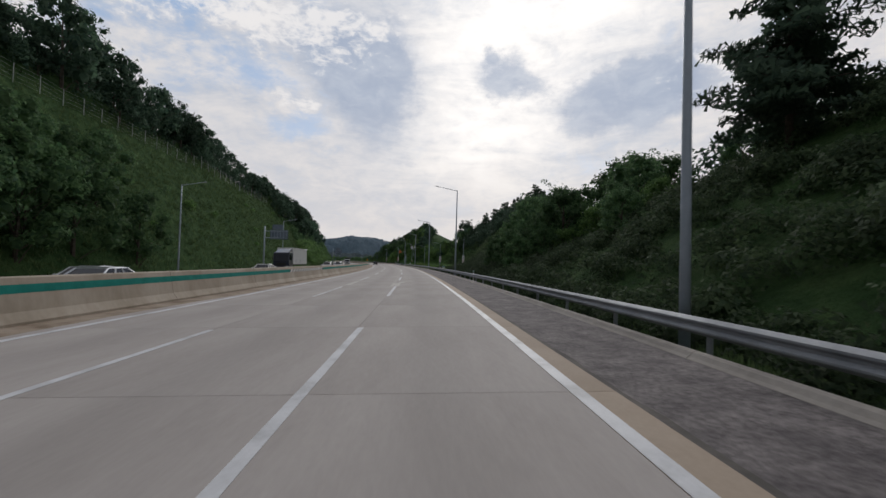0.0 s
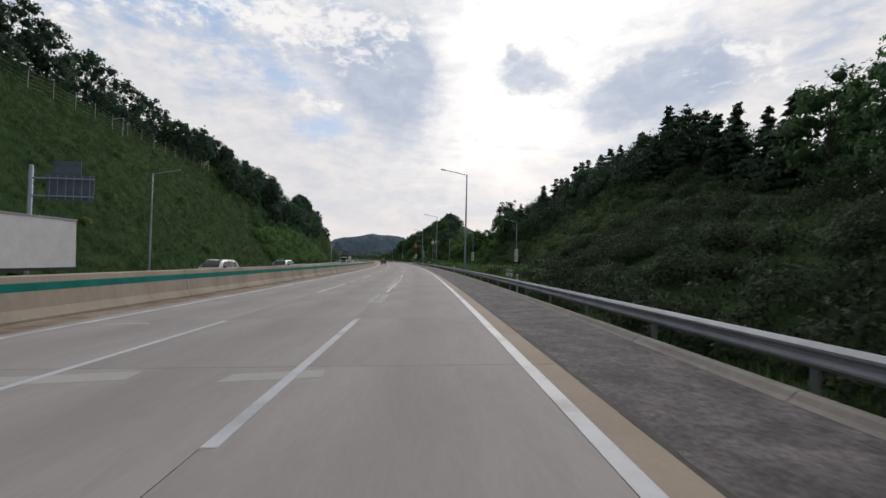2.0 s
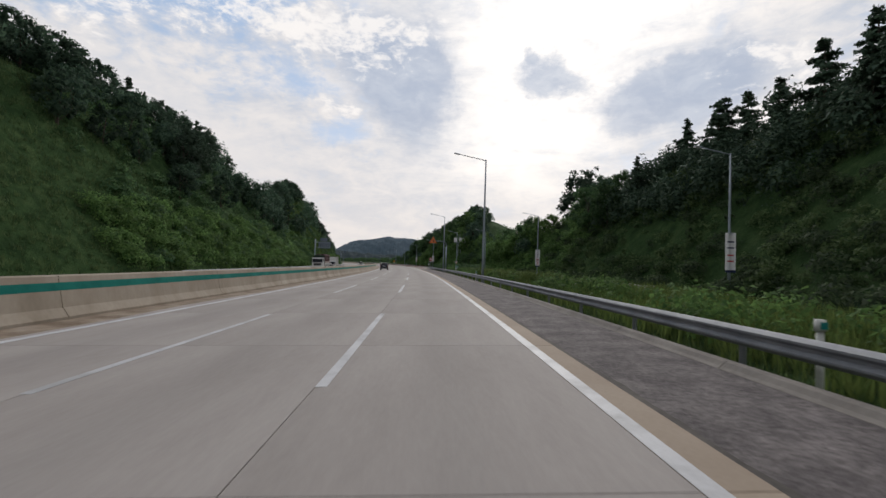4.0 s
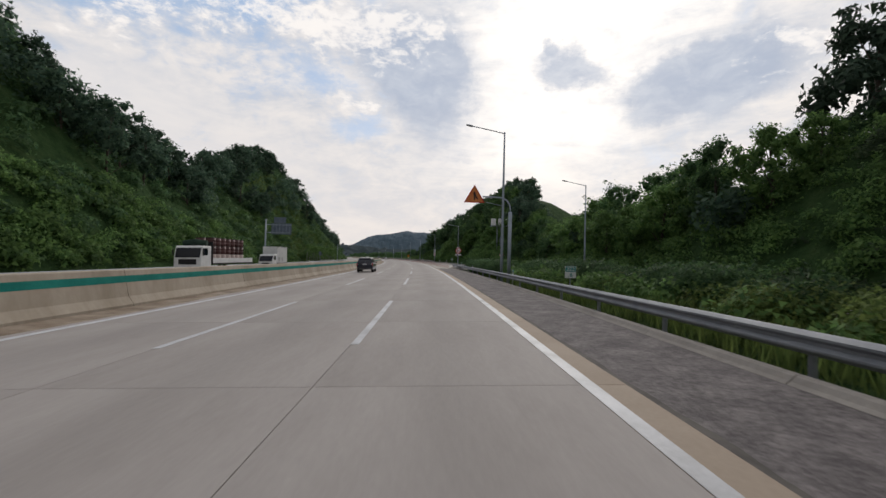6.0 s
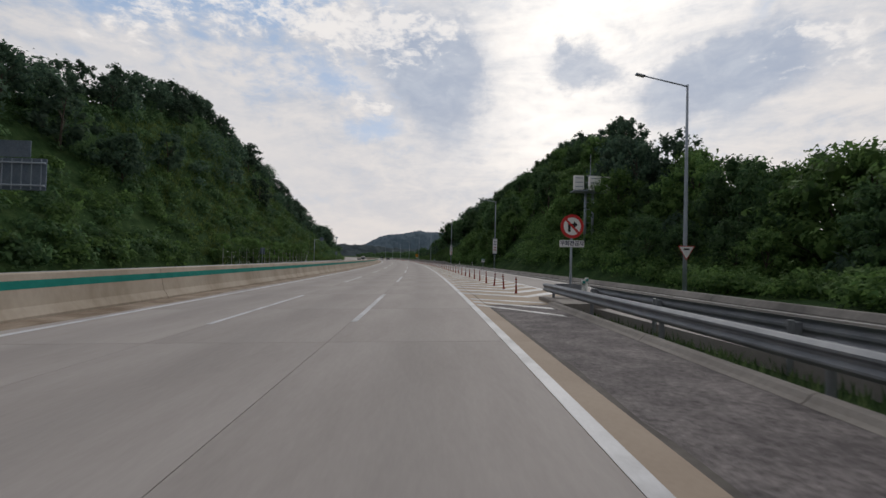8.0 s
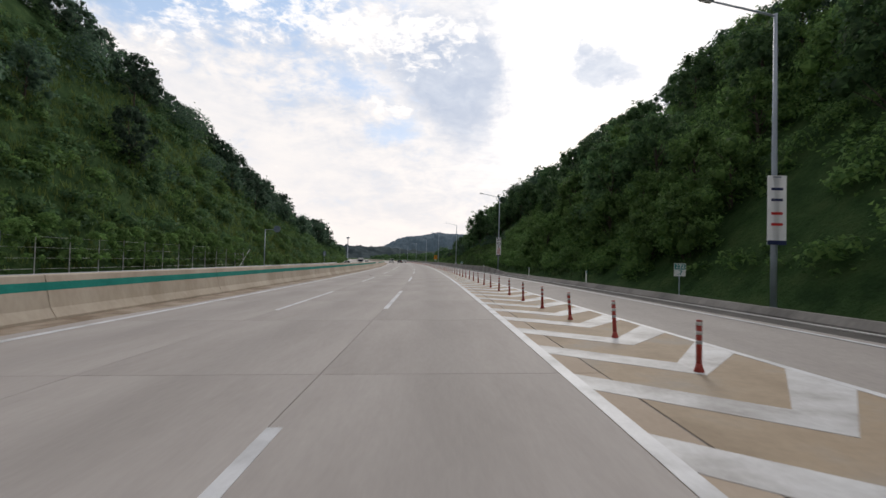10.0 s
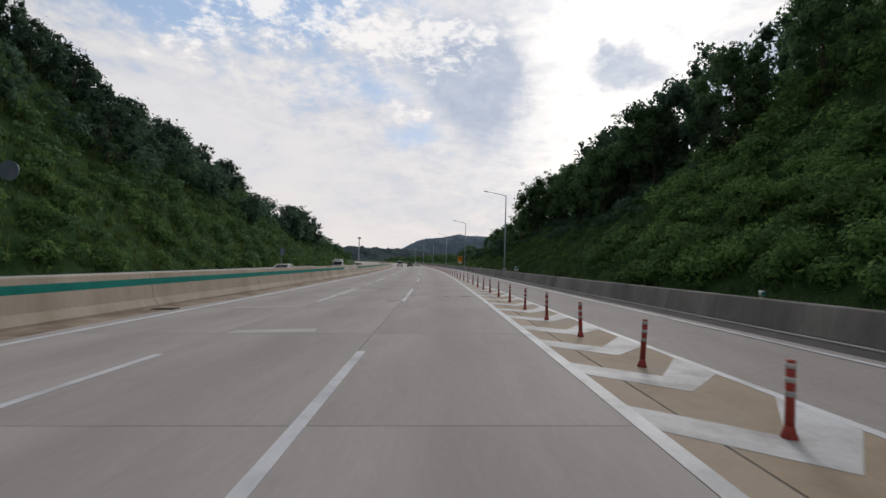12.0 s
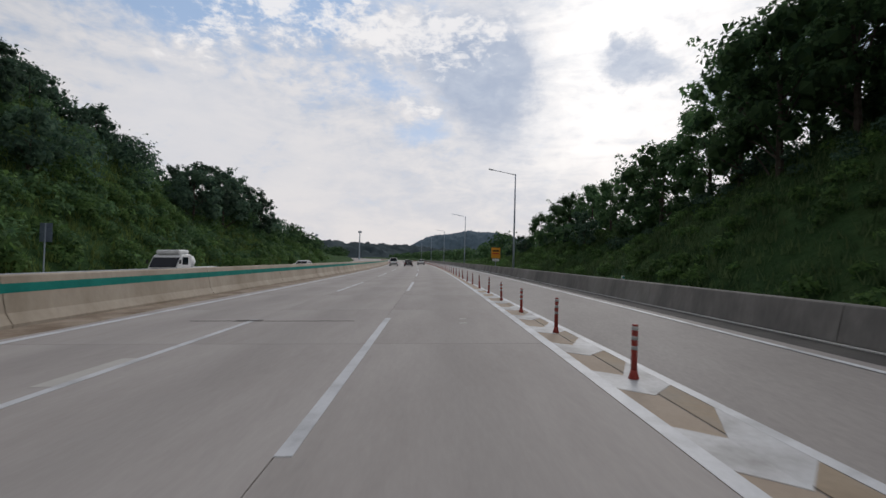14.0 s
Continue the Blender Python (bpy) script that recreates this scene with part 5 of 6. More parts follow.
M_CLOTH = surface("banner_cloth", [(0.74, 0.75, 0.77), (0.80, 0.81, 0.83)], 2.0, 25.0, 0.8, 0, 0.05, 0, 0.06, through_light=0.5, bump_far=0.002)


def banner(s, d, rows, low, high, label, yaw=0.0):
    """A tall narrow banner tied to a lamp post."""
    sign = empty("banner", label, "banner", "lamp post banners", m=stand(s, d, 0, yaw))
    cloth = part("cloth", plate(moved(rounded(0.68, high - low, 0.02, 2), 0, (low + high) / 2), 0.02, -0.15), M_CLOTH, sign)
    part("lower_edge", plate(moved(rounded(0.68, 0.16, 0.01, 1), 0, low + 0.08), 0.006, -0.157), M_SIGN_NAVY, cloth)
    for z in (low + 0.06, high - 0.06):
        part("strap", box((0.30, 0.16, 0.05), (0, -0.07, z)), M_LAMP, sign)
    for body, size, mat, z, squeeze in rows:
        if body:
            text_part(body, size, mat, cloth, 0, -0.157, z, squeeze)
        else:
            part("text_bar", plate(moved(rounded(size, 0.10, 0.01, 1), 0, z), 0.005, -0.157), mat, cloth)
    return sign


SLOW = [("20", 0.56, M_SIGN_NAVY, 4.62, 1.0), ("~", 0.34, M_SIGN_NAVY, 4.31, 0.7), ("50", 0.56, M_SIGN_NAVY, 3.99, 1.0), ("%", 0.36, M_SIGN_NAVY, 3.62, 1.0), ("감", 0.54, M_SIGN_RED, 3.16, 1.0), ("속", 0.54, M_SIGN_RED, 2.68, 1.0)]
REST = [("2", 0.46, M_SIGN_NAVY, 3.68, 1.0), ("시", 0.40, M_SIGN_NAVY, 3.24, 1.0), ("간", 0.40, M_SIGN_NAVY, 2.86, 1.0), ("", 0.40, M_SIGN_RED, 2.50, 1.0), ("", 0.36, M_SIGN_NAVY, 2.36, 1.0), ("휴", 0.42, M_SIGN_RED, 2.05, 1.0), ("식", 0.42, M_SIGN_RED, 1.68, 1.0)]
banner(352.2, 12.2, SLOW, 2.25, 4.92, "white banner with navy and red lettering on a lamp post", -4)
banner(185.6, 20.0, REST, 1.35, 3.98, "white banner with navy and red Korean lettering on a lamp post", -6)
BARS = [("", 0.42, M_SIGN_NAVY, 4.3, 1), ("", 0.42, M_SIGN_NAVY, 3.9, 1), ("", 0.40, M_SIGN_RED, 3.4, 1), ("", 0.42, M_SIGN_RED, 3.0, 1)]
banner(303.5, 14.2, BARS, 2.25, 4.8, "white banner with dark lettering on a lamp post", -4)
banner(145.8, 21.9, [(b, w, m, z - 1.0, q) for b, w, m, z, q in BARS], 1.25, 3.9, "white banner with dark lettering on a lamp post", -6)
banner(402.6, 11.1, [("", 0.2, M_SIGN_NAVY, 0.75, 1)], 0.55, 0.95, "small white notice on a lamp post", -4).scale = (0.6, 1, 1)


def km_post(s, d, low, figure):
    sign = empty("distance_marker", "small teal and white kilometre marker on a thin post", "road sign", "kilometre markers", m=stand(s, d, 0, 3))
    part("post", tube([(0, 0, -0.5), (0, 0, low + 0.2)], [0.025, 0.025], 8), M_LAMP, sign)
    board = part("board", plate(moved(rounded(0.56, 0.60, 0.03), 0, low + 0.3), 0.015, -0.05), M_SIGN_WHITE, sign)
    part("teal_field", plate(moved(rounded(0.52, 0.27, 0.02), 0, low + 0.445), 0.004, -0.054), M_SIGN_TEAL, board)
    text_part("222", 0.27, M_SIGN_WHITE, board, 0, -0.060, low + 0.445, 1.05)
    text_part(figure, 0.30, M_SIGN_TEAL, board, 0, -0.056, low + 0.15, 1.1)
    return sign


km_post(94.6, 9.0, 0.35, ".5")
km_post(196.3, 8.6, 0.70, ".6")
km_post(307.6, 13.0, 0.95, ".7")
km_post(401.2, 12.4, 0.6, ".8")


def back_sign(s, d, size, low, upper, label, tall):
    """The back of a direction sign for the other carriageway, on a mast with two arms."""
    sign = empty("direction_sign", label, "road sign", "signs seen from behind", m=stand(s, d))
    part("mast", tube([(0, 0, -0.4), (0, 0, tall)], [0.17, 0.15], 12), M_LAMP, sign, smooth=True)
    part("mast_cap", tube([(0, 0, tall), (0, 0, tall + 0.12)], [0.17, 0.06], 12), M_LAMP, sign)
    w, h = size
    x0 = 1.0
    for z in (low + 0.15 * h, low + 0.85 * h):
        part("arm", tube([(0, 0, z), (x0 + w, 0, z)], [0.07, 0.06], 8), M_LAMP, sign)
    board = part("board", box((w, 0.06, h), (x0 + w / 2, 0.14, low + h / 2), 0.01), M_SIGN_BACK, sign, "grey back of the sign board")
    for k in range(6):
        part("stiffener", box((0.05, 0.05, h * 0.96), (x0 + w * (k + 0.5) / 6, 0.09, low + h / 2)), M_LAMP, board)
    if upper:
        part("upper_board", box((upper[0], 0.05, upper[1]), (x0 + w * 0.42, 0.14, low + h + 0.06 + upper[1] / 2), 0.01), M_SIGN_BACK, sign)
    return sign


back_sign(94.0, -27.5, (3.5, 1.9), 6.3, (2.1, 1.0), "grey back of a large direction sign on a steel mast", 8.8)
back_sign(261.4, -27.7, (3.7, 2.1), 6.2, (2.2, 1.1), "grey back of a large direction sign on a steel mast", 8.9)


def small_back(s, d, low, w, h, label):
    sign = empty("small_sign", label, "road sign", m=stand(s, d))
    part("pole", tube([(0, 0, -0.4), (0, 0, low + h)], [0.045, 0.045], 8), M_LAMP, sign)
    part("board", box((w, 0.03, h), (0, 0.07, low + h / 2), 0.005), M_SIGN_BACK, sign)
    return sign


small_back(433.2, -27.2, 2.9, 0.9, 1.4, "grey back of a small upright road sign")
small_back(318.0, -27.2, 2.4, 0.8, 1.2, "grey back of a small upright road sign")


def cctv_mast(s, d):
    """A bare mast with a round plate on a side arm."""
    mast = empty("mast", "thin steel mast with a round plate on a side arm", "mast", m=stand(s, d))
    part("pole", tube([(0, 0, -0.5), (0, 0, 7.3)], [0.11, 0.07], 10), M_LAMP, mast, smooth=True)
    part("arm", tube([(0, 0, 7.2), (1.6, 0, 7.35)], [0.04, 0.035], 8), M_LAMP, mast)
    part("round_plate", plate(moved(disc(0.62), 2.1, 7.4), 0.04, -0.05), M_SIGN_BACK, mast)
    return mast


cctv_mast(372.0, -27.5)


def antenna_tower(s, d):
    tower = empty("antenna_tower", "twin-poled antenna tower with white panel boxes", "antenna tower", m=stand(s, d))
    base = land(s, d)
    for x in (-0.45, 0.45):
        part("pole", tube([(x, 0, base - 0.5), (x, 0, 9.6)], [0.17, 0.14], 10), M_LAMP, tower, smooth=True)
    part("platform", box((4.2, 1.6, 0.12), (0, 0, 9.5), 0.02), M_LAMP, tower)
    for x, w in ((-1.55, 1.15), (0.35, 1.35), (1.75, 0.75)):
        b = part("panel_box", box((w, 0.5, 1.6), (x, -0.7, 10.45), 0.04), M_SIGN_WHITE, tower)
        for k in range(3):
            part("slot", box((w * 0.8, 0.02, 0.10), (x, -0.96, 9.95 + 0.5 * k)), M_LAMP, b)
    for k in range(9):
        part("rung", box((0.9, 0.05, 0.05), (0, -0.1, base + 0.8 + 0.8 * k)), M_LAMP, tower)
    part("whip", tube([(0.1, 0, 9.5), (0.1, 0, 14.0)], [0.05, 0.02], 6), M_LAMP, tower)
    return tower


antenna_tower(282.8, 21.5)


def amber_sign(s, d):
    sign = empty("amber_sign", "amber roadside warning board on a post", "road sign", m=stand(s, d))
    part("post", tube([(0, 0, -0.4), (0, 0, 3.2)], [0.05, 0.05], 8), M_LAMP, sign)
    board = part("board", box((1.25, 0.05, 1.5), (0, -0.08, 2.55), 0.01), M_SIGN_YELLOW, sign)
    part("text_bar", box((0.9, 0.01, 0.22), (0, -0.11, 2.85)), M_SIGN_BLACK, board)
    part("text_bar", box((0.9, 0.01, 0.16), (0, -0.11, 2.45)), M_SIGN_RED, board)
    part("lower_plate", box((0.95, 0.05, 0.35), (0, -0.08, 1.55), 0.01), M_SIGN_WHITE, sign)
    return sign


amber_sign(462.0, 10.9)

# ---- flexible posts between the main lanes and the slip road ----
M_FLEX = surface("faded_red_plastic", [(0.25, 0.034, 0.026), (0.35, 0.060, 0.043)], 2.0, 12.0, 0.55, 0, 0.1, 0.15, 0.25)
M_BAND = surface("silver_band", [(0.34, 0.34, 0.34), (0.58, 0.58, 0.57)], 3.0, 20.0, 0.4, 0, 0.05, 0.1, 0.2)


def flexible_post():
    post = empty("delineator_post", "red flexible road post with silver bands", "delineator", "gore posts")
    part("base", tube([(0, 0, 0), (0, 0, 0.025), (0, 0, 0.06), (0, 0, 0.13)], [0.074, 0.072, 0.058, 0.045], 14), M_FLEX, post, smooth=True)
    part("tube", tube([(0, 0, 0.1), (0, 0, 0.78)], [0.043, 0.040], 12), M_FLEX, post, smooth=True)
    for z in (0.42, 0.56, 0.70):
        part("band", tube([(0, 0, z), (0, 0, z + 0.055)], [0.045, 0.045], 12), M_BAND, post, smooth=True)
    return post


flex = flexible_post()
flex.matrix_world = lie(252.3, 6.3)
s = 252.3
while s < 640:
    s += 2.98 if s < 376 else 3.98
    d = between(s, [(252, 6.3), (306, 5.46), (336, 5.14), (350, 4.82), (377, 4.41), (390, 4.25), (405, 4.15), (640, 3.8)])
    c = copy_thing(flex, lie(s, d, 0, 90 * rng.random()) @ Matrix.Rotation(rng.normal() * 0.045, 4, "X"))
    c.scale = (1, 1, 0.94 + 0.1 * rng.random())

# ---- small posts on the verge ----
M_STUB = plain("white_plastic", (0.62, 0.64, 0.62), 0.5)


def verge_post():
    post = empty("marker_post", "short white marker post with a reflector on the verge", "marker post", "verge markers")
    part("stem", tube([(0, 0, -0.4), (0, 0, 0.75)], [0.05, 0.05], 10), M_STUB, post, smooth=True)
    part("cap", tube([(0, 0, 0.75), (0, 0, 0.92)], [0.075, 0.07], 10), M_STUB, post, smooth=True)
    part("reflector", box((0.09, 0.02, 0.10), (0, -0.07, 0.835)), M_SIGN_TEAL, post)
    return post


stub = verge_post()
stub.matrix_world = stand(43.0, 7.1, 0)
for s, d in ((83.3, 7.15), (123.0, 7.15), (163.0, 7.15), (203.5, 7.15), (226.0, 7.15), (246.6, 7.5), (248.2, 8.2), (319.0, 12.8), (333.0, 12.0), (356.0, 10.7), (420.0, 10.3)):
    copy_thing(stub, stand(s, d, 0))

# ---- fences on the left ----
M_MESH = surface("fence_steel", [(0.32, 0.34, 0.34), (0.42, 0.44, 0.44)], 2.0, 14.0, 0.5, 0.5, 0.05, 0.05)


def fence(name, label, s0, s1, d, tall, gap, wires):
    f = empty(name, label, "fence")
    n = int((s1 - s0) / gap)
    prev = None
    for k in range(n + 1):
        s = s0 + k * gap
        p = part("post", tube([(0, 0, -0.4), (0, 0, tall)], [0.045, 0.04], 6), M_MESH, f)
        p.matrix_world = stand(s, d, land(s, d))
        if prev is not None:
            for w in range(wires):
                z = tall * (0.12 + 0.84 * w / max(1, wires - 1))
                bm = bmesh.new()
                tube_into(bm, [at(prev, d, land(prev, d) + z), at(s, d, land(s, d) + z)], [0.010, 0.010], 4)
                part("wire", bm, M_MESH, f)
        prev = s
    return f


fence("slope_fence", "wire fence on steel posts along the top of the grass slope", 48, 168, -45.8, 2.3, 4.0, 5)
low_fence = fence("verge_fence", "ivy-grown steel fence at the foot of the slope", 302, 366, -28.1, 3.9, 3.4, 5)
brace = part("brace", tube([at(361.0, -28.1, 0.1), at(366.0, -28.1, 3.4)], [0.05, 0.05], 6), M_MESH, low_fence)
brush("fence_ivy", "ivy hanging over the fence", [(302 + 62 * rng.random(), -28.1) for _ in range(230)], 0.42, 120, M_LEAF2, 0.13, 8.3)
brush("conifer_thicket", "dark conifer saplings crowding the upper half of the mound", [(112 + 74 * rng.random(), 28.5 + 8.5 * rng.random()) for _ in range(150)], 1.3, 230, M_PINE, 0.24, 1.0, "woods", 1.5)


def slope_light(s, d):
    lamp = empty("slope_light", "small white lamp arm on the slope's berm", "lamp", m=stand(s, d, land(s, d)))
    part("pole", tube([(0, 0, -0.4), (0, 0, 3.0)], [0.06, 0.05], 8), M_LAMP, lamp)
    part("arm", tube([(0, 0, 2.95), (-1.3, -0.4, 2.6)], [0.05, 0.05], 8), M_STUB, lamp)
    return lamp


slope_light(133.8, -45.3)


def far_mast(s, d, tall):
    m = empty("telecom_mast", "slender telecom mast on the horizon", "mast", "far masts", m=stand(s, d))
    part("shaft", tube([(0, 0, 0), (0, 0, tall)], [0.7, 0.4], 8), M_LAMP, m)
    part("crown", box((3.2, 3.2, 1.6), (0, 0, tall - 1.2), 0.1), M_LAMP, m)
    return m


far_mast(830, -8.0 - 14, 27.0)
far_mast(905, -62.0, 26.0)
# low guardrail beyond the oncoming lanes
far_rail = empty("guardrail", "galvanised guardrail beyond the oncoming lanes", "guardrail")
rail_run(far_rail, 172.0, 460.0, -26.6, -1.0, None, 8.0)

# ---- vehicles ----
M_TYRE = surface("tyre_rubber", [(0.018, 0.018, 0.019), (0.03, 0.03, 0.031)], 4.0, 30.0, 0.85, 0, 0.2)
M_RIM = plain("alloy_rim", (0.42, 0.43, 0.45), 0.35, 0.8)
M_GLASS = plain("dark_car_glass", (0.008, 0.011, 0.018), 0.08, 0.0, 0.0, 0.05)
M_NAVY = plain("navy_car_paint", (0.006, 0.010, 0.028), 0.22, 0.0, 0.9, 0.05)
M_CARWHITE = plain("white_car_paint", (0.72, 0.73, 0.74), 0.30, 0.0, 0.8, 0.05)
M_SILVER = plain("silver_car_paint", (0.42, 0.44, 0.47), 0.32, 0.5, 0.8, 0.05)
M_DARKCAR = plain("dark_grey_car_paint", (0.03, 0.031, 0.035), 0.32, 0.2, 0.8, 0.05)
M_SIGN_GREY = plain("plate_grey", (0.22, 0.24, 0.28), 0.6)
M_TRIM = plain("black_trim", (0.02, 0.02, 0.021), 0.6)
M_CHROME = plain("chrome", (0.62, 0.63, 0.65), 0.2, 1.0)
M_TAIL = plain("red_tail_lamp", (0.42, 0.012, 0.015), 0.2, 0.0, 0.8)
M_HEAD = plain("clear_head_lamp", (0.70, 0.72, 0.74), 0.15, 0.0, 0.8)
M_TARP = surface("dark_green_tarpaulin", [(0.015, 0.035, 0.025), (0.025, 0.05, 0.035)], 2.0, 12.0, 0.7, 0, 0.3)
M_BARREL = surface("maroon_drum_paint", [(0.075, 0.035, 0.035), (0.12, 0.055, 0.052)], 2.0, 14.0, 0.6, 0, 0.1, 0.3)
M_PALEDRUM = surface("pale_drum_plastic", [(0.45, 0.36, 0.33), (0.55, 0.46, 0.42)], 2.0, 14.0, 0.6, 0, 0.1, 0.1)
M_CABBLUE = plain("dark_blue_cab_paint", (0.018, 0.024, 0.045), 0.35, 0.1, 0.8, 0.05)


def loft(rings, caps=True):
    bm = bmesh.new()
    rows = [[bm.verts.new(p) for p in ring] for ring in rings]
    k = len(rows[0])
    for a, b in zip(rows, rows[1:]):
        for i in range(k):
            bm.faces.new((a[i], a[(i + 1) % k], b[(i + 1) % k], b[i]))
    if caps:
        bm.faces.new(rows[0]), bm.faces.new(list(reversed(rows[-1])))
    bmesh.ops.recalc_face_normals(bm, faces=bm.faces[:])
    return bm


def hull_ring(y, w, z0, z1, round_top=0.07):
    """A body section: sill, flank with a soft shoulder, and top."""
    h = z1 - z0
    side = [(0.90 * w, z0), (0.985 * w, z0 + 0.12 * h), (w, z0 + 0.45 * h), (0.985 * w, z0 + 0.72 * h), (0.955 * w, z1 - round_top), (0.88 * w, z1)]
    return [(-x, y, z) for x, z in side] + [(x, y, z) for x, z in reversed(side)]


def wheel_into(owner, x, y, r, width, spokes=5):
    wheel = part("wheel", tube([(x - width / 2, y, r), (x - width / 2 + 0.03, y, r), (x + width / 2 - 0.03, y, r), (x + width / 2, y, r)], [r - 0.035, r, r, r - 0.035], 24), M_TYRE, owner, smooth=True)
    side = 1 if x > 0 else -1
    xo = x + side * (width / 2 + 0.004)
    rim = part("rim", tube([(xo - 0.03 * side, y, r), (xo, y, r)], [r * 0.70, r * 0.66], 20), M_TRIM, wheel)
    for k in range(spokes):
        a = 2 * math.pi * k / spokes + 0.3
        bm = bmesh.new()
        box_into(bm, (0.03, r * 0.17, r * 0.62), (0, 0, r * 0.36), 0.006)
        bmesh.ops.transform(bm, matrix=Matrix.Translation((xo + 0.006 * side, y, r)) @ Matrix.Rotation(a, 4, "X"), verts=bm.verts)
        part("spoke", bm, M_RIM, wheel)
    part("rim_edge", tube([(xo - 0.01 * side, y, r), (xo + 0.012 * side, y, r)], [r * 0.72, r * 0.70], 24), M_RIM, wheel)
    return wheel


def car(name, label, category, kind, paint, group=""):
    """A car facing +y: lofted body, glazed cabin, roof, pillars, wheels, lamps, bumpers."""
    spec = {
        "sedan": dict(l=4.75, w=0.92, belt=0.93, top=1.45, z0=0.24, wheel=0.33, base=2.80, cab=(-1.75, -0.95, 0.30, 1.15), nose=0.80, tail=0.98),
        "mpv": dict(l=5.1, w=0.97, belt=1.10, top=1.92, z0=0.28, wheel=0.35, base=3.05, cab=(-2.45, -2.15, 0.95, 1.75), nose=1.02, tail=1.10),
    }[kind]
    thing = empty(name, label, category, group)
    L, w, z0, belt, top = spec["l"], spec["w"], spec["z0"], spec["belt"], spec["top"]
    yr, yf = -L / 2, L / 2
    st = [(yr, 0.86 * w, z0 + 0.12, spec["tail"] - 0.10), (yr + 0.08, 0.94 * w, z0 + 0.03, spec["tail"] - 0.02), (yr + 0.45, w, z0, belt), (0.0, w, z0 - 0.02, belt), (spec["cab"][3] - 0.1, w, z0, belt), (spec["cab"][3] + 0.35, 0.99 * w, z0, spec["nose"] + 0.05), (yf - 0.35, 0.96 * w, z0, spec["nose"] - 0.03), (yf - 0.08, 0.88 * w, z0 + 0.03, spec["nose"] - 0.12), (yf, 0.78 * w, z0 + 0.12, spec["nose"] - 0.25)]
    body = part("body", loft([hull_ring(*s) for s in st]), paint, thing, smooth=True)
    bev = body.modifiers.new("soft_edges", "BEVEL")
    bev.width, bev.segments, bev.limit_method = 0.03, 2, "ANGLE"
    a, b, c, d = spec["cab"]
    wb, wt = 0.90 * w, 0.70 * w
    bm = bmesh.new()
    low = [bm.verts.new(p) for p in ((-wb, a, belt - 0.04), (wb, a, belt - 0.04), (wb, d, belt - 0.06), (-wb, d, belt - 0.06))]
    up = [bm.verts.new(p) for p in ((-wt, b, top - 0.04), (wt, b, top - 0.04), (wt, c, top - 0.05), (-wt, c, top - 0.05))]
    bm.faces.new(up), bm.faces.new(list(reversed(low)))
    for i in range(4):
        bm.faces.new((low[i], low[(i + 1) % 4], up[(i + 1) % 4], up[i]))
    bmesh.ops.recalc_face_normals(bm, faces=bm.faces[:])
    part("cabin_glass", bm, M_GLASS, thing, "dark tinted glass")
    mid = (b + c) / 2
    part("roof", loft([[(-wt - 0.02, b - 0.10, top - 0.07), (-wt + 0.05, b - 0.08, top - 0.02), (wt - 0.05, b - 0.08, top - 0.02), (wt + 0.02, b - 0.10, top - 0.07)],
                       [(-wt - 0.03, mid, top - 0.06), (-wt + 0.06, mid, top + 0.015), (wt - 0.06, mid, top + 0.015), (wt + 0.03, mid, top - 0.06)],
                       [(-wt - 0.02, c + 0.04, top - 0.08), (-wt + 0.05, c + 0.03, top - 0.03), (wt - 0.05, c + 0.03, top - 0.03), (wt + 0.02, c + 0.04, top - 0.08)]]), paint, thing, smooth=False)
    for sx in (-1, 1):
        pairs = [((sx * wb, d, belt - 0.03), (sx * wt, c, top - 0.05)), ((sx * wb, a, belt - 0.03), (sx * wt, b, top - 0.05))]
        for f in (0.36, 0.66):
            pairs.append(((sx * (wb + 0.004), a + (d - a) * f, belt - 0.03), (sx * (wt + 0.006), b + (c - b) * f, top - 0.05)))
        for p, q in pairs:
            part("pillar", tube([p, q], [0.045, 0.04], 6), paint, thing)
        part("window_trim", tube([(sx * (wb + 0.02), a + 0.1, belt - 0.015), (sx * (wb + 0.02), d - 0.1, belt - 0.03)], [0.014, 0.014], 6), M_CHROME, thing)
        part("sill", box((0.05, spec["base"] - 2 * spec["wheel"], 0.07), (sx * w * 0.955, 0, z0 + 0.06), 0.01), M_TRIM, thing)
        mirror = bmesh.new()
        box_into(mirror, (0.20, 0.12, 0.15), (sx * (w + 0.09), d - 0.35, belt + 0.07), 0.035)
        part("door_mirror", mirror, paint, thing)
        for f in (0.12, 0.52):
            part("door_handle", box((0.03, 0.20, 0.035), (sx * w * 0.995, a + (d - a) * f, belt - 0.16), 0.008), M_CHROME, thing)
        for y in (-spec["base"] / 2, spec["base"] / 2):
            part("wheel_arch", tube([(sx * (w - 0.22), y, spec["wheel"]), (sx * (w + 0.005), y, spec["wheel"])], [spec["wheel"] + 0.07] * 2, 24), M_TRIM, thing)
            wheel_into(thing, sx * (w - 0.09), y, spec["wheel"], 0.24)
        part("tail_lamp", box((0.20, 0.10, 0.42 if kind != "sedan" else 0.20), (sx * 0.80 * w, yr + 0.05, spec["tail"] - 0.28), 0.03), M_TAIL, thing)
        part("head_lamp", box((0.34, 0.16, 0.14), (sx * 0.66 * w, yf - 0.10, spec["nose"] - 0.20), 0.03), M_HEAD, thing)
    part("rear_bumper", box((1.72 * w, 0.14, 0.22), (0, yr + 0.03, z0 + 0.22), 0.04), M_TRIM, thing)
    part("skid_plate", box((1.3 * w, 0.10, 0.07), (0, yr - 0.01, z0 + 0.12), 0.02), M_RIM, thing)
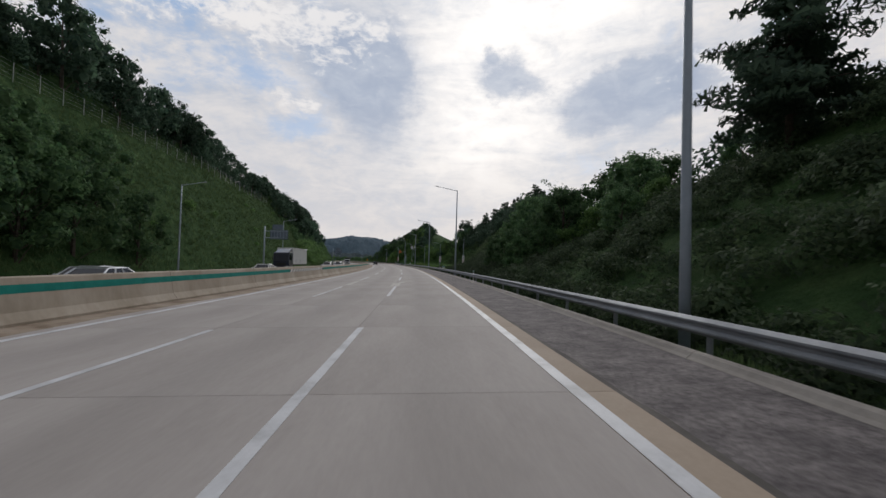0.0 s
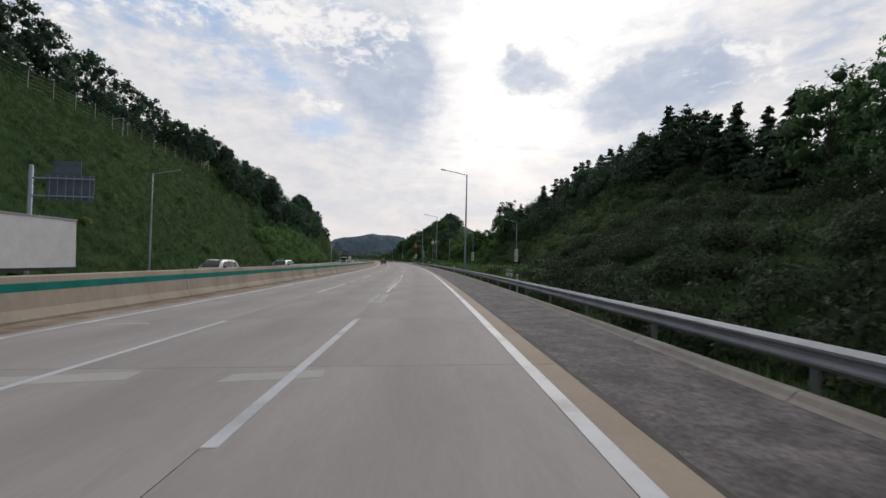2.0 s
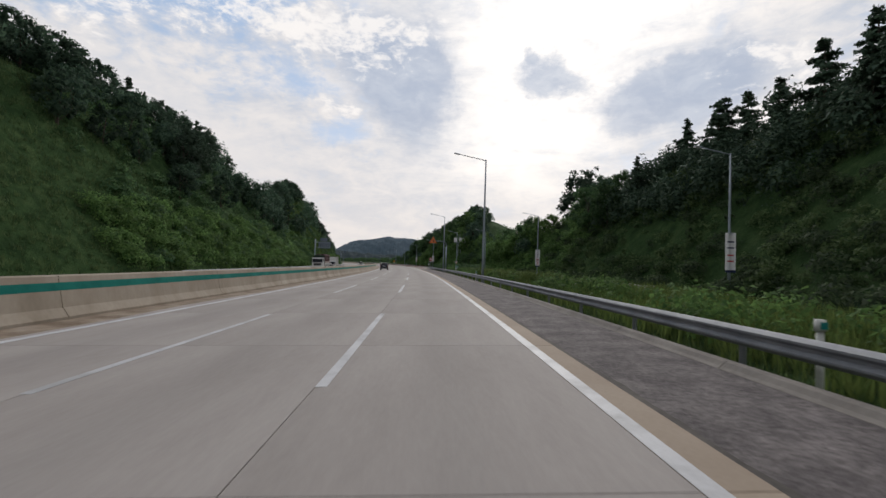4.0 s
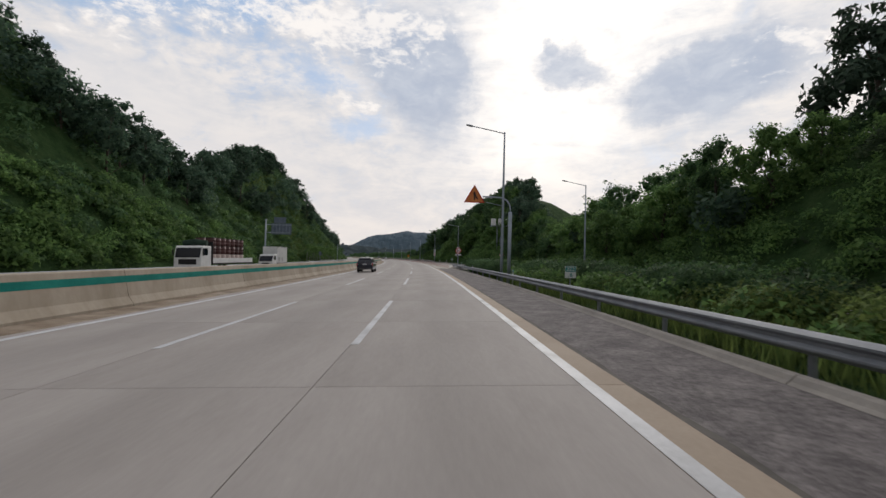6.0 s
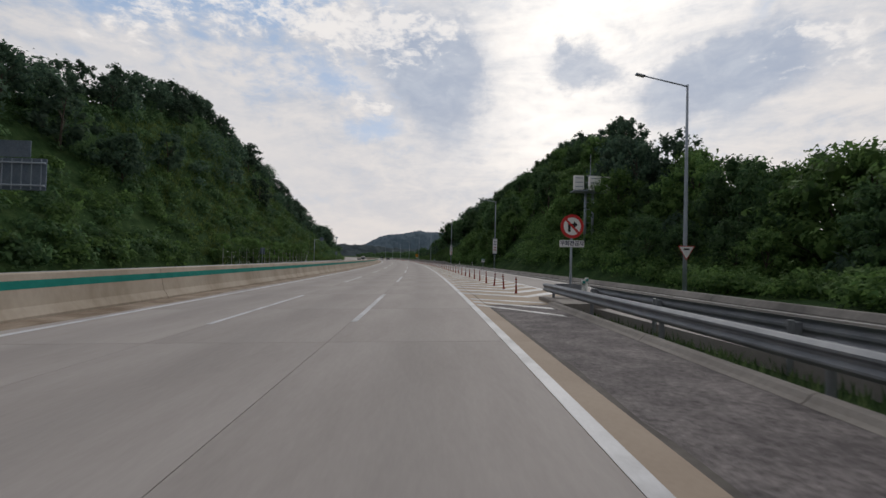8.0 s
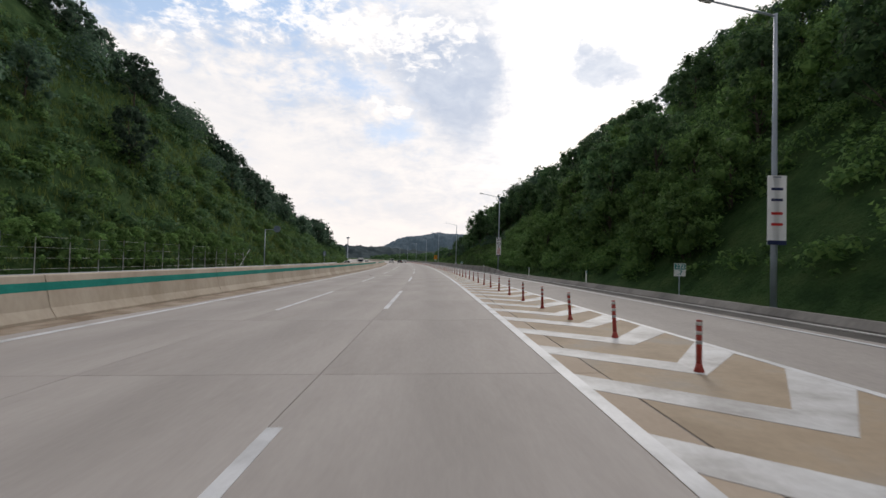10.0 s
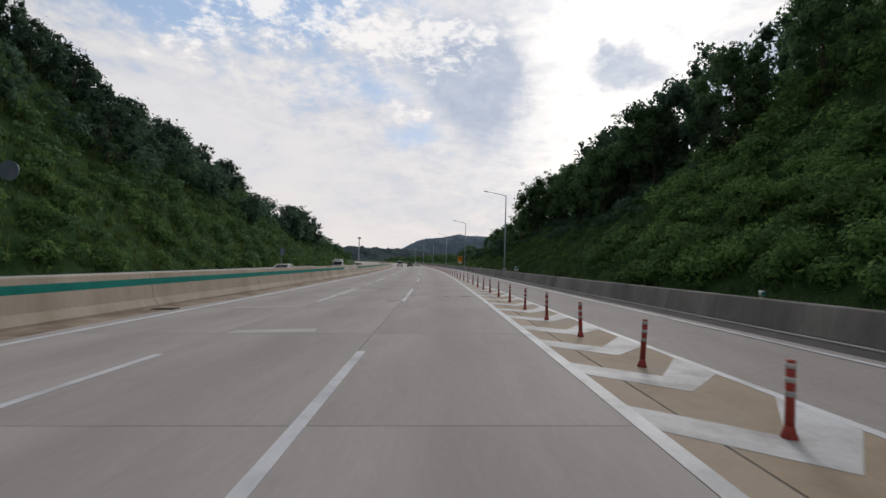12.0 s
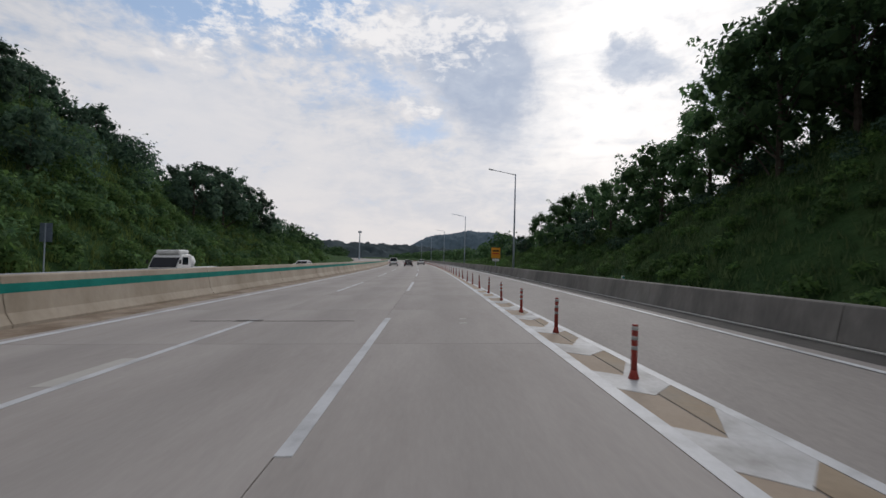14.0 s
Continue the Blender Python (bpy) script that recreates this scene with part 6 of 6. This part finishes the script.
    part("front_bumper", box((1.55 * w, 0.14, 0.20), (0, yf - 0.04, z0 + 0.20), 0.04), M_TRIM, thing)
    part("grille", box((1.0 * w, 0.05, 0.20), (0, yf + 0.005, spec["nose"] - 0.36), 0.02), M_TRIM, thing)
    for y, f in ((yr - 0.035, -1), (yf + 0.04, 1)):
        pl = part("number_plate", box((0.52, 0.015, 0.12), (0, y, 0.72 if f < 0 else 0.48), 0.004), M_SIGN_WHITE, thing)
        part("plate_bar", box((0.40, 0.006, 0.05), (0, y + f * 0.009, 0.72 if f < 0 else 0.48)), M_SIGN_BLACK, pl)
    return thing


def utility_car(label, paint, group=""):
    """A large three-row utility car facing +y: lower body, one shell of roof and pillars, glass let into it, lamps, trim and wheels."""
    thing = empty("suv", label, "car", group)
    w, belt = 0.985, 1.10
    st = [(-2.46, 0.80, 0.44, 1.02), (-2.43, 0.90, 0.36, 1.07), (-2.25, 0.95, 0.32, 1.10), (-1.9, 0.985, 0.31, belt), (0.0, 0.975, 0.30, belt), (1.2, 0.985, 0.31, 1.08), (1.6, 0.98, 0.31, 1.04), (2.1, 0.95, 0.32, 0.98), (2.36, 0.88, 0.36, 0.90), (2.45, 0.76, 0.46, 0.80)]
    body = part("body", loft([hull_ring(y, x, z0, z1, 0.09) for y, x, z0, z1 in st]), paint, thing, smooth=True)
    bev = body.modifiers.new("soft_edges", "BEVEL")
    bev.width, bev.segments, bev.limit_method = 0.03, 2, "ANGLE"
    wb, wt = 0.89, 0.69

    def shell_ring(y, zt, z0=1.05):
        k = max(0.0, min(1.0, (zt - 1.10) / 0.62))
        x = wb + (wt - wb) * k
        side = [(wb, z0), (x + 0.03 * k, z0 + (zt - z0) * 0.86), (x - 0.05, z0 + (zt - z0) * 0.97), (x * 0.55, zt)]
        return [(-a, y, z) for a, z in side] + [(a, y, z) for a, z in reversed(side)]
    part("roof_shell", loft([shell_ring(y, z) for y, z in ((-2.44, 1.10), (-2.38, 1.30), (-2.24, 1.62), (-2.14, 1.68), (-1.6, 1.735), (-0.8, 1.755), (0.0, 1.745), (0.45, 1.70), (0.75, 1.59), (1.15, 1.35), (1.52, 1.10))]), paint, thing, smooth=True)

    def on_side(y, z, sx, out):
        k = (z - 1.05) / (1.68 - 1.05)
        return (sx * (wb + (wt + 0.03 - wb) * k + out), y, z)
    for sx in (-1, 1):
        for outline in ([(-2.12, 1.14), (-1.42, 1.14), (-1.46, 1.58), (-2.06, 1.56)], [(-1.30, 1.14), (-0.32, 1.13), (-0.34, 1.62), (-1.28, 1.60)], [(-0.25, 1.13), (1.10, 1.12), (0.80, 1.36), (0.48, 1.58), (-0.27, 1.62)]):
            part("side_window", loft([[on_side(y, z, sx, o) for y, z in outline] for o in (-0.03, 0.022)]), M_GLASS, thing, "dark tinted glass")
        lines = [[(-2.12, 1.115), (-0.3, 1.105), (1.12, 1.095)], [(-1.36, 1.12), (-1.33, 1.60), (-1.24, 1.635), (-0.3, 1.65), (0.46, 1.605), (0.83, 1.37), (1.12, 1.11)]]
        for line in lines:
            part("window_trim", tube([on_side(y, z, sx, 0.022) for y, z in line], [0.011] * len(line), 6), M_RIM, thing, "bright metal window trim")
        part("roof_rail", tube([(sx * 0.66, -1.95, 1.72), (sx * 0.665, -1.75, 1.76), (sx * 0.66, -0.6, 1.78), (sx * 0.64, 0.25, 1.75), (sx * 0.63, 0.45, 1.72)], [0.012] * 5, 6), M_RIM, thing, "brushed metal roof rail")
        part("sill", box((0.04, 1.95, 0.05), (sx * 0.965, 0.0, 0.40), 0.012), M_RIM, thing, "bright sill strip")
        part("door_strip", box((0.02, 0.75, 0.04), (sx * 0.985, -0.55, 0.62), 0.008), M_TRIM, thing)
        mirror = part("door_mirror", box((0.20, 0.13, 0.16), (sx * 1.06, 0.92, 1.17), 0.04), M_TRIM, thing)
        part("mirror_foot", box((0.12, 0.06, 0.04), (sx * 0.93, 0.94, 1.10), 0.01), M_TRIM, mirror)
        for y in (-1.12, -0.02):
            part("door_handle", box((0.03, 0.20, 0.03), (sx * 0.985, y, 0.95), 0.01), M_RIM, thing)
        for y in (-1.28, -0.29, 1.02):
            part("door_gap", box((0.006, 0.012, 0.62), (sx * 0.984, y, 0.72)), M_TRIM, thing)
        for y in (-1.45, 1.45):
            part("wheel_arch", tube([(sx * 0.72, y, 0.40), (sx * 0.972, y, 0.40)], [0.44] * 2, 28), M_TRIM, thing)
            wheel = part("wheel", tube([(sx * 0.70, y, 0.375), (sx * 0.73, y, 0.375), (sx * 0.955, y, 0.375), (sx * 0.985, y, 0.375)], [0.34, 0.375, 0.375, 0.34], 28), M_TYRE, thing, smooth=True)
            part("rim", tube([(sx * 0.96, y, 0.375), (sx * 0.988, y, 0.375)], [0.27, 0.265], 24), M_TRIM, wheel)
            part("rim_edge", tube([(sx * 0.975, y, 0.375), (sx * 0.992, y, 0.375), (sx * 0.993, y, 0.375)], [0.275, 0.272, 0.25], 24), M_RIM, wheel)
            for k in range(10):
                bm = bmesh.new()
                box_into(bm, (0.02, 0.045, 0.22), (0, 0, 0.15), 0.005)
                ang = 2 * math.pi * (k // 2) / 5 + (0.20 if k % 2 else -0.20) + 0.3
                bmesh.ops.transform(bm, matrix=Matrix.Translation((sx * 0.996, y, 0.375)) @ Matrix.Rotation(ang, 4, "X"), verts=bm.verts)
                part("spoke", bm, M_RIM, wheel)
        lamp = part("tail_lamp", box((0.13, 0.30, 0.36), (sx * 0.885, -2.29, 0.94), 0.035), M_TAIL, thing, "red tail lamp wrapped round the corner")
        part("lamp_strip", box((0.035, 0.05, 0.34), (sx * 0.80, -2.43, 0.94), 0.01), M_HEAD, lamp, "clear strip beside the red lamp")
        part("rear_reflector", box((0.16, 0.05, 0.035), (sx * 0.79, -2.42, 0.55), 0.008), M_TAIL, thing)
        part("head_lamp", box((0.26, 0.18, 0.24), (sx * 0.74, 2.31, 0.80), 0.04), M_HEAD, thing)
    part("rear_window", loft([[(x, y - o, z - 0.3 * o) for x, y, z in ((-0.76, -2.405, 1.20), (0.76, -2.405, 1.20), (0.63, -2.235, 1.60), (-0.63, -2.235, 1.60))] for o in (-0.03, 0.012)]), M_GLASS, thing, "dark tinted rear window")
    part("spoiler", loft([[(x, -2.12, 1.70), (x, -2.34, 1.645), (x, -2.33, 1.615), (x, -2.16, 1.64)] for x in (-0.64, 0.64)]), M_TRIM, thing)
    screen = ((0.50, 1.695, 0.56), (0.75, 1.602, 0.60), (1.15, 1.362, 0.68), (1.47, 1.135, 0.74))
    part("windscreen", loft([[(-x, y, z) for y, z, x in screen] + [(-x, y + 0.03, z + 0.035) for y, z, x in reversed(screen)], [(x, y, z) for y, z, x in screen] + [(x, y + 0.03, z + 0.035) for y, z, x in reversed(screen)]]), M_GLASS, thing, "dark windscreen")
    part("tailgate_seam", box((1.50, 0.012, 0.014), (0, -2.462, 0.72)), M_TRIM, thing)
    part("rear_bumper", box((1.66, 0.12, 0.16), (0, -2.41, 0.47), 0.04), M_TRIM, thing)
    part("skid_plate", box((1.20, 0.12, 0.09), (0, -2.42, 0.40), 0.03), M_RIM, thing, "silver skid plate")
    part("front_bumper", box((1.45, 0.12, 0.16), (0, 2.40, 0.46), 0.04), M_TRIM, thing)
    part("grille", box((1.0, 0.05, 0.30), (0, 2.43, 0.72), 0.02), M_TRIM, thing)
    part("aerial_fin", loft([[(x, -1.82, 1.735), (x, -1.62, 1.74), (x, -1.80, 1.80)] for x in (-0.02, 0.02)]), M_TRIM, thing)
    part("badge", box((0.16, 0.01, 0.07), (0, -2.455, 1.10), 0.01), M_RIM, thing)
    for y, z, f in ((-2.468, 0.96, -1), (2.46, 0.50, 1)):
        pl = part("number_plate", box((0.50, 0.012, 0.11), (0, y, z), 0.004), M_SIGN_WHITE, thing)
        part("plate_bar", box((0.38, 0.006, 0.045), (0, y + f * 0.008, z)), M_SIGN_GREY, pl)
    return thing


def truck_cab(owner, paint, y0, w, tall, deep, deflector=True):
    """A forward-control cab; y0 is its rear, +y its front."""
    belt, lean = (1.75, 0.28) if tall > 2.6 else (0.60 * tall, 0.50)
    prof = [(y0, 0.75), (y0 + deep, 0.75), (y0 + deep, belt), (y0 + deep - lean, tall - 0.12), (y0 + deep - lean - 0.14, tall), (y0, tall)]
    bm = loft([[(x, y, z) for y, z in prof] for x in (-w, w)])
    cab = part("cab", bm, paint, owner)
    bev = cab.modifiers.new("soft_edges", "BEVEL")
    bev.width, bev.segments = 0.06, 2
    part("windscreen", loft([[(x, y0 + deep + 0.012, belt - 0.03), (x, y0 + deep + 0.02, belt + 0.01), (x, y0 + deep - lean * 0.88 + 0.03, tall - 0.20), (x, y0 + deep - lean * 0.92 + 0.01, tall - 0.22)] for x in (-w * 0.9, w * 0.9)]), M_GLASS, cab)
    for sx in (-1, 1):
        part("side_window", box((0.02, deep * (0.5 if tall > 2.6 else 0.4), (tall - belt) * 0.62), (sx * (w + 0.004), y0 + deep * (0.62 if tall > 2.6 else 0.45), belt + (tall - belt) * 0.46), 0.01), M_GLASS, cab)
        part("mirror", box((0.10, 0.14, 0.55 if tall > 2.6 else 0.26), (sx * (w + 0.12), y0 + deep - 0.12, belt + (tall - belt) * 0.4), 0.03), M_TRIM, cab)
        part("head_lamp", box((0.36, 0.06, 0.18), (sx * w * 0.72, y0 + deep + 0.01, 0.95), 0.02), M_HEAD, cab)
    part("grille", box((1.3 * w, 0.04, 0.45 if tall > 2.6 else 0.14), (0, y0 + deep + 0.01, 1.35 if tall > 2.6 else 0.98), 0.02), M_TRIM, cab)
    part("bumper", box((2.04 * w, 0.25, 0.35), (0, y0 + deep - 0.02, 0.62), 0.05), M_TRIM, cab)
    if deflector:
        part("roof_fairing", loft([[(x, y0, tall), (x, y0 + deep - 0.5, tall), (x, y0 + 0.3, tall + 0.55), (x, y0, tall + 0.6)] for x in (-w * 0.85, w * 0.85)]), paint, cab)
    return cab


def axle(owner, y, w, r=0.5):
    for sx in (-1, 1):
        wheel_into(owner, sx * (w - 0.16), y, r, 0.30, 6)


def box_truck(name, label, paint, l_cab, l_box, w, cab_tall, box_low, box_high, r, m, deflector):
    t = empty(name, label, "truck")
    total = l_cab + l_box + 0.15
    y0 = total / 2 - l_cab
    truck_cab(t, paint, y0, w * 0.96, cab_tall, l_cab, deflector)
    body = part("cargo_box", box((2 * w, l_box, box_high - box_low), (0, y0 - 0.15 - l_box / 2, (box_low + box_high) / 2), 0.04), M_CARWHITE, t, "white cargo box")
    for sx in (-1, 1):
        part("lower_rail", box((0.06, l_box, 0.14), (sx * (w + 0.01), y0 - 0.15 - l_box / 2, box_low + 0.02), 0.01), M_TRIM, body)
        part("top_rail", box((0.05, l_box, 0.10), (sx * (w + 0.01), y0 - 0.15 - l_box / 2, box_high - 0.04), 0.01), M_RIM, body)
        for f in (0.18, 0.48):
            part("side_hatch", box((0.03, 0.55, 0.55), (sx * (w + 0.01), y0 - 0.15 - l_box * f, box_low + 0.55), 0.01), M_RIM, body)
    part("chassis", box((1.0, total - 0.8, 0.25), (0, -0.2, 0.72), 0.02), M_TRIM, t)
    for y in (total / 2 - 1.3 * r - 0.5, -total / 2 + 1.2, -total / 2 + 1.2 + 2.3 * r):
        axle(t, y, w, r)
    t.matrix_world = m
    return t


def facing(s, d):
    """Towards the camera, on the oncoming lanes."""
    return lie(s, d) @ Matrix.Rotation(math.pi, 4, "Z")


suv = utility_car("dark navy sport utility car with bright window trim", M_NAVY)
suv.matrix_world = lie(229.7, -5.42)
ahead = car("sedan", "dark grey saloon car driving ahead in the middle lane", "car", "sedan", M_DARKCAR)
ahead.matrix_world = lie(500.0, -1.9)
white_van = car("minivan", "white people carrier ahead in the passing lane", "car", "mpv", M_CARWHITE)
white_van.matrix_world = lie(508.0, -5.4)
white_car = car("sedan", "white saloon car ahead beside the slip lane", "car", "sedan", M_CARWHITE, "white saloons")
white_car.matrix_world = lie(524.0, 1.6)
for s, d in ((460.5, -15.4), (52.5, -15.4), (395.0, -15.4)):
    c = copy_thing(white_car, facing(s, d))
    tagged(c, "white saloon car on the oncoming lanes")
silver = car("sedan", "silver saloon car on the oncoming lanes", "car", "sedan", M_SILVER, "silver saloons")
silver.matrix_world = facing(24.4, -15.4)
tagged(copy_thing(silver, facing(20.0, -12.0)), "silver saloon car beside the central barrier")
white_suv = utility_car("white sport utility car on the oncoming lanes", M_CARWHITE, "oncoming utility cars")
white_suv.matrix_world = facing(98.2, -15.4)
blue_suv = utility_car("silver utility car on the oncoming lanes", M_SILVER, "oncoming utility cars")
blue_suv.matrix_world = facing(117.5, -15.4)
box_truck("articulated_truck", "dark blue articulated truck with a long white trailer", M_CABBLUE, 2.5, 10.4, 1.25, 3.2, 1.25, 3.95, 0.52, facing(78.1, -18.5), True)
box_truck("box_truck", "small white box truck on the oncoming lanes", M_CARWHITE, 1.7, 4.6, 0.95, 2.15, 0.95, 3.2, 0.36, facing(237.0, -18.9), False)


def drum_truck(s, d):
    """A white flatbed truck with stacked drums under a net, and its drums."""
    t = empty("flatbed_truck", "white flatbed truck loaded with stacked drums", "truck")
    truck_cab(t, M_CARWHITE, 4.0, 1.15, 2.75, 1.9, False)
    part("tarpaulin_roll", tube([(-1.0, 4.5, 3.0), (0, 4.6, 3.1), (1.0, 4.5, 3.0)], [0.24, 0.28, 0.24], 10), M_TARP, t)
    part("bed", box((2.4, 9.6, 0.18), (0, -1.0, 1.20), 0.02), M_TRIM, t)
    for sx in (-1, 1):
        part("side_board", box((0.05, 9.6, 0.45), (sx * 1.2, -1.0, 1.45), 0.01), M_CARWHITE, t)
    part("headboard", box((2.4, 0.08, 1.9), (0, 3.8, 2.2), 0.01), M_TRIM, t)
    for y in (4.7, -2.6, -3.9):
        axle(t, y, 1.15, 0.48)
    m = facing(s, d)
    t.matrix_world = m
    drum = empty("drum", "maroon ribbed drum stacked on a truck bed", "drum", "drums on the truck")
    part("shell", tube([(0, 0, 0), (0, 0, 0.20), (0, 0, 0.23), (0, 0, 0.26), (0, 0, 0.46), (0, 0, 0.49), (0, 0, 0.52), (0, 0, 0.72)], [0.42, 0.42, 0.45, 0.42, 0.42, 0.45, 0.42, 0.42], 16), M_BARREL, drum, smooth=True)
    part("lid", tube([(0, 0, 0.72), (0, 0, 0.75)], [0.44, 0.42], 16), M_TRIM, drum)
    pale = empty("drum", "pale plastic drum stacked on a truck bed", "drum", "drums on the truck")
    part("shell", tube([(0, 0, 0), (0, 0, 0.08), (0, 0, 0.4), (0, 0, 0.66), (0, 0, 0.72)], [0.38, 0.43, 0.45, 0.43, 0.38], 16), M_PALEDRUM, pale, smooth=True)
    part("lid", tube([(0, 0, 0.72), (0, 0, 0.75)], [0.40, 0.38], 16), M_TRIM, pale)
    first_done = {"m": False, "p": False}
    for k in range(7):
        for lvl in range(3):
            for x in (-0.68, 0.30):
                kind = pale if lvl == 0 else drum
                key = "p" if lvl == 0 else "m"
                pose_m = m @ Matrix.Translation((x, 3.1 - 1.08 * k - (0.0 if x < 0 else 0.1), 1.30 + 0.755 * lvl))
                if not first_done[key]:
                    kind.matrix_world = pose_m
                    first_done[key] = True
                else:
                    copy_thing(kind, pose_m)
    return t


drum_truck(219.6, -18.9)


def cargo_pickup(s, d):
    t = empty("light_truck", "white light truck with a roof box and tied cargo", "truck")
    truck_cab(t, M_CARWHITE, 0.9, 0.9, 1.95, 1.7, False)
    part("roof_box", box((1.5, 1.2, 0.28), (0, 1.5, 2.1), 0.08), M_CARWHITE, t)
    part("bed", box((1.75, 3.0, 0.35), (0, -0.75, 0.95), 0.03), M_CARWHITE, t)
    part("chassis", box((0.8, 4.6, 0.2), (0, 0, 0.62)), M_TRIM, t)
    for y in (1.6, -1.4):
        axle(t, y, 0.85, 0.33)
    for k, (x, y) in enumerate(((-0.3, 0.1), (0.3, -0.9))):
        part("cargo_sack", tube([(x, y, 1.1), (x, y, 1.45), (x + 0.05, y, 1.8), (x + 0.05, y, 1.98)], [0.34, 0.42, 0.33, 0.12], 10), (M_SIGN_WHITE, M_TARP)[k], t, smooth=True)
    t.matrix_world = facing(s, d)
    return t


cargo_pickup(430.2, -15.4)
